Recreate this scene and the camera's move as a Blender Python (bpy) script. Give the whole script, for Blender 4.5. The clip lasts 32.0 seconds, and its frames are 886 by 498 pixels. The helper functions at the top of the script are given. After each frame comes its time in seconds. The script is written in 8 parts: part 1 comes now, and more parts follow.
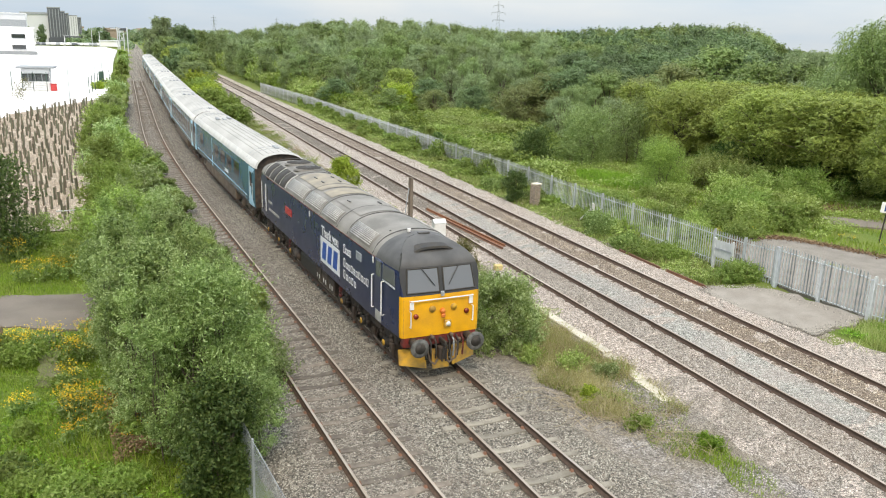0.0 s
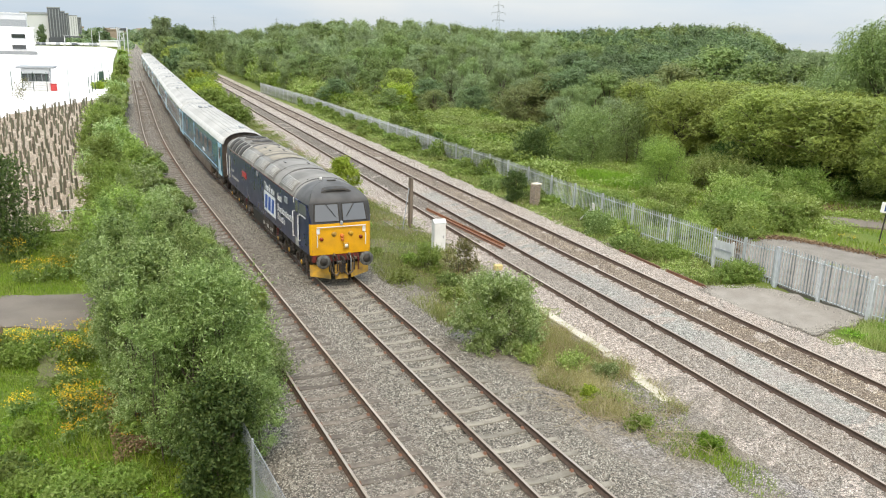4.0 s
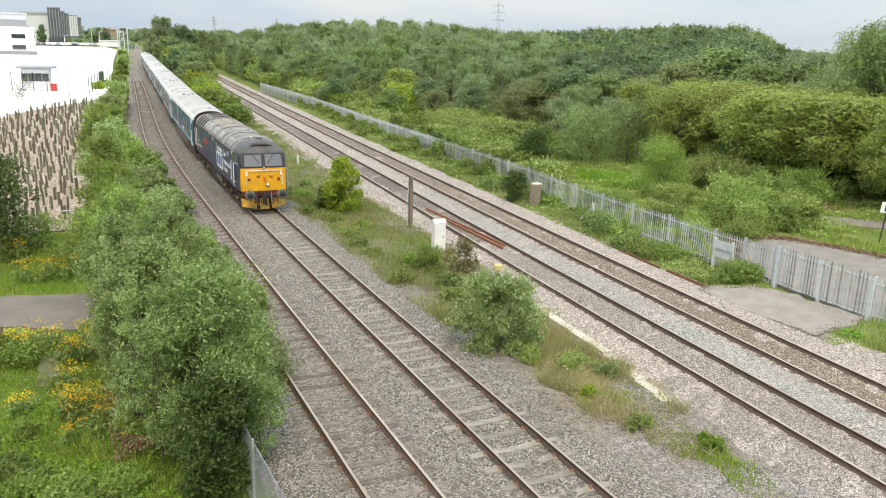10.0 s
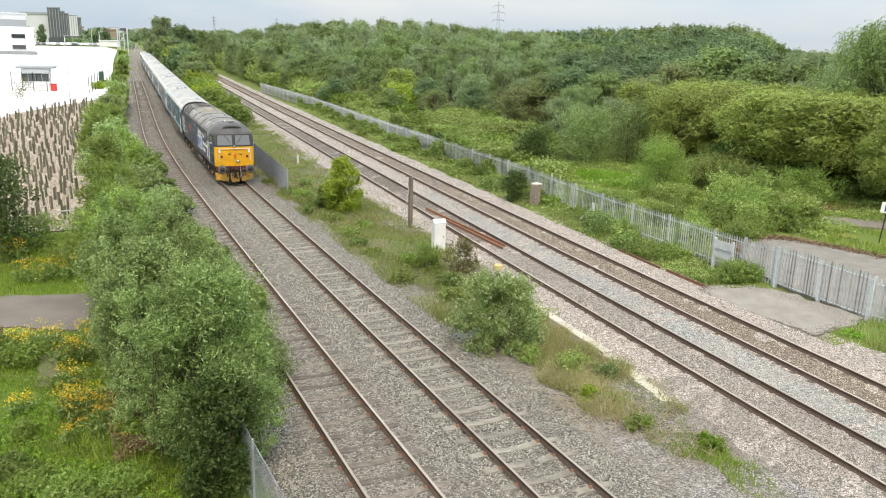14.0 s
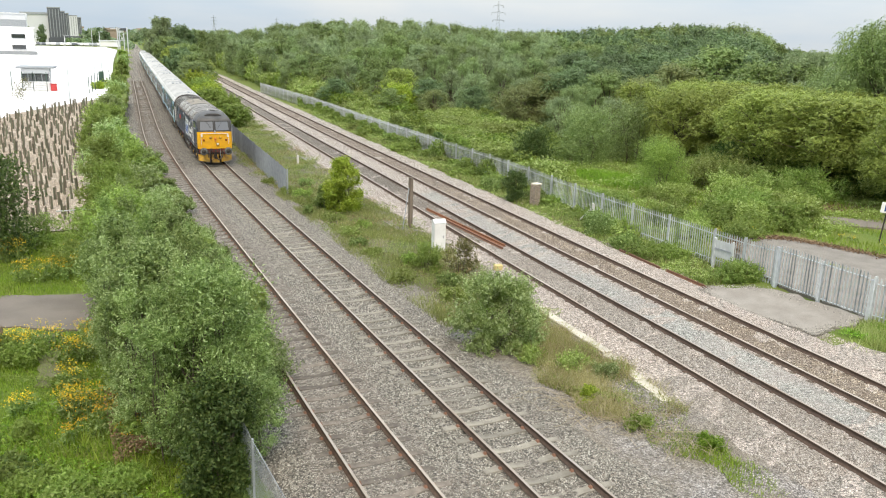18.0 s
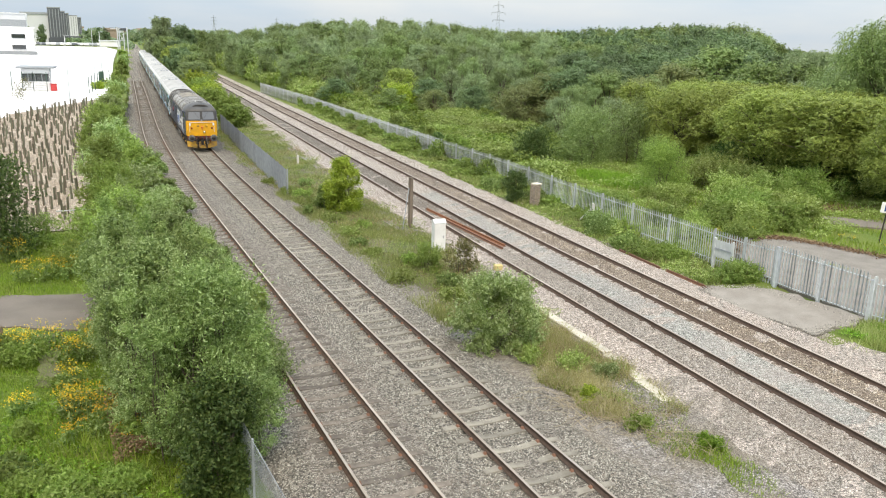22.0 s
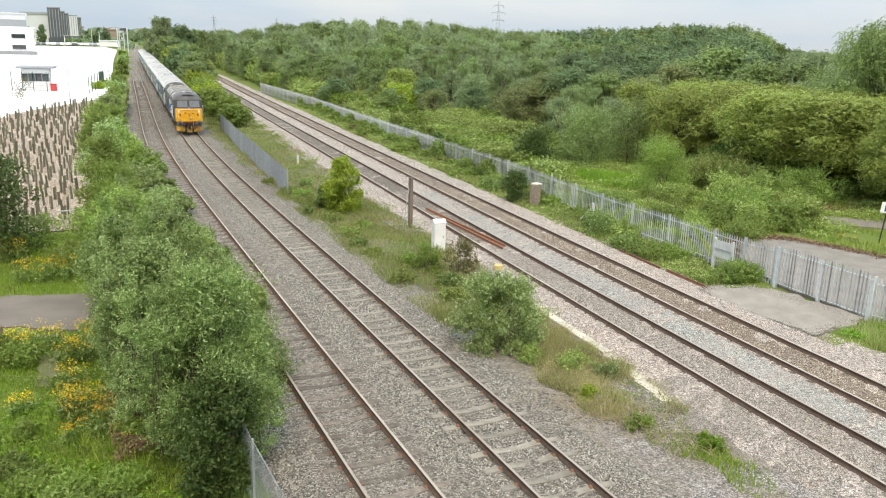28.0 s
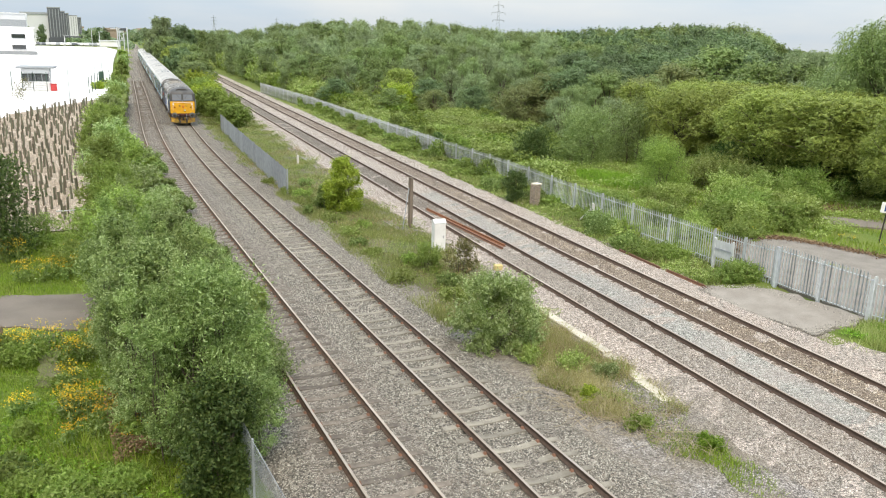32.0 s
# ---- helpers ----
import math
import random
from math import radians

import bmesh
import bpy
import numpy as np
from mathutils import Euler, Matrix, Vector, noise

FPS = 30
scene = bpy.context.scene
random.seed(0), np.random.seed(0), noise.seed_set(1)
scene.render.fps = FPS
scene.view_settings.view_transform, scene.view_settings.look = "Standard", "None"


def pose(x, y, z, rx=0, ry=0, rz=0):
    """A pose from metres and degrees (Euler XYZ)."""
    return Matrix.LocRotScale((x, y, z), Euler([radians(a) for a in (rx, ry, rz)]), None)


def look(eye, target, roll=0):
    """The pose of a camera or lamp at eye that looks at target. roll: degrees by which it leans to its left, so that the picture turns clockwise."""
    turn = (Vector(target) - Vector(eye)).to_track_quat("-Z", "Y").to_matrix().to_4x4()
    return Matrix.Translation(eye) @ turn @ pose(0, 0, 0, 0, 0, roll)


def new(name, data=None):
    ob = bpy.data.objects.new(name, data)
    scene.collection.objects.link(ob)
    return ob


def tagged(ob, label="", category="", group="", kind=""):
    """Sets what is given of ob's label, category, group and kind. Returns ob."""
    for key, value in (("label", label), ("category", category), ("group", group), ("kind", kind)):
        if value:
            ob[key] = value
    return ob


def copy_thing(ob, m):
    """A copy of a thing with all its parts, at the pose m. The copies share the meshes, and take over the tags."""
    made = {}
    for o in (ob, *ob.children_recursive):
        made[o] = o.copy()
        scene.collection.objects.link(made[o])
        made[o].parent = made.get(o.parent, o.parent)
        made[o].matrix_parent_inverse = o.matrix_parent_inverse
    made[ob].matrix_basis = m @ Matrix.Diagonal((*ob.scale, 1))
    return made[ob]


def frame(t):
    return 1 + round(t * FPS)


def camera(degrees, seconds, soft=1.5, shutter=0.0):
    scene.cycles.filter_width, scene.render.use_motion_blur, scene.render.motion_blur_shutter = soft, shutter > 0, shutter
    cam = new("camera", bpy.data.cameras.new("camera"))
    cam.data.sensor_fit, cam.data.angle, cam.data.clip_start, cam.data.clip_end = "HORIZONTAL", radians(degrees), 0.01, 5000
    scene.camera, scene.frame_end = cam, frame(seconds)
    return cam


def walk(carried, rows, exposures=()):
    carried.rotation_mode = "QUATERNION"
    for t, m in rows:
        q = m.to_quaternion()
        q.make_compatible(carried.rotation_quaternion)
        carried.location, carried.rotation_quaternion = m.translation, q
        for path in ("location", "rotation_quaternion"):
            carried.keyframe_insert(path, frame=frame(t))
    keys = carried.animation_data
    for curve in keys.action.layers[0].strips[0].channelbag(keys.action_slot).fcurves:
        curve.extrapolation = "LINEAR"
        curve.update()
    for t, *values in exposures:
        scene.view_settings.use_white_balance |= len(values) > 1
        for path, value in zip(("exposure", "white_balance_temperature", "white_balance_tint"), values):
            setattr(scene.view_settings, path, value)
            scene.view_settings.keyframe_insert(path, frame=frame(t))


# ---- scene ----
cam = camera(58.55, 32.0, soft=1.1)
EYE = (0.0, 0.0, 9.431)
YAW, PITCH, ROLL = radians(27.0), radians(14.793), 1.735
AIM = (math.sin(YAW) * math.cos(PITCH), math.cos(YAW) * math.cos(PITCH), EYE[2] - math.sin(PITCH))
walk(cam, [(0.0, look(EYE, AIM, ROLL)), (32.0, look(EYE, AIM, ROLL))], exposures=[(0.0, 0.76, 7950, 12), (32.0, 0.76, 7950, 12)])

# ---- daylight: thin bright overcast ----
SUN_AZ, SUN_EL = radians(205), radians(52)
world = bpy.data.worlds.new("world")
scene.world = world
world.use_nodes = True
wn, wl = world.node_tree.nodes, world.node_tree.links
wn.clear()
w_out = wn.new("ShaderNodeOutputWorld")
w_bg = wn.new("ShaderNodeBackground")
w_sky = wn.new("ShaderNodeTexSky")
w_sky.sky_type = "NISHITA"
w_sky.sun_disc = False
w_sky.sun_elevation, w_sky.sun_rotation = SUN_EL, SUN_AZ
w_sky.air_density, w_sky.dust_density = 1.0, 2.0
w_co = wn.new("ShaderNodeTexCoord")
w_map = wn.new("ShaderNodeMapping")
w_map.inputs["Scale"].default_value = (1.0, 1.0, 4.5)
w_noise = wn.new("ShaderNodeTexNoise")
w_noise.inputs["Scale"].default_value = 2.2
w_noise.inputs["Detail"].default_value = 7
w_ramp = wn.new("ShaderNodeValToRGB")
w_ramp.color_ramp.elements[0].position, w_ramp.color_ramp.elements[0].color = 0.34, (4.75, 6.8, 9.6, 1)
w_ramp.color_ramp.elements[1].position, w_ramp.color_ramp.elements[1].color = 0.68, (7.9, 8.95, 10.2, 1)
w_mix = wn.new("ShaderNodeMix")
w_mix.data_type = "RGBA"
w_mix.inputs["Factor"].default_value = 0.85
wl.new(w_co.outputs["Generated"], w_map.inputs["Vector"])
wl.new(w_map.outputs["Vector"], w_noise.inputs["Vector"])
wl.new(w_noise.outputs["Fac"], w_ramp.inputs["Fac"])
wl.new(w_sky.outputs["Color"], w_mix.inputs["A"])
wl.new(w_ramp.outputs["Color"], w_mix.inputs["B"])
# an overcast sky is about three times brighter overhead than at the horizon
w_sep = wn.new("ShaderNodeSeparateXYZ")
w_rise = wn.new("ShaderNodeMapRange")
w_rise.inputs[3].default_value, w_rise.inputs[4].default_value = 0.57, 1.7
w_mul = wn.new("ShaderNodeMix")
w_mul.data_type, w_mul.blend_type = "RGBA", "MULTIPLY"
w_mul.inputs["Factor"].default_value = 1.0
wl.new(w_co.outputs["Generated"], w_sep.inputs["Vector"])
wl.new(w_sep.outputs["Z"], w_rise.inputs[0])
wl.new(w_mix.outputs["Result"], w_mul.inputs["A"])
wl.new(w_rise.outputs[0], w_mul.inputs["B"])
wl.new(w_mul.outputs["Result"], w_bg.inputs["Color"])
w_bg.inputs["Strength"].default_value = 0.108
wl.new(w_bg.outputs["Background"], w_out.inputs["Surface"])
sun = new("sun", bpy.data.lights.new("sun", "SUN"))
sun.data.energy, sun.data.angle, sun.data.color = 1.15, radians(14), (1.0, 0.93, 0.82)
sun.matrix_world = look((math.sin(SUN_AZ) * math.cos(SUN_EL) * 50, math.cos(SUN_AZ) * math.cos(SUN_EL) * 50, math.sin(SUN_EL) * 50), (0, 0, 0))

# ---- materials ----
def surf(name, c1, c2=None, scale=3.0, rough=0.75, metal=0.0, bump=0.15, fine=60.0, rnd=0.12, speck=0.12, spec=0.5, stretch=(1, 1, 1), dist=0.02, sharp=(0.35, 0.65)):
    """Two-tone worn surface: broad patches, fine grain, a little change from thing to thing."""
    m = bpy.data.materials.new(name)
    m.use_nodes = True
    n, l = m.node_tree.nodes, m.node_tree.links
    b = n["Principled BSDF"]
    c2 = c2 or tuple(v * 0.75 for v in c1)
    co, mp = n.new("ShaderNodeTexCoord"), n.new("ShaderNodeMapping")
    mp.inputs["Scale"].default_value = stretch
    l.new(co.outputs["Object"], mp.inputs["Vector"])
    big, small = n.new("ShaderNodeTexNoise"), n.new("ShaderNodeTexNoise")
    big.inputs["Scale"].default_value, big.inputs["Detail"].default_value = scale, 5
    small.inputs["Scale"].default_value, small.inputs["Detail"].default_value = fine, 3
    for t in (big, small):
        l.new(mp.outputs["Vector"], t.inputs["Vector"])
    rp = n.new("ShaderNodeValToRGB")
    rp.color_ramp.elements[0].position, rp.color_ramp.elements[1].position = sharp
    rp.color_ramp.elements[0].color, rp.color_ramp.elements[1].color = (*c1, 1), (*c2, 1)
    l.new(big.outputs["Fac"], rp.inputs["Fac"])
    info = n.new("ShaderNodeObjectInfo")
    a = n.new("ShaderNodeMath"); a.operation = "MULTIPLY_ADD"
    a.inputs[1].default_value, a.inputs[2].default_value = speck * 2.4, 1 - speck * 1.2
    l.new(small.outputs["Fac"], a.inputs[0])
    r = n.new("ShaderNodeMath"); r.operation = "MULTIPLY_ADD"
    r.inputs[1].default_value, r.inputs[2].default_value = rnd * 2, 1 - rnd
    l.new(info.outputs["Random"], r.inputs[0])
    k = n.new("ShaderNodeMath"); k.operation = "MULTIPLY"
    l.new(a.outputs[0], k.inputs[0]); l.new(r.outputs[0], k.inputs[1])
    h = n.new("ShaderNodeHueSaturation")
    l.new(rp.outputs["Color"], h.inputs["Color"]); l.new(k.outputs[0], h.inputs["Value"])
    l.new(h.outputs["Color"], b.inputs["Base Color"])
    ro = n.new("ShaderNodeMath"); ro.operation = "MULTIPLY_ADD"; ro.use_clamp = True
    ro.inputs[1].default_value, ro.inputs[2].default_value = 0.3, rough - 0.15
    l.new(big.outputs["Fac"], ro.inputs[0]); l.new(ro.outputs[0], b.inputs["Roughness"])
    b.inputs["Metallic"].default_value, b.inputs["Specular IOR Level"].default_value = metal, spec
    if bump:
        bp = n.new("ShaderNodeBump")
        bp.inputs["Strength"].default_value, bp.inputs["Distance"].default_value = bump, dist
        l.new(small.outputs["Fac"], bp.inputs["Height"]); l.new(bp.outputs["Normal"], b.inputs["Normal"])
    return m


def stones(name, cols, dirt, cell=20.0, bump=1.0, dirt_at=(0.45, 0.7), dirt_scale=0.35):
    """Crushed stone: cells of mixed greys with deep joints, and broad dirty patches."""
    m = bpy.data.materials.new(name)
    m.use_nodes = True
    n, l = m.node_tree.nodes, m.node_tree.links
    b = n["Principled BSDF"]
    co = n.new("ShaderNodeTexCoord")
    warp = n.new("ShaderNodeTexNoise"); warp.inputs["Scale"].default_value = 11
    add = n.new("ShaderNodeMix"); add.data_type = "RGBA"; add.blend_type = "ADD"; add.inputs["Factor"].default_value = 0.05
    l.new(co.outputs["Object"], warp.inputs["Vector"]); l.new(co.outputs["Object"], add.inputs["A"]); l.new(warp.outputs["Color"], add.inputs["B"])
    vo, vd = n.new("ShaderNodeTexVoronoi"), n.new("ShaderNodeTexVoronoi")
    vd.feature = "DISTANCE_TO_EDGE"
    for v in (vo, vd):
        v.inputs["Scale"].default_value = cell
        l.new(add.outputs["Result"], v.inputs["Vector"])
    sep = n.new("ShaderNodeSeparateColor"); l.new(vo.outputs["Color"], sep.inputs["Color"])
    rp = n.new("ShaderNodeValToRGB"); e = rp.color_ramp.elements
    e[0].position, e[0].color = 0.0, (*cols[0], 1)
    e[1].position, e[1].color = 1.0, (*cols[-1], 1)
    for i, c in enumerate(cols[1:-1], 1):
        q = e.new(i / (len(cols) - 1)); q.color = (*c, 1)
    l.new(sep.outputs["Red"], rp.inputs["Fac"])
    big = n.new("ShaderNodeTexNoise"); big.inputs["Scale"].default_value, big.inputs["Detail"].default_value = dirt_scale, 6
    l.new(co.outputs["Object"], big.inputs["Vector"])
    dr = n.new("ShaderNodeMapRange"); dr.inputs[1].default_value, dr.inputs[2].default_value = dirt_at
    dr.inputs[4].default_value = 0.75
    l.new(big.outputs["Fac"], dr.inputs[0])
    mx = n.new("ShaderNodeMix"); mx.data_type = "RGBA"; l.new(dr.outputs[0], mx.inputs["Factor"])
    l.new(rp.outputs["Color"], mx.inputs["A"]); mx.inputs["B"].default_value = (*dirt, 1)
    mid = n.new("ShaderNodeTexNoise"); mid.inputs["Scale"].default_value, mid.inputs["Detail"].default_value, mid.inputs["Roughness"].default_value = 5.5, 6, 0.75
    l.new(co.outputs["Object"], mid.inputs["Vector"])
    mr = n.new("ShaderNodeMapRange"); mr.inputs[1].default_value, mr.inputs[2].default_value, mr.inputs[3].default_value, mr.inputs[4].default_value = 0.3, 0.7, 0.62, 1.38
    l.new(mid.outputs["Fac"], mr.inputs[0])
    mm = n.new("ShaderNodeMix"); mm.data_type = "RGBA"; mm.blend_type = "MULTIPLY"; mm.inputs["Factor"].default_value = 1
    l.new(mx.outputs["Result"], mm.inputs["A"]); l.new(mr.outputs[0], mm.inputs["B"])
    jr = n.new("ShaderNodeMapRange"); jr.inputs[1].default_value, jr.inputs[2].default_value = 0.0, 0.16
    jr.inputs[3].default_value = 0.25
    l.new(vd.outputs["Distance"], jr.inputs[0])
    jm = n.new("ShaderNodeMix"); jm.data_type = "RGBA"; jm.blend_type = "MULTIPLY"; jm.inputs["Factor"].default_value = 1
    l.new(mm.outputs["Result"], jm.inputs["A"]); l.new(jr.outputs[0], jm.inputs["B"])
    l.new(jm.outputs["Result"], b.inputs["Base Color"])
    b.inputs["Roughness"].default_value = 0.9
    hm = n.new("ShaderNodeMath"); hm.operation = "MULTIPLY_ADD"; hm.inputs[1].default_value = 0.6
    l.new(sep.outputs["Green"], hm.inputs[0]); l.new(jr.outputs[0], hm.inputs[2])
    bp = n.new("ShaderNodeBump"); bp.inputs["Strength"].default_value, bp.inputs["Distance"].default_value = bump, 0.02
    l.new(hm.outputs[0], bp.inputs["Height"]); l.new(bp.outputs["Normal"], b.inputs["Normal"])
    return m


def leafy(name, c1, c2, c3, rough=0.55, trans=0.25, calm=0.0, vary=0.25):
    """Leaves: each leaf and each plant of its own green, some light passing through."""
    c1, c3 = (tuple(a + (b - a) * calm for a, b in zip(c, c2)) for c in (c1, c3))
    if c2[1] > c2[0]:
        c1, c2, c3 = ((c[0] * 0.91, c[1], c[2]) for c in (c1, c2, c3))
    m = bpy.data.materials.new(name)
    m.use_nodes = True
    n, l = m.node_tree.nodes, m.node_tree.links
    b, out = n["Principled BSDF"], n["Material Output"]
    geo, info = n.new("ShaderNodeNewGeometry"), n.new("ShaderNodeObjectInfo")
    rp = n.new("ShaderNodeValToRGB"); e = rp.color_ramp.elements
    e[0].position, e[0].color = 0.0, (*c1, 1)
    e[1].position, e[1].color = 1.0, (*c3, 1)
    q = e.new(0.55); q.color = (*c2, 1)
    l.new(geo.outputs["Random Per Island"], rp.inputs["Fac"])
    co, big = n.new("ShaderNodeTexCoord"), n.new("ShaderNodeTexNoise")
    big.inputs["Scale"].default_value, big.inputs["Detail"].default_value = 0.7, 3
    l.new(co.outputs["Object"], big.inputs["Vector"])
    v = n.new("ShaderNodeMath"); v.operation = "MULTIPLY_ADD"; v.inputs[1].default_value, v.inputs[2].default_value = 2 * vary, 0.97 - vary
    l.new(info.outputs["Random"], v.inputs[0])
    v2 = n.new("ShaderNodeMath"); v2.operation = "MULTIPLY_ADD"; v2.inputs[1].default_value, v2.inputs[2].default_value = 0.7, 0.65
    l.new(big.outputs["Fac"], v2.inputs[0])
    v3 = n.new("ShaderNodeMath"); v3.operation = "MULTIPLY"; l.new(v.outputs[0], v3.inputs[0]); l.new(v2.outputs[0], v3.inputs[1])
    hu = n.new("ShaderNodeMath"); hu.operation = "MULTIPLY_ADD"; hu.inputs[1].default_value, hu.inputs[2].default_value = 0.08 * vary, 0.498 - 0.04 * vary
    l.new(info.outputs["Random"], hu.inputs[0])
    h = n.new("ShaderNodeHueSaturation")
    l.new(rp.outputs["Color"], h.inputs["Color"]); l.new(v3.outputs[0], h.inputs["Value"]); l.new(hu.outputs[0], h.inputs["Hue"])
    l.new(h.outputs["Color"], b.inputs["Base Color"])
    b.inputs["Roughness"].default_value, b.inputs["Specular IOR Level"].default_value = rough, 0.35
    tr, mx = n.new("ShaderNodeBsdfTranslucent"), n.new("ShaderNodeMixShader")
    l.new(h.outputs["Color"], tr.inputs["Color"])
    mx.inputs[0].default_value = trans
    l.new(b.outputs[0], mx.inputs[1]); l.new(tr.outputs[0], mx.inputs[2]); l.new(mx.outputs[0], out.inputs["Surface"])
    return m


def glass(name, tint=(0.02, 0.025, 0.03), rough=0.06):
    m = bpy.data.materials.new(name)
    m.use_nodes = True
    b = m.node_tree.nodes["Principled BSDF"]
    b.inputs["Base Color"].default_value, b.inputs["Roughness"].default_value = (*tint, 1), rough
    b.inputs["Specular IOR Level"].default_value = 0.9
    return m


M = {}
M["grass"] = surf("meadow grass", (0.105, 0.165, 0.02), (0.15, 0.175, 0.035), 0.5, 0.95, bump=0.9, fine=22, speck=0.45, dist=0.06)
M["verge"] = surf("weedy earth", (0.17, 0.15, 0.09), (0.12, 0.15, 0.05), 0.6, 0.95, bump=0.9, fine=25, speck=0.4, dist=0.05)
M["ballast"] = stones("grey ballast", [(0.052, 0.047, 0.039), (0.172, 0.154, 0.126), (0.305, 0.275, 0.224), (0.545, 0.50, 0.42), (0.255, 0.20, 0.155)], (0.265, 0.215, 0.17), cell=25.0, dirt_at=(0.45, 0.9))
M["ballast_dusty"] = stones("tan-grey dusty ballast", [(0.08, 0.067, 0.052), (0.22, 0.19, 0.155), (0.33, 0.287, 0.235), (0.54, 0.49, 0.42), (0.27, 0.215, 0.17)], (0.26, 0.213, 0.168), cell=25.0, dirt_at=(0.4, 0.9))
M["ballast_pink"] = stones("pale pink ballast", [(0.17, 0.143, 0.122), (0.43, 0.375, 0.32), (0.585, 0.49, 0.42), (0.80, 0.71, 0.62), (0.50, 0.405, 0.34)], (0.43, 0.35, 0.28), cell=22.0, dirt_at=(0.5, 0.95))
M["ballast_brown"] = stones("tan stained ballast", [(0.13, 0.11, 0.09), (0.33, 0.285, 0.235), (0.44, 0.385, 0.325), (0.64, 0.585, 0.515), (0.37, 0.31, 0.255)], (0.31, 0.255, 0.20), cell=24.0, dirt_at=(0.4, 0.9))
M["ballast_rust"] = stones("rust-brown stained ballast", [(0.085, 0.062, 0.046), (0.235, 0.175, 0.128), (0.34, 0.265, 0.20), (0.54, 0.46, 0.375), (0.26, 0.19, 0.135)], (0.25, 0.182, 0.13), cell=24.0, dirt_at=(0.4, 0.8))
M["ballast_soot"] = stones("sooty grey-brown ballast", [(0.07, 0.058, 0.047), (0.185, 0.155, 0.123), (0.27, 0.23, 0.185), (0.45, 0.40, 0.335), (0.21, 0.165, 0.125)], (0.195, 0.157, 0.12), cell=24.0, dirt_at=(0.4, 0.8))
M["ballast_green"] = stones("grey-green fresh ballast", [(0.14, 0.142, 0.125), (0.33, 0.33, 0.295), (0.46, 0.45, 0.40), (0.68, 0.66, 0.60), (0.45, 0.40, 0.35)], (0.50, 0.435, 0.385), cell=22.0, dirt_at=(0.4, 0.62), dirt_scale=0.7)
M["mulch"] = stones("bark mulch", [(0.285, 0.21, 0.145), (0.46, 0.37, 0.275), (0.57, 0.465, 0.36), (0.67, 0.575, 0.465), (0.385, 0.29, 0.21)], (0.43, 0.33, 0.24), cell=9)
# rust brown, darkened further for the shadow line beside the heads
M["rail_side"] = surf("rusty rail steel", (0.085, 0.055, 0.04), (0.13, 0.085, 0.062), 8, 0.8, 0.1, fine=90, speck=0.3)
# worn steel, with a sunlit look put into the paler colour
M["rail_top"] = surf("worn rail head", (0.50, 0.44, 0.37), (0.40, 0.32, 0.25), 4, 0.42, 0.5, fine=40, stretch=(1, 0.1, 1))
M["concrete_sleeper"] = surf("weathered concrete sleeper", (0.29, 0.265, 0.215), (0.19, 0.17, 0.137), 3, 0.9, bump=0.4, fine=70, rnd=0.22, speck=0.3)
M["brown_sleeper"] = surf("brown stained sleeper", (0.21, 0.165, 0.125), (0.14, 0.11, 0.085), 5, 0.9, bump=0.4, fine=70, rnd=0.25, speck=0.25)
M["clip"] = surf("rusty rail clip", (0.24, 0.12, 0.075), None, 20, 0.8, 0.1)
M["concrete"] = surf("pale concrete", (0.62, 0.60, 0.57), (0.50, 0.48, 0.45), 0.35, 0.9, bump=0.15, fine=40, speck=0.15)
M["yard"] = surf("new white concrete yard", (0.80, 0.79, 0.77), (0.72, 0.71, 0.69), 0.06, 0.85, bump=0.05, fine=20, speck=0.06)
M["asphalt"] = surf("worn grey asphalt", (0.275, 0.247, 0.212), (0.225, 0.2, 0.172), 1.4, 0.92, bump=0.5, fine=60, speck=0.35)
M["tarmac_path"] = surf("dusty tarmac path", (0.205, 0.175, 0.145), (0.16, 0.137, 0.115), 0.8, 0.92, bump=0.3, fine=90, speck=0.2)
M["galv"] = surf("galvanised steel", (0.56, 0.585, 0.59), (0.45, 0.475, 0.48), 5, 0.55, 0.0, bump=0.05, fine=60, rnd=0.15)
M["pylon"] = surf("grey weathered lattice steel", (0.30, 0.33, 0.36), None, 1, 0.7, 0.1, bump=0)
M["galv_dark"] = surf("dull galvanised steel", (0.33, 0.355, 0.37), (0.25, 0.27, 0.285), 4, 0.6, 0.1, bump=0.05, rnd=0.15)
M["bark"] = surf("bark", (0.13, 0.10, 0.07), (0.08, 0.06, 0.045), 6, 0.95, bump=0.8, fine=30)
M["timber"] = surf("weathered timber", (0.19, 0.15, 0.115), (0.12, 0.095, 0.075), 5, 0.9, bump=0.5, fine=50, stretch=(1, 1, 0.15), speck=0.3)
M["dry"] = surf("dry stalks", (0.45, 0.38, 0.25), (0.33, 0.26, 0.16), 4, 0.9, bump=0)
M["white_paint"] = surf("white paint", (0.78, 0.78, 0.76), (0.68, 0.67, 0.65), 2, 0.6, bump=0.05)
M["navy"] = surf("navy paint", (0.024, 0.036, 0.088), (0.034, 0.044, 0.088), 1.2, 0.3, bump=0.03, fine=15, speck=0.18, rnd=0)
M["yellow"] = surf("warning yellow paint", (0.84, 0.415, 0.012), (0.66, 0.32, 0.02), 1.6, 0.45, bump=0.03, rnd=0, speck=0.16)
M["yellow_dirty"] = surf("grimy yellow paint", (0.62, 0.34, 0.03), (0.26, 0.16, 0.05), 3.5, 0.65, bump=0.1, rnd=0)
M["yellow_faded"] = surf("faded cream-yellow paint", (0.62, 0.50, 0.22), (0.48, 0.37, 0.16), 8, 0.7, bump=0.1)
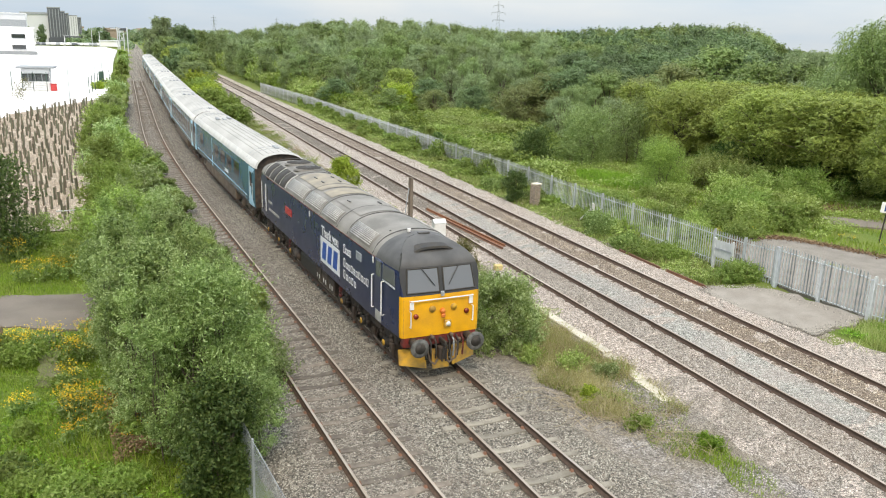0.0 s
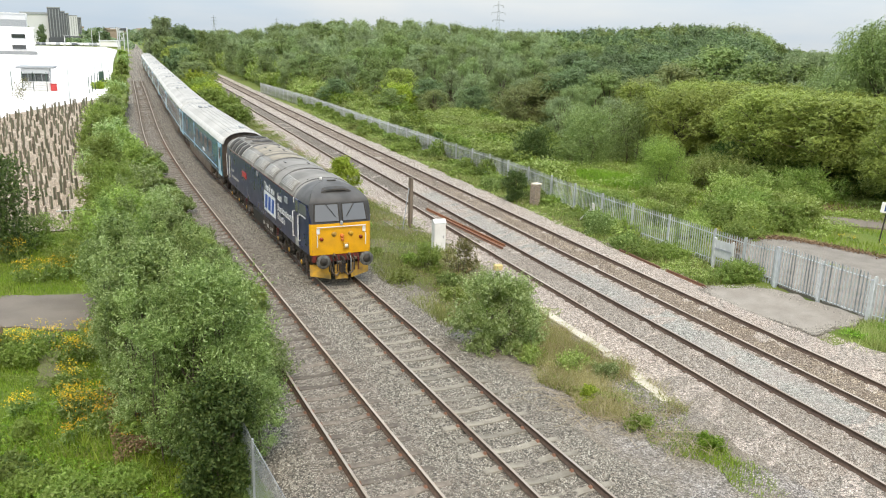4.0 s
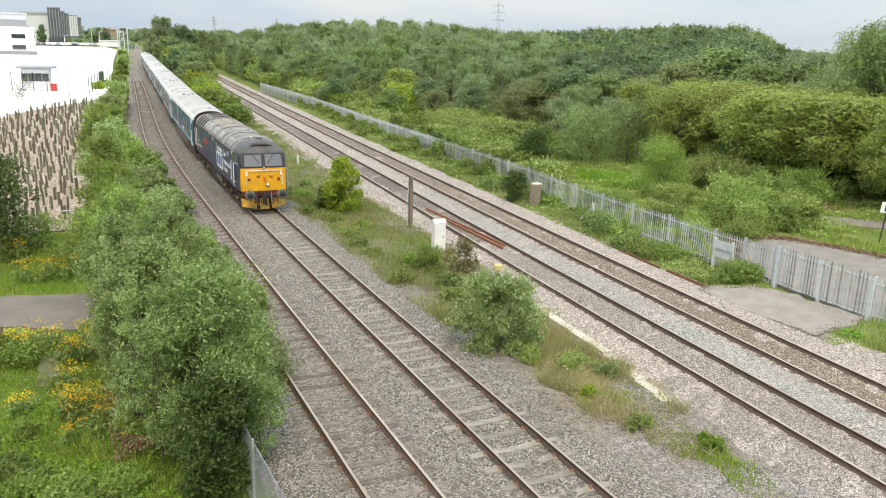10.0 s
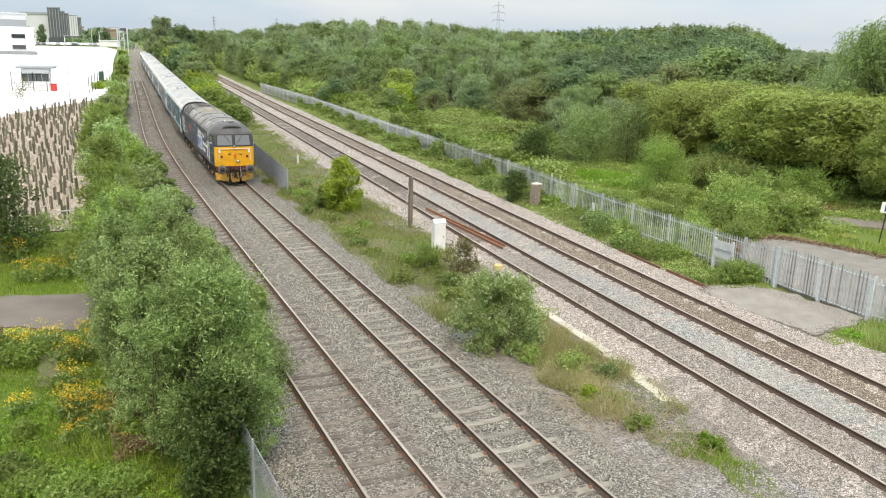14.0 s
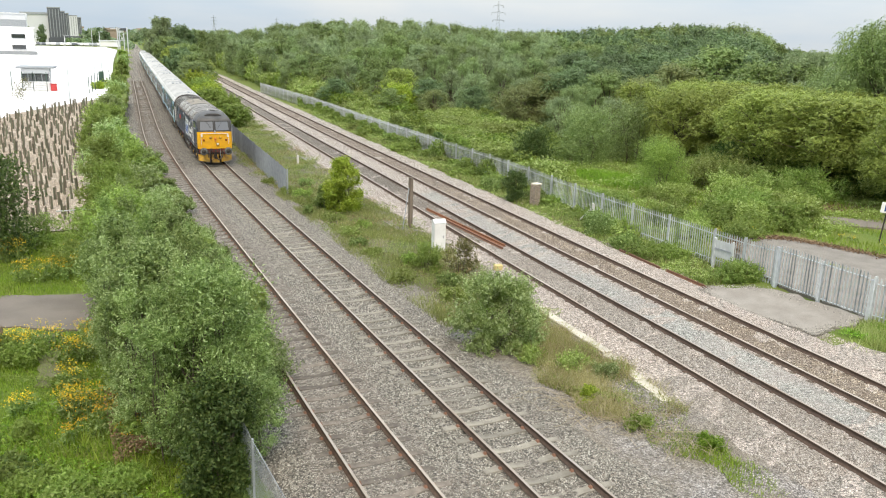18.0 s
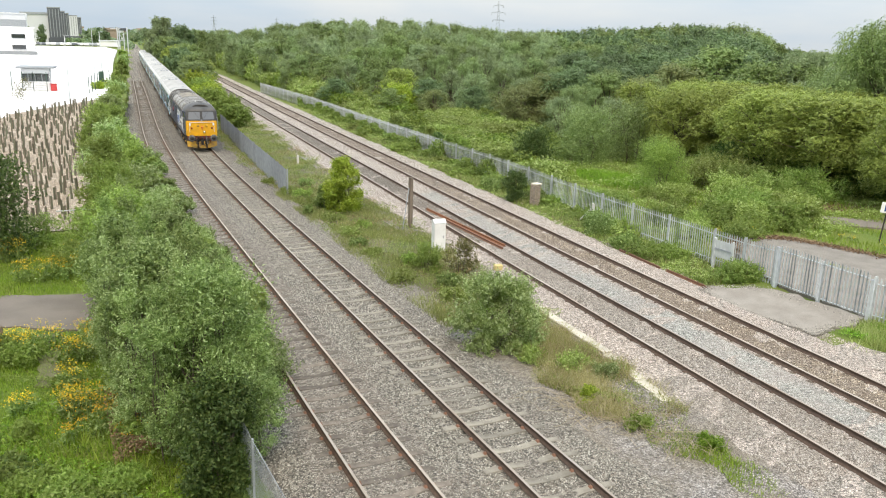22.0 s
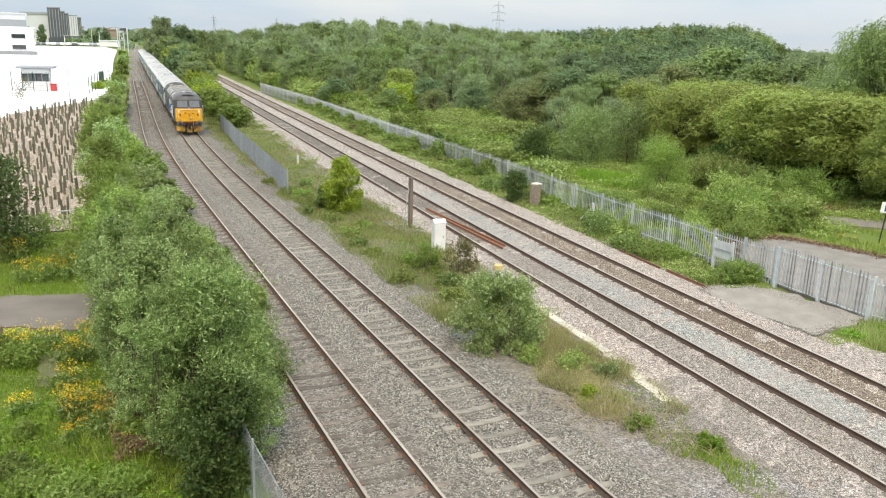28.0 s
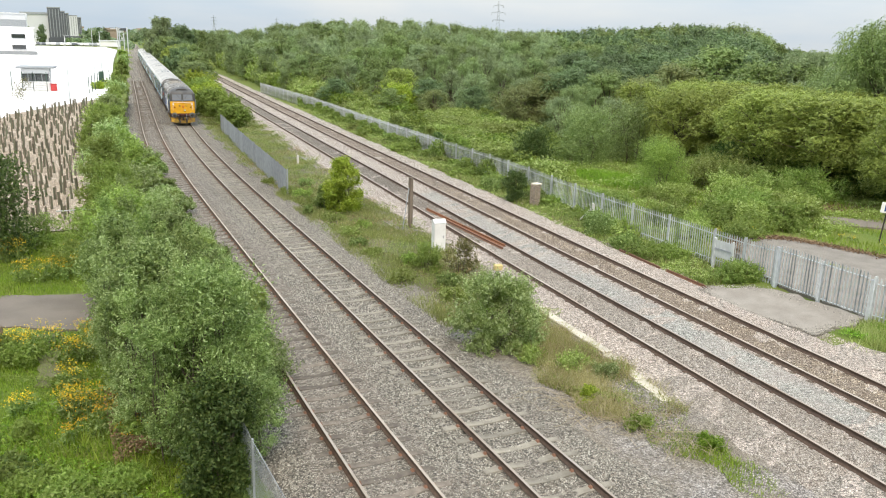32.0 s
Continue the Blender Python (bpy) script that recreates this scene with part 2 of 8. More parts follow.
M["roof"] = surf("grimy grey roof paint", (0.235, 0.217, 0.19), (0.135, 0.125, 0.108), 0.9, 0.45, bump=0.06, fine=20, speck=0.2, rnd=0)
M["roof_dark"] = surf("dark cab roof paint", (0.082, 0.078, 0.073), (0.05, 0.048, 0.046), 1.5, 0.45, bump=0.05, rnd=0)
M["roof_tan"] = surf("heat-stained roof panel", (0.31, 0.265, 0.19), (0.20, 0.18, 0.15), 1.6, 0.6, bump=0.06, rnd=0)
M["louvre"] = surf("pale louvre slats", (0.52, 0.51, 0.48), (0.38, 0.37, 0.35), 4, 0.55, bump=0.03)
M["black"] = surf("black grime", (0.022, 0.021, 0.02), (0.045, 0.038, 0.03), 5, 0.7, bump=0.2)
M["under"] = surf("brake-dust brown underframe", (0.085, 0.06, 0.045), (0.04, 0.033, 0.028), 4, 0.85, bump=0.3)
M["skirt"] = surf("brown dusty skirt", (0.17, 0.125, 0.09), (0.09, 0.07, 0.055), 2, 0.85, bump=0.2, rnd=0.15)
M["wheel"] = surf("worn wheel steel", (0.12, 0.09, 0.075), (0.07, 0.055, 0.05), 6, 0.6, 0.5)
M["red"] = surf("buffer-beam red", (0.20, 0.025, 0.02), (0.075, 0.03, 0.025), 6, 0.6)
M["buffer"] = surf("greasy buffer steel", (0.07, 0.07, 0.065), (0.17, 0.17, 0.16), 7, 0.5, 0.4)
M["orange"] = surf("orange jumper paint", (0.70, 0.20, 0.03), (0.5, 0.14, 0.03), 8, 0.55)
M["red_plate"] = surf("red nameplate", (0.55, 0.05, 0.05), None, 8, 0.4)
M["white_vinyl"] = surf("white vinyl", (0.78, 0.79, 0.80), (0.70, 0.71, 0.73), 3, 0.5, bump=0, rnd=0)
M["blue_vinyl"] = surf("bright blue vinyl", (0.02, 0.10, 0.42), (0.02, 0.09, 0.36), 3, 0.45, bump=0, rnd=0)
M["teal"] = surf("teal coach paint", (0.042, 0.118, 0.17), (0.055, 0.132, 0.182), 0.8, 0.2, bump=0.015, fine=12, speck=0.12, rnd=0.1, spec=0.7)
M["silver_blue"] = surf("silver-blue coach paint", (0.21, 0.25, 0.285), (0.25, 0.285, 0.315), 0.8, 0.2, bump=0.015, fine=12, speck=0.12, rnd=0.1, spec=0.7)
M["sky_blue"] = surf("pale blue door paint", (0.36, 0.60, 0.74), (0.30, 0.52, 0.66), 2, 0.4, bump=0.02)
M["coach_roof"] = surf("pale grey coach roof", (0.47, 0.455, 0.425), (0.37, 0.36, 0.335), 0.9, 0.5, bump=0.04, fine=15, speck=0.12, stretch=(1, 0.3, 1))
M["coach_edge"] = surf("white roof edge paint", (0.72, 0.71, 0.68), (0.60, 0.59, 0.565), 1.5, 0.4, bump=0.02)
M["glass"] = glass("dark window glass")
# base tint lightened to stand in for sky reflection and light through the cab
M["screen"] = glass("cab glass, reflection in tint", (0.13, 0.135, 0.143), 0.05)
M["surround"] = surf("black windscreen surround paint", (0.028, 0.027, 0.027), (0.045, 0.042, 0.04), 2, 0.45, bump=0.03, rnd=0)
M["lamp"] = surf("lamp lens", (0.8, 0.78, 0.7), None, 5, 0.2, bump=0)
M["lamp_red"] = surf("red lamp lens", (0.25, 0.03, 0.01), None, 5, 0.25, bump=0)
# third, brightest tone puts glints into the colour of some leaves
M["willow"] = leafy("grey-green willow leaves", (0.11, 0.165, 0.045), (0.235, 0.305, 0.085), (0.50, 0.57, 0.26), trans=0.45)
M["birch"] = leafy("fresh green leaves", (0.11, 0.17, 0.04), (0.225, 0.30, 0.078), (0.46, 0.52, 0.2), trans=0.42, calm=0.08)
M["oak"] = leafy("dark green leaves", (0.05, 0.1, 0.022), (0.095, 0.16, 0.035), (0.19, 0.25, 0.07), trans=0.35)
M["thorn"] = leafy("hawthorn leaves", (0.09, 0.145, 0.02), (0.17, 0.235, 0.032), (0.31, 0.36, 0.07), trans=0.35)
M["olive"] = leafy("olive shrub leaves", (0.12, 0.125, 0.04), (0.19, 0.185, 0.065), (0.3, 0.27, 0.11), trans=0.3)
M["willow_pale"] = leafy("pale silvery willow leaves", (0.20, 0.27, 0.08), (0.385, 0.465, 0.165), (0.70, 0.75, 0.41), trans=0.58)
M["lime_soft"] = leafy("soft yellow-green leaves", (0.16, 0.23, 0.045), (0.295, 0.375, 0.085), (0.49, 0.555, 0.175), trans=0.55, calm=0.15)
M["bramble_pale"] = leafy("pale bramble leaves", (0.17, 0.22, 0.04), (0.3, 0.36, 0.085), (0.56, 0.58, 0.25), trans=0.42, calm=0.1)
M["trough"] = surf("weathered beige concrete", (0.60, 0.55, 0.45), (0.47, 0.43, 0.35), 3, 0.9, bump=0.2, rnd=0.15)
M["lime"] = leafy("yellow-green leaves", (0.20, 0.28, 0.03), (0.38, 0.46, 0.055), (0.62, 0.65, 0.13), trans=0.5)
M["bramble"] = leafy("bramble leaves", (0.13, 0.2, 0.035), (0.23, 0.31, 0.065), (0.42, 0.46, 0.16), trans=0.38, calm=0.2)
M["blade"] = leafy("grass blades", (0.13, 0.21, 0.02), (0.23, 0.33, 0.032), (0.38, 0.44, 0.085), trans=0.4)
M["strip_blade"] = leafy("olive summer grass", (0.22, 0.255, 0.07), (0.36, 0.38, 0.12), (0.56, 0.53, 0.26), trans=0.42)
M["clover"] = leafy("fresh bright green leaves", (0.11, 0.22, 0.02), (0.21, 0.36, 0.035), (0.36, 0.50, 0.08), trans=0.42, calm=0.1)
M["dock"] = leafy("ruddy brown seed heads", (0.14, 0.085, 0.045), (0.26, 0.17, 0.09), (0.42, 0.30, 0.17), trans=0.2)
# distance haze is mixed into these greyed leaf colours
M["far_leaf"] = leafy("distant foliage, haze in colour", (0.13, 0.19, 0.09), (0.20, 0.26, 0.13), (0.28, 0.33, 0.19), trans=0.2)
M["dry_blade"] = leafy("seeding dry grass", (0.20, 0.19, 0.07), (0.32, 0.28, 0.13), (0.46, 0.40, 0.24), trans=0.2)
M["ragwort"] = leafy("ragwort flowers", (0.62, 0.34, 0.01), (0.75, 0.50, 0.015), (0.8, 0.60, 0.04), trans=0.1)
for key, (a, b, c) in {"oak": ((0.085, 0.125, 0.05), (0.14, 0.19, 0.075), (0.225, 0.28, 0.118)), "birch": ((0.18, 0.23, 0.085), (0.265, 0.32, 0.12), (0.37, 0.415, 0.175)), "willow": ((0.205, 0.245, 0.11), (0.29, 0.335, 0.155), (0.40, 0.44, 0.225)),
                       "thorn": ((0.135, 0.165, 0.033), (0.27, 0.305, 0.062), (0.47, 0.485, 0.125)), "olive": ((0.155, 0.17, 0.055), (0.225, 0.235, 0.08), (0.31, 0.31, 0.12)), "bramble": ((0.135, 0.185, 0.05), (0.21, 0.265, 0.08), (0.32, 0.355, 0.135))}.items():
    M["wood_" + key] = leafy("woodland %s leaves" % key, *((1.1 * w[0], 1.13 * w[1], 1.2 * w[2]) for w in (a, b, c)), trans=0.48 if key in ("birch", "willow") else 0.32, calm=0.3, vary=0.18)
M["loose_stone"] = leafy("loose grey stone", (0.06, 0.056, 0.047), (0.225, 0.21, 0.177), (0.58, 0.545, 0.47), rough=0.9, trans=0.0)
M["loose_green"] = leafy("loose grey-green stone", (0.17, 0.17, 0.15), (0.40, 0.39, 0.35), (0.64, 0.63, 0.57), rough=0.9, trans=0.0)
M["loose_rust"] = leafy("loose rust-brown stone", (0.08, 0.06, 0.045), (0.27, 0.21, 0.155), (0.56, 0.48, 0.39), rough=0.9, trans=0.0)
M["loose_pink"] = leafy("loose pinkish stone", (0.19, 0.16, 0.137), (0.495, 0.415, 0.355), (0.81, 0.72, 0.635), rough=0.9, trans=0.0)
M["loose_brown"] = leafy("loose tan stone", (0.14, 0.117, 0.095), (0.40, 0.345, 0.285), (0.70, 0.64, 0.56), rough=0.9, trans=0.0)
M["litter"] = leafy("brown fallen leaves", (0.09, 0.055, 0.03), (0.2, 0.125, 0.07), (0.38, 0.27, 0.16), rough=0.85, trans=0.1)
M["brick"] = surf("weathered brick", (0.36, 0.285, 0.22), (0.25, 0.20, 0.16), 5, 0.9, bump=0.4, rnd=0.25)
M["guard"] = surf("dark green tree shelter", (0.115, 0.13, 0.08), (0.15, 0.135, 0.095), 6, 0.7, rnd=0.3)
M["cladding"] = surf("pale cladding", (0.66, 0.68, 0.70), (0.60, 0.62, 0.64), 0.1, 0.5, bump=0, fine=3, speck=0.05)
# charcoal raised in tone to carry the haze over the far towers
M["dark_clad"] = surf("charcoal cladding, haze in colour", (0.085, 0.095, 0.11), (0.11, 0.12, 0.135), 0.2, 0.5, bump=0, rnd=0.15)
M["rust"] = surf("orange rust", (0.36, 0.145, 0.07), (0.25, 0.105, 0.055), 6, 0.9, bump=0.4, fine=60, speck=0.3)
M["rust_dull"] = surf("dull brown rust", (0.27, 0.13, 0.075), (0.18, 0.095, 0.06), 6, 0.9, bump=0.4, fine=60, speck=0.3)
M["white_clad"] = surf("bright white cladding", (0.82, 0.83, 0.84), (0.76, 0.77, 0.78), 0.1, 0.5, bump=0, fine=3, speck=0.04)
M["green_steel"] = surf("dark green coated steel", (0.03, 0.07, 0.05), (0.04, 0.08, 0.06), 2, 0.5, bump=0)
M["verge_stone"] = stones("dirty ballast with soil", [(0.12, 0.108, 0.096), (0.30, 0.27, 0.245), (0.43, 0.39, 0.355), (0.60, 0.55, 0.51), (0.34, 0.29, 0.25)], (0.29, 0.24, 0.17), dirt_at=(0.36, 0.62), dirt_scale=0.5)
M["sleeper_dark"] = surf("brown-grey dusty sleeper", (0.20, 0.168, 0.135), (0.13, 0.108, 0.088), 5, 0.9, bump=0.4, fine=70, rnd=0.3, speck=0.3)
M["sign_blue"] = surf("blue sign face", (0.03, 0.08, 0.25), None, 3, 0.4, bump=0)

# ---- helpers for building ----
def part(name, bm, material, parent, label="", smooth=False):
    """Links a bmesh as one mesh object, under its thing or part where there is one."""
    me = bpy.data.meshes.new(name)
    bm.to_mesh(me)
    bm.free()
    for mt in (material if isinstance(material, (list, tuple)) else [material]):
        me.materials.append(mt)
    if smooth:
        me.shade_smooth()
    ob = new(name, me)
    ob.parent = parent
    return tagged(ob, label)


def arrays(name, verts, faces, material, parent=None, label="", smooth=False):
    """A mesh object from arrays of places and faces."""
    me = bpy.data.meshes.new(name)
    v = np.asarray(verts, dtype=np.float32).reshape(-1, 3)
    f = np.asarray(faces, dtype=np.int32)
    k = f.shape[1]
    me.vertices.add(len(v)); me.vertices.foreach_set("co", v.ravel())
    me.loops.add(f.size); me.loops.foreach_set("vertex_index", f.ravel())
    me.polygons.add(len(f))
    me.polygons.foreach_set("loop_start", np.arange(0, f.size, k, dtype=np.int32))
    me.polygons.foreach_set("loop_total", np.full(len(f), k, dtype=np.int32))
    me.update(calc_edges=True)
    me.validate()
    me.materials.append(material)
    if smooth:
        me.shade_smooth()
    ob = new(name, me)
    ob.parent = parent
    return tagged(ob, label)


def box(bm, x, y, z, sx, sy, sz, m=None, bevel=0.0, mi=0):
    """A box by its centre and sizes; bevel rounds its edges."""
    r = bmesh.ops.create_cube(bm, size=1.0, matrix=(m or Matrix()) @ Matrix.Translation((x, y, z)) @ Matrix.Diagonal((sx, sy, sz, 1)))
    vs = r["verts"]
    fs = list({f for v in vs for f in v.link_faces})
    for f in fs:
        f.material_index = mi
    if bevel:
        es = list({e for v in vs for e in v.link_edges})
        bmesh.ops.bevel(bm, geom=es, offset=bevel, segments=1, affect="EDGES", profile=0.5)
    return vs


def rod(bm, a, b, r0, r1=None, seg=8, caps=True, mi=0):
    """A round, tapered bar from a to b."""
    a, b = Vector(a), Vector(b)
    d = b - a
    m = Matrix.Translation((a + b) / 2) @ d.to_track_quat("Z", "Y").to_matrix().to_4x4()
    r = bmesh.ops.create_cone(bm, cap_ends=caps, segments=seg, radius1=r0, radius2=r0 if r1 is None else r1, depth=d.length, matrix=m)
    for f in {f for v in r["verts"] for f in v.link_faces}:
        f.material_index = mi
    return r["verts"]


def thing(name, label, category, m=None, group="", kind=""):
    ob = new(name)
    ob.empty_display_size = 0.2
    if m is not None:
        ob.matrix_basis = m
    return tagged(ob, label, category, group, kind)


# ---- the line of the four tracks (rail tops at z = 0) ----
KN = np.array([0, 20, 40, 60, 80, 100, 130, 160, 200, 260, 340, 450, 600.0])
VA = np.array([5.86, 6.40, 7.05, 7.90, 9.27, 11.07, 13.85, 16.58, 20.29, 25.9, 33.2, 43.4, 57.3])
VB = np.array([16.36, 17.98, 19.72, 21.49, 23.23, 24.97, 27.65, 30.40, 34.10, 39.62, 46.88, 56.6, 69.6])
SIX_A, SIX_B = 3.42, 3.3


def second(v):
    h = np.diff(KN)
    a, b = np.eye(len(KN)), np.zeros(len(KN))
    for i in range(1, len(KN) - 1):
        a[i, i - 1], a[i, i], a[i, i + 1] = h[i - 1], 2 * (h[i - 1] + h[i]), h[i]
        b[i] = 6 * ((v[i + 1] - v[i]) / h[i] - (v[i] - v[i - 1]) / h[i - 1])
    return np.linalg.solve(a, b)


SECOND = {"a": (VA, second(VA)), "b": (VB, second(VB))}


def line(which, y, off=0.0):
    """x of the line at y, moved off metres to its right, and its slope."""
    v, m = SECOND[which]
    y = np.asarray(y, dtype=float)
    i = np.clip(np.searchsorted(KN, y) - 1, 0, len(KN) - 2)
    h, t = KN[i + 1] - KN[i], y - KN[i]
    c = (v[i + 1] - v[i]) / h - h * (2 * m[i] + m[i + 1]) / 6
    tt = np.clip(t, 0, h)
    x = v[i] + c * tt + m[i] / 2 * tt ** 2 + (m[i + 1] - m[i]) / (6 * h) * tt ** 3
    s = c + m[i] * tt + (m[i + 1] - m[i]) / (2 * h) * tt ** 2
    x = x + s * (t - tt)
    return x + off * np.sqrt(1 + s * s), s


TRACKS = (("a", 0.0), ("a", SIX_A), ("b", 0.0), ("b", SIX_B))
YARD_Z = 1.5


def ground_z(x, y):
    """Height of the ground sheet: flat formation, a planted bank up to the yard, a gentle verge beyond the fence."""
    x, y = np.asarray(x, float), np.asarray(y, float)
    xa, xb = line("a", y)[0], line("b", y)[0]
    z = np.full(np.broadcast(x, y).shape, -0.34)
    side = np.clip((xa - 2.6 - x) / 2.2, 0, 1)
    up = np.clip((y - 44) / 40, 0, 1)
    z = z + side * up * (YARD_Z + 0.30)
    out = np.clip((x - xb - 6.5 - 2.6 * np.clip((y - 22.5) / 2.5, 0, 1)) / 3.0, 0, 1)
    z = z + out * 0.32
    hill = np.clip((y - 90) / 160, 0, 1) * np.clip((x - xb - 25) / 60, 0, 1)
    return z + hill * 1.0


def sheet(name, xs, ys, zf, mat, label, lift=0.0):
    X, Y = np.meshgrid(xs, ys)
    Z = zf(X, Y) + lift
    n, m = X.shape
    i = np.arange(n * m).reshape(n, m)
    f = np.stack([i[:-1, :-1], i[:-1, 1:], i[1:, 1:], i[1:, :-1]], -1).reshape(-1, 4)
    return tagged(arrays(name, np.stack([X, Y, Z], -1), f, mat, smooth=True), label, name, kind="structure")


def spread(a, b, n, power):
    u = np.linspace(-1, 1, n)
    return np.where(u < 0, a * np.abs(u) ** power, b * np.abs(u) ** power)


RNG = np.random.default_rng(4)
gx = np.unique(np.concatenate([np.arange(-30, 60, 0.75), 15 + spread(-2600, 2600, 60, 3)]))
gy = np.unique(np.concatenate([np.arange(-20, 130, 0.9), 60 + spread(-1500, 4200, 70, 3)]))


def rough_ground(X, Y):
    return ground_z(X, Y) + 0.04 * np.sin(X * 1.7 + np.cos(Y * 1.1)) * np.sin(Y * 1.3 + 0.6 * X)


sheet("ground", gx, gy, rough_ground, M["grass"], "rough green grass and weeds beside the railway")


def strip(name, which, rows, ys, mat, label, bumpy=0.0):
    """A long bed laid along a line: rows are (offset, z) across it."""
    V = []
    for off, z in rows:
        x, s = line(which, ys, off)
        V.append(np.stack([x, ys, np.full_like(ys, z) + bumpy * RNG.standard_normal(len(ys))], -1))
    V = np.array(V).transpose(1, 0, 2)
    n, m = V.shape[:2]
    i = np.arange(n * m).reshape(n, m)
    f = np.stack([i[:-1, :-1], i[:-1, 1:], i[1:, 1:], i[1:, :-1]], -1).reshape(-1, 4)
    return tagged(arrays(name, V, f, mat, smooth=True), label, "ballast", kind="structure")


bed_y = np.concatenate([np.arange(-8, 130, 0.5), np.arange(130, 720, 6.0)])
cross = [(-3.1, -0.48), (-2.3, -0.30), (-1.6, -0.186), (-1.25, -0.192), (-0.95, -0.188), (-0.70, -0.20), (0, -0.212), (0.70, -0.20), (0.95, -0.188), (1.25, -0.192), (1.71, -0.20), (2.17, -0.192), (2.47, -0.188), (2.72, -0.20),
         (3.42, -0.212), (4.12, -0.20), (4.37, -0.188), (4.67, -0.192), (5.0, -0.186), (5.9, -0.30), (7.2, -0.44)]
CROSS_A = cross
strip("ballast", "a", cross, bed_y, M["ballast"], "grey crushed-stone ballast under the two goods lines", 0.012)
cross = [(-4.2, -0.52), (-2.6, -0.33), (-1.5, -0.17), (-0.72, -0.16), (0, -0.165), (0.72, -0.16), (1.65, -0.19), (2.58, -0.16), (3.3, -0.165), (4.02, -0.16), (4.8, -0.17), (5.6, -0.28), (6.6, -0.42)]
CROSS_B = cross
strip("ballast", "b", cross, bed_y, M["ballast_pink"], "pale pinkish ballast under the two running lines", 0.012)
strip("ballast", "b", [(-0.66, -0.156), (0, -0.146), (0.66, -0.156)], bed_y[bed_y < 33.2], M["ballast_brown"], "tan stained ballast between the rails", 0.006)
strip("ballast", "b", [(-0.66, -0.156), (0, -0.146), (0.66, -0.156)], bed_y[bed_y > 32.8], M["ballast_soot"], "sooty grey-brown ballast between the rails", 0.006)
strip("ballast", "a", [(-1.5, -0.176), (-0.95, -0.182), (-0.68, -0.192), (0, -0.204), (0.68, -0.192), (0.95, -0.182), (1.45, -0.186)], bed_y[bed_y < 60], M["ballast_dusty"], "tan-grey dusty ballast round the first goods line", 0.005)
strip("ballast", "b", [(-2.3, -0.283), (-1.5, -0.165), (-0.86, -0.157)], bed_y[bed_y < 16.6], M["ballast_brown"], "dusty tan ballast beside the running line", 0.005)
strip("ballast", "b", [(5.4, -0.262), (6.4, -0.275), (7.15, -0.285), (7.3, -0.42)], bed_y[bed_y < 16.8], M["ballast_pink"], "pale ballast spread beside the running line", 0.01)
strip("ballast", "b", [(0.95, -0.162), (1.65, -0.182), (2.3, -0.162)], bed_y[bed_y < 46], M["ballast_green"], "grey-green fresh ballast between the running lines", 0.006)
strip("ballast", "b", [(2.64, -0.154), (3.3, -0.142), (3.96, -0.154)], bed_y, M["ballast_rust"], "dark rust-brown stained ballast between the rails", 0.006)

vy = np.arange(6, 135, 0.7)
vu = np.linspace(0, 1, 12)
VL, VR = line("a", vy, SIX_A + 1.6)[0], line("b", vy, -1.7)[0]
VX = VL[:, None] + (VR - VL)[:, None] * vu
VY = np.repeat(vy[:, None], 12, 1)
VZ = -0.275 + 0.02 * np.sin(VX * 2.1 + VY) + 0.02 * np.cos(VY * 1.7)
VZ[:, 0], VZ[:, -1] = -0.42, -0.42
vi = np.arange(VX.size).reshape(VX.shape)
tagged(arrays("verge", np.stack([VX, VY, VZ], -1), np.stack([vi[:-1, :-1], vi[:-1, 1:], vi[1:, 1:], vi[1:, :-1]], -1).reshape(-1, 4), M["verge_stone"], smooth=True), "dirty stones and weedy soil between the two pairs of tracks", "verge", kind="structure").data.materials.append(M["verge"])
VERGE_WEEDY = [int(y > 24 + 5 * abs(math.sin(j * 2.3)) and 1 < j < (8 if y < 44 else 9)) for y in vy[:-1] for j in range(11)]
bpy.data.objects["verge"].data.polygons.foreach_set("material_index", VERGE_WEEDY)

# ---- rails and sleepers ----
RAIL = [(-0.07, -0.159), (-0.07, -0.148), (-0.012, -0.125), (-0.010, -0.045), (-0.035, -0.034), (-0.035, -0.006), (-0.026, 0.0), (0.026, 0.0), (0.035, -0.006), (0.035, -0.034), (0.010, -0.045), (0.012, -0.125), (0.07, -0.148), (0.07, -0.159)]
rail_y = np.concatenate([np.arange(-8, 140, 1.0), np.arange(140, 700, 5.0)])


def rail(which, off, parent):
    n, m = len(rail_y), len(RAIL)
    V = np.array([np.stack([line(which, rail_y, off + dx)[0], rail_y, np.full(n, dz)], -1) for dx, dz in RAIL]).transpose(1, 0, 2)
    i = np.arange(n * m).reshape(n, m)
    f = np.stack([i[:-1, :-1], i[1:, :-1], i[1:, 1:], i[:-1, 1:]], -1).reshape(-1, 4)
    ob = arrays("rail", V, f, M["rail_side"], parent, "rusty steel rail with a worn bright head", smooth=False)
    ob.data.materials.append(M["rail_top"])
    idx = np.zeros((n - 1, m - 1), dtype=np.int32)
    idx[:, 5:8] = 1
    ob.data.polygons.foreach_set("material_index", idx.ravel())
    return ob


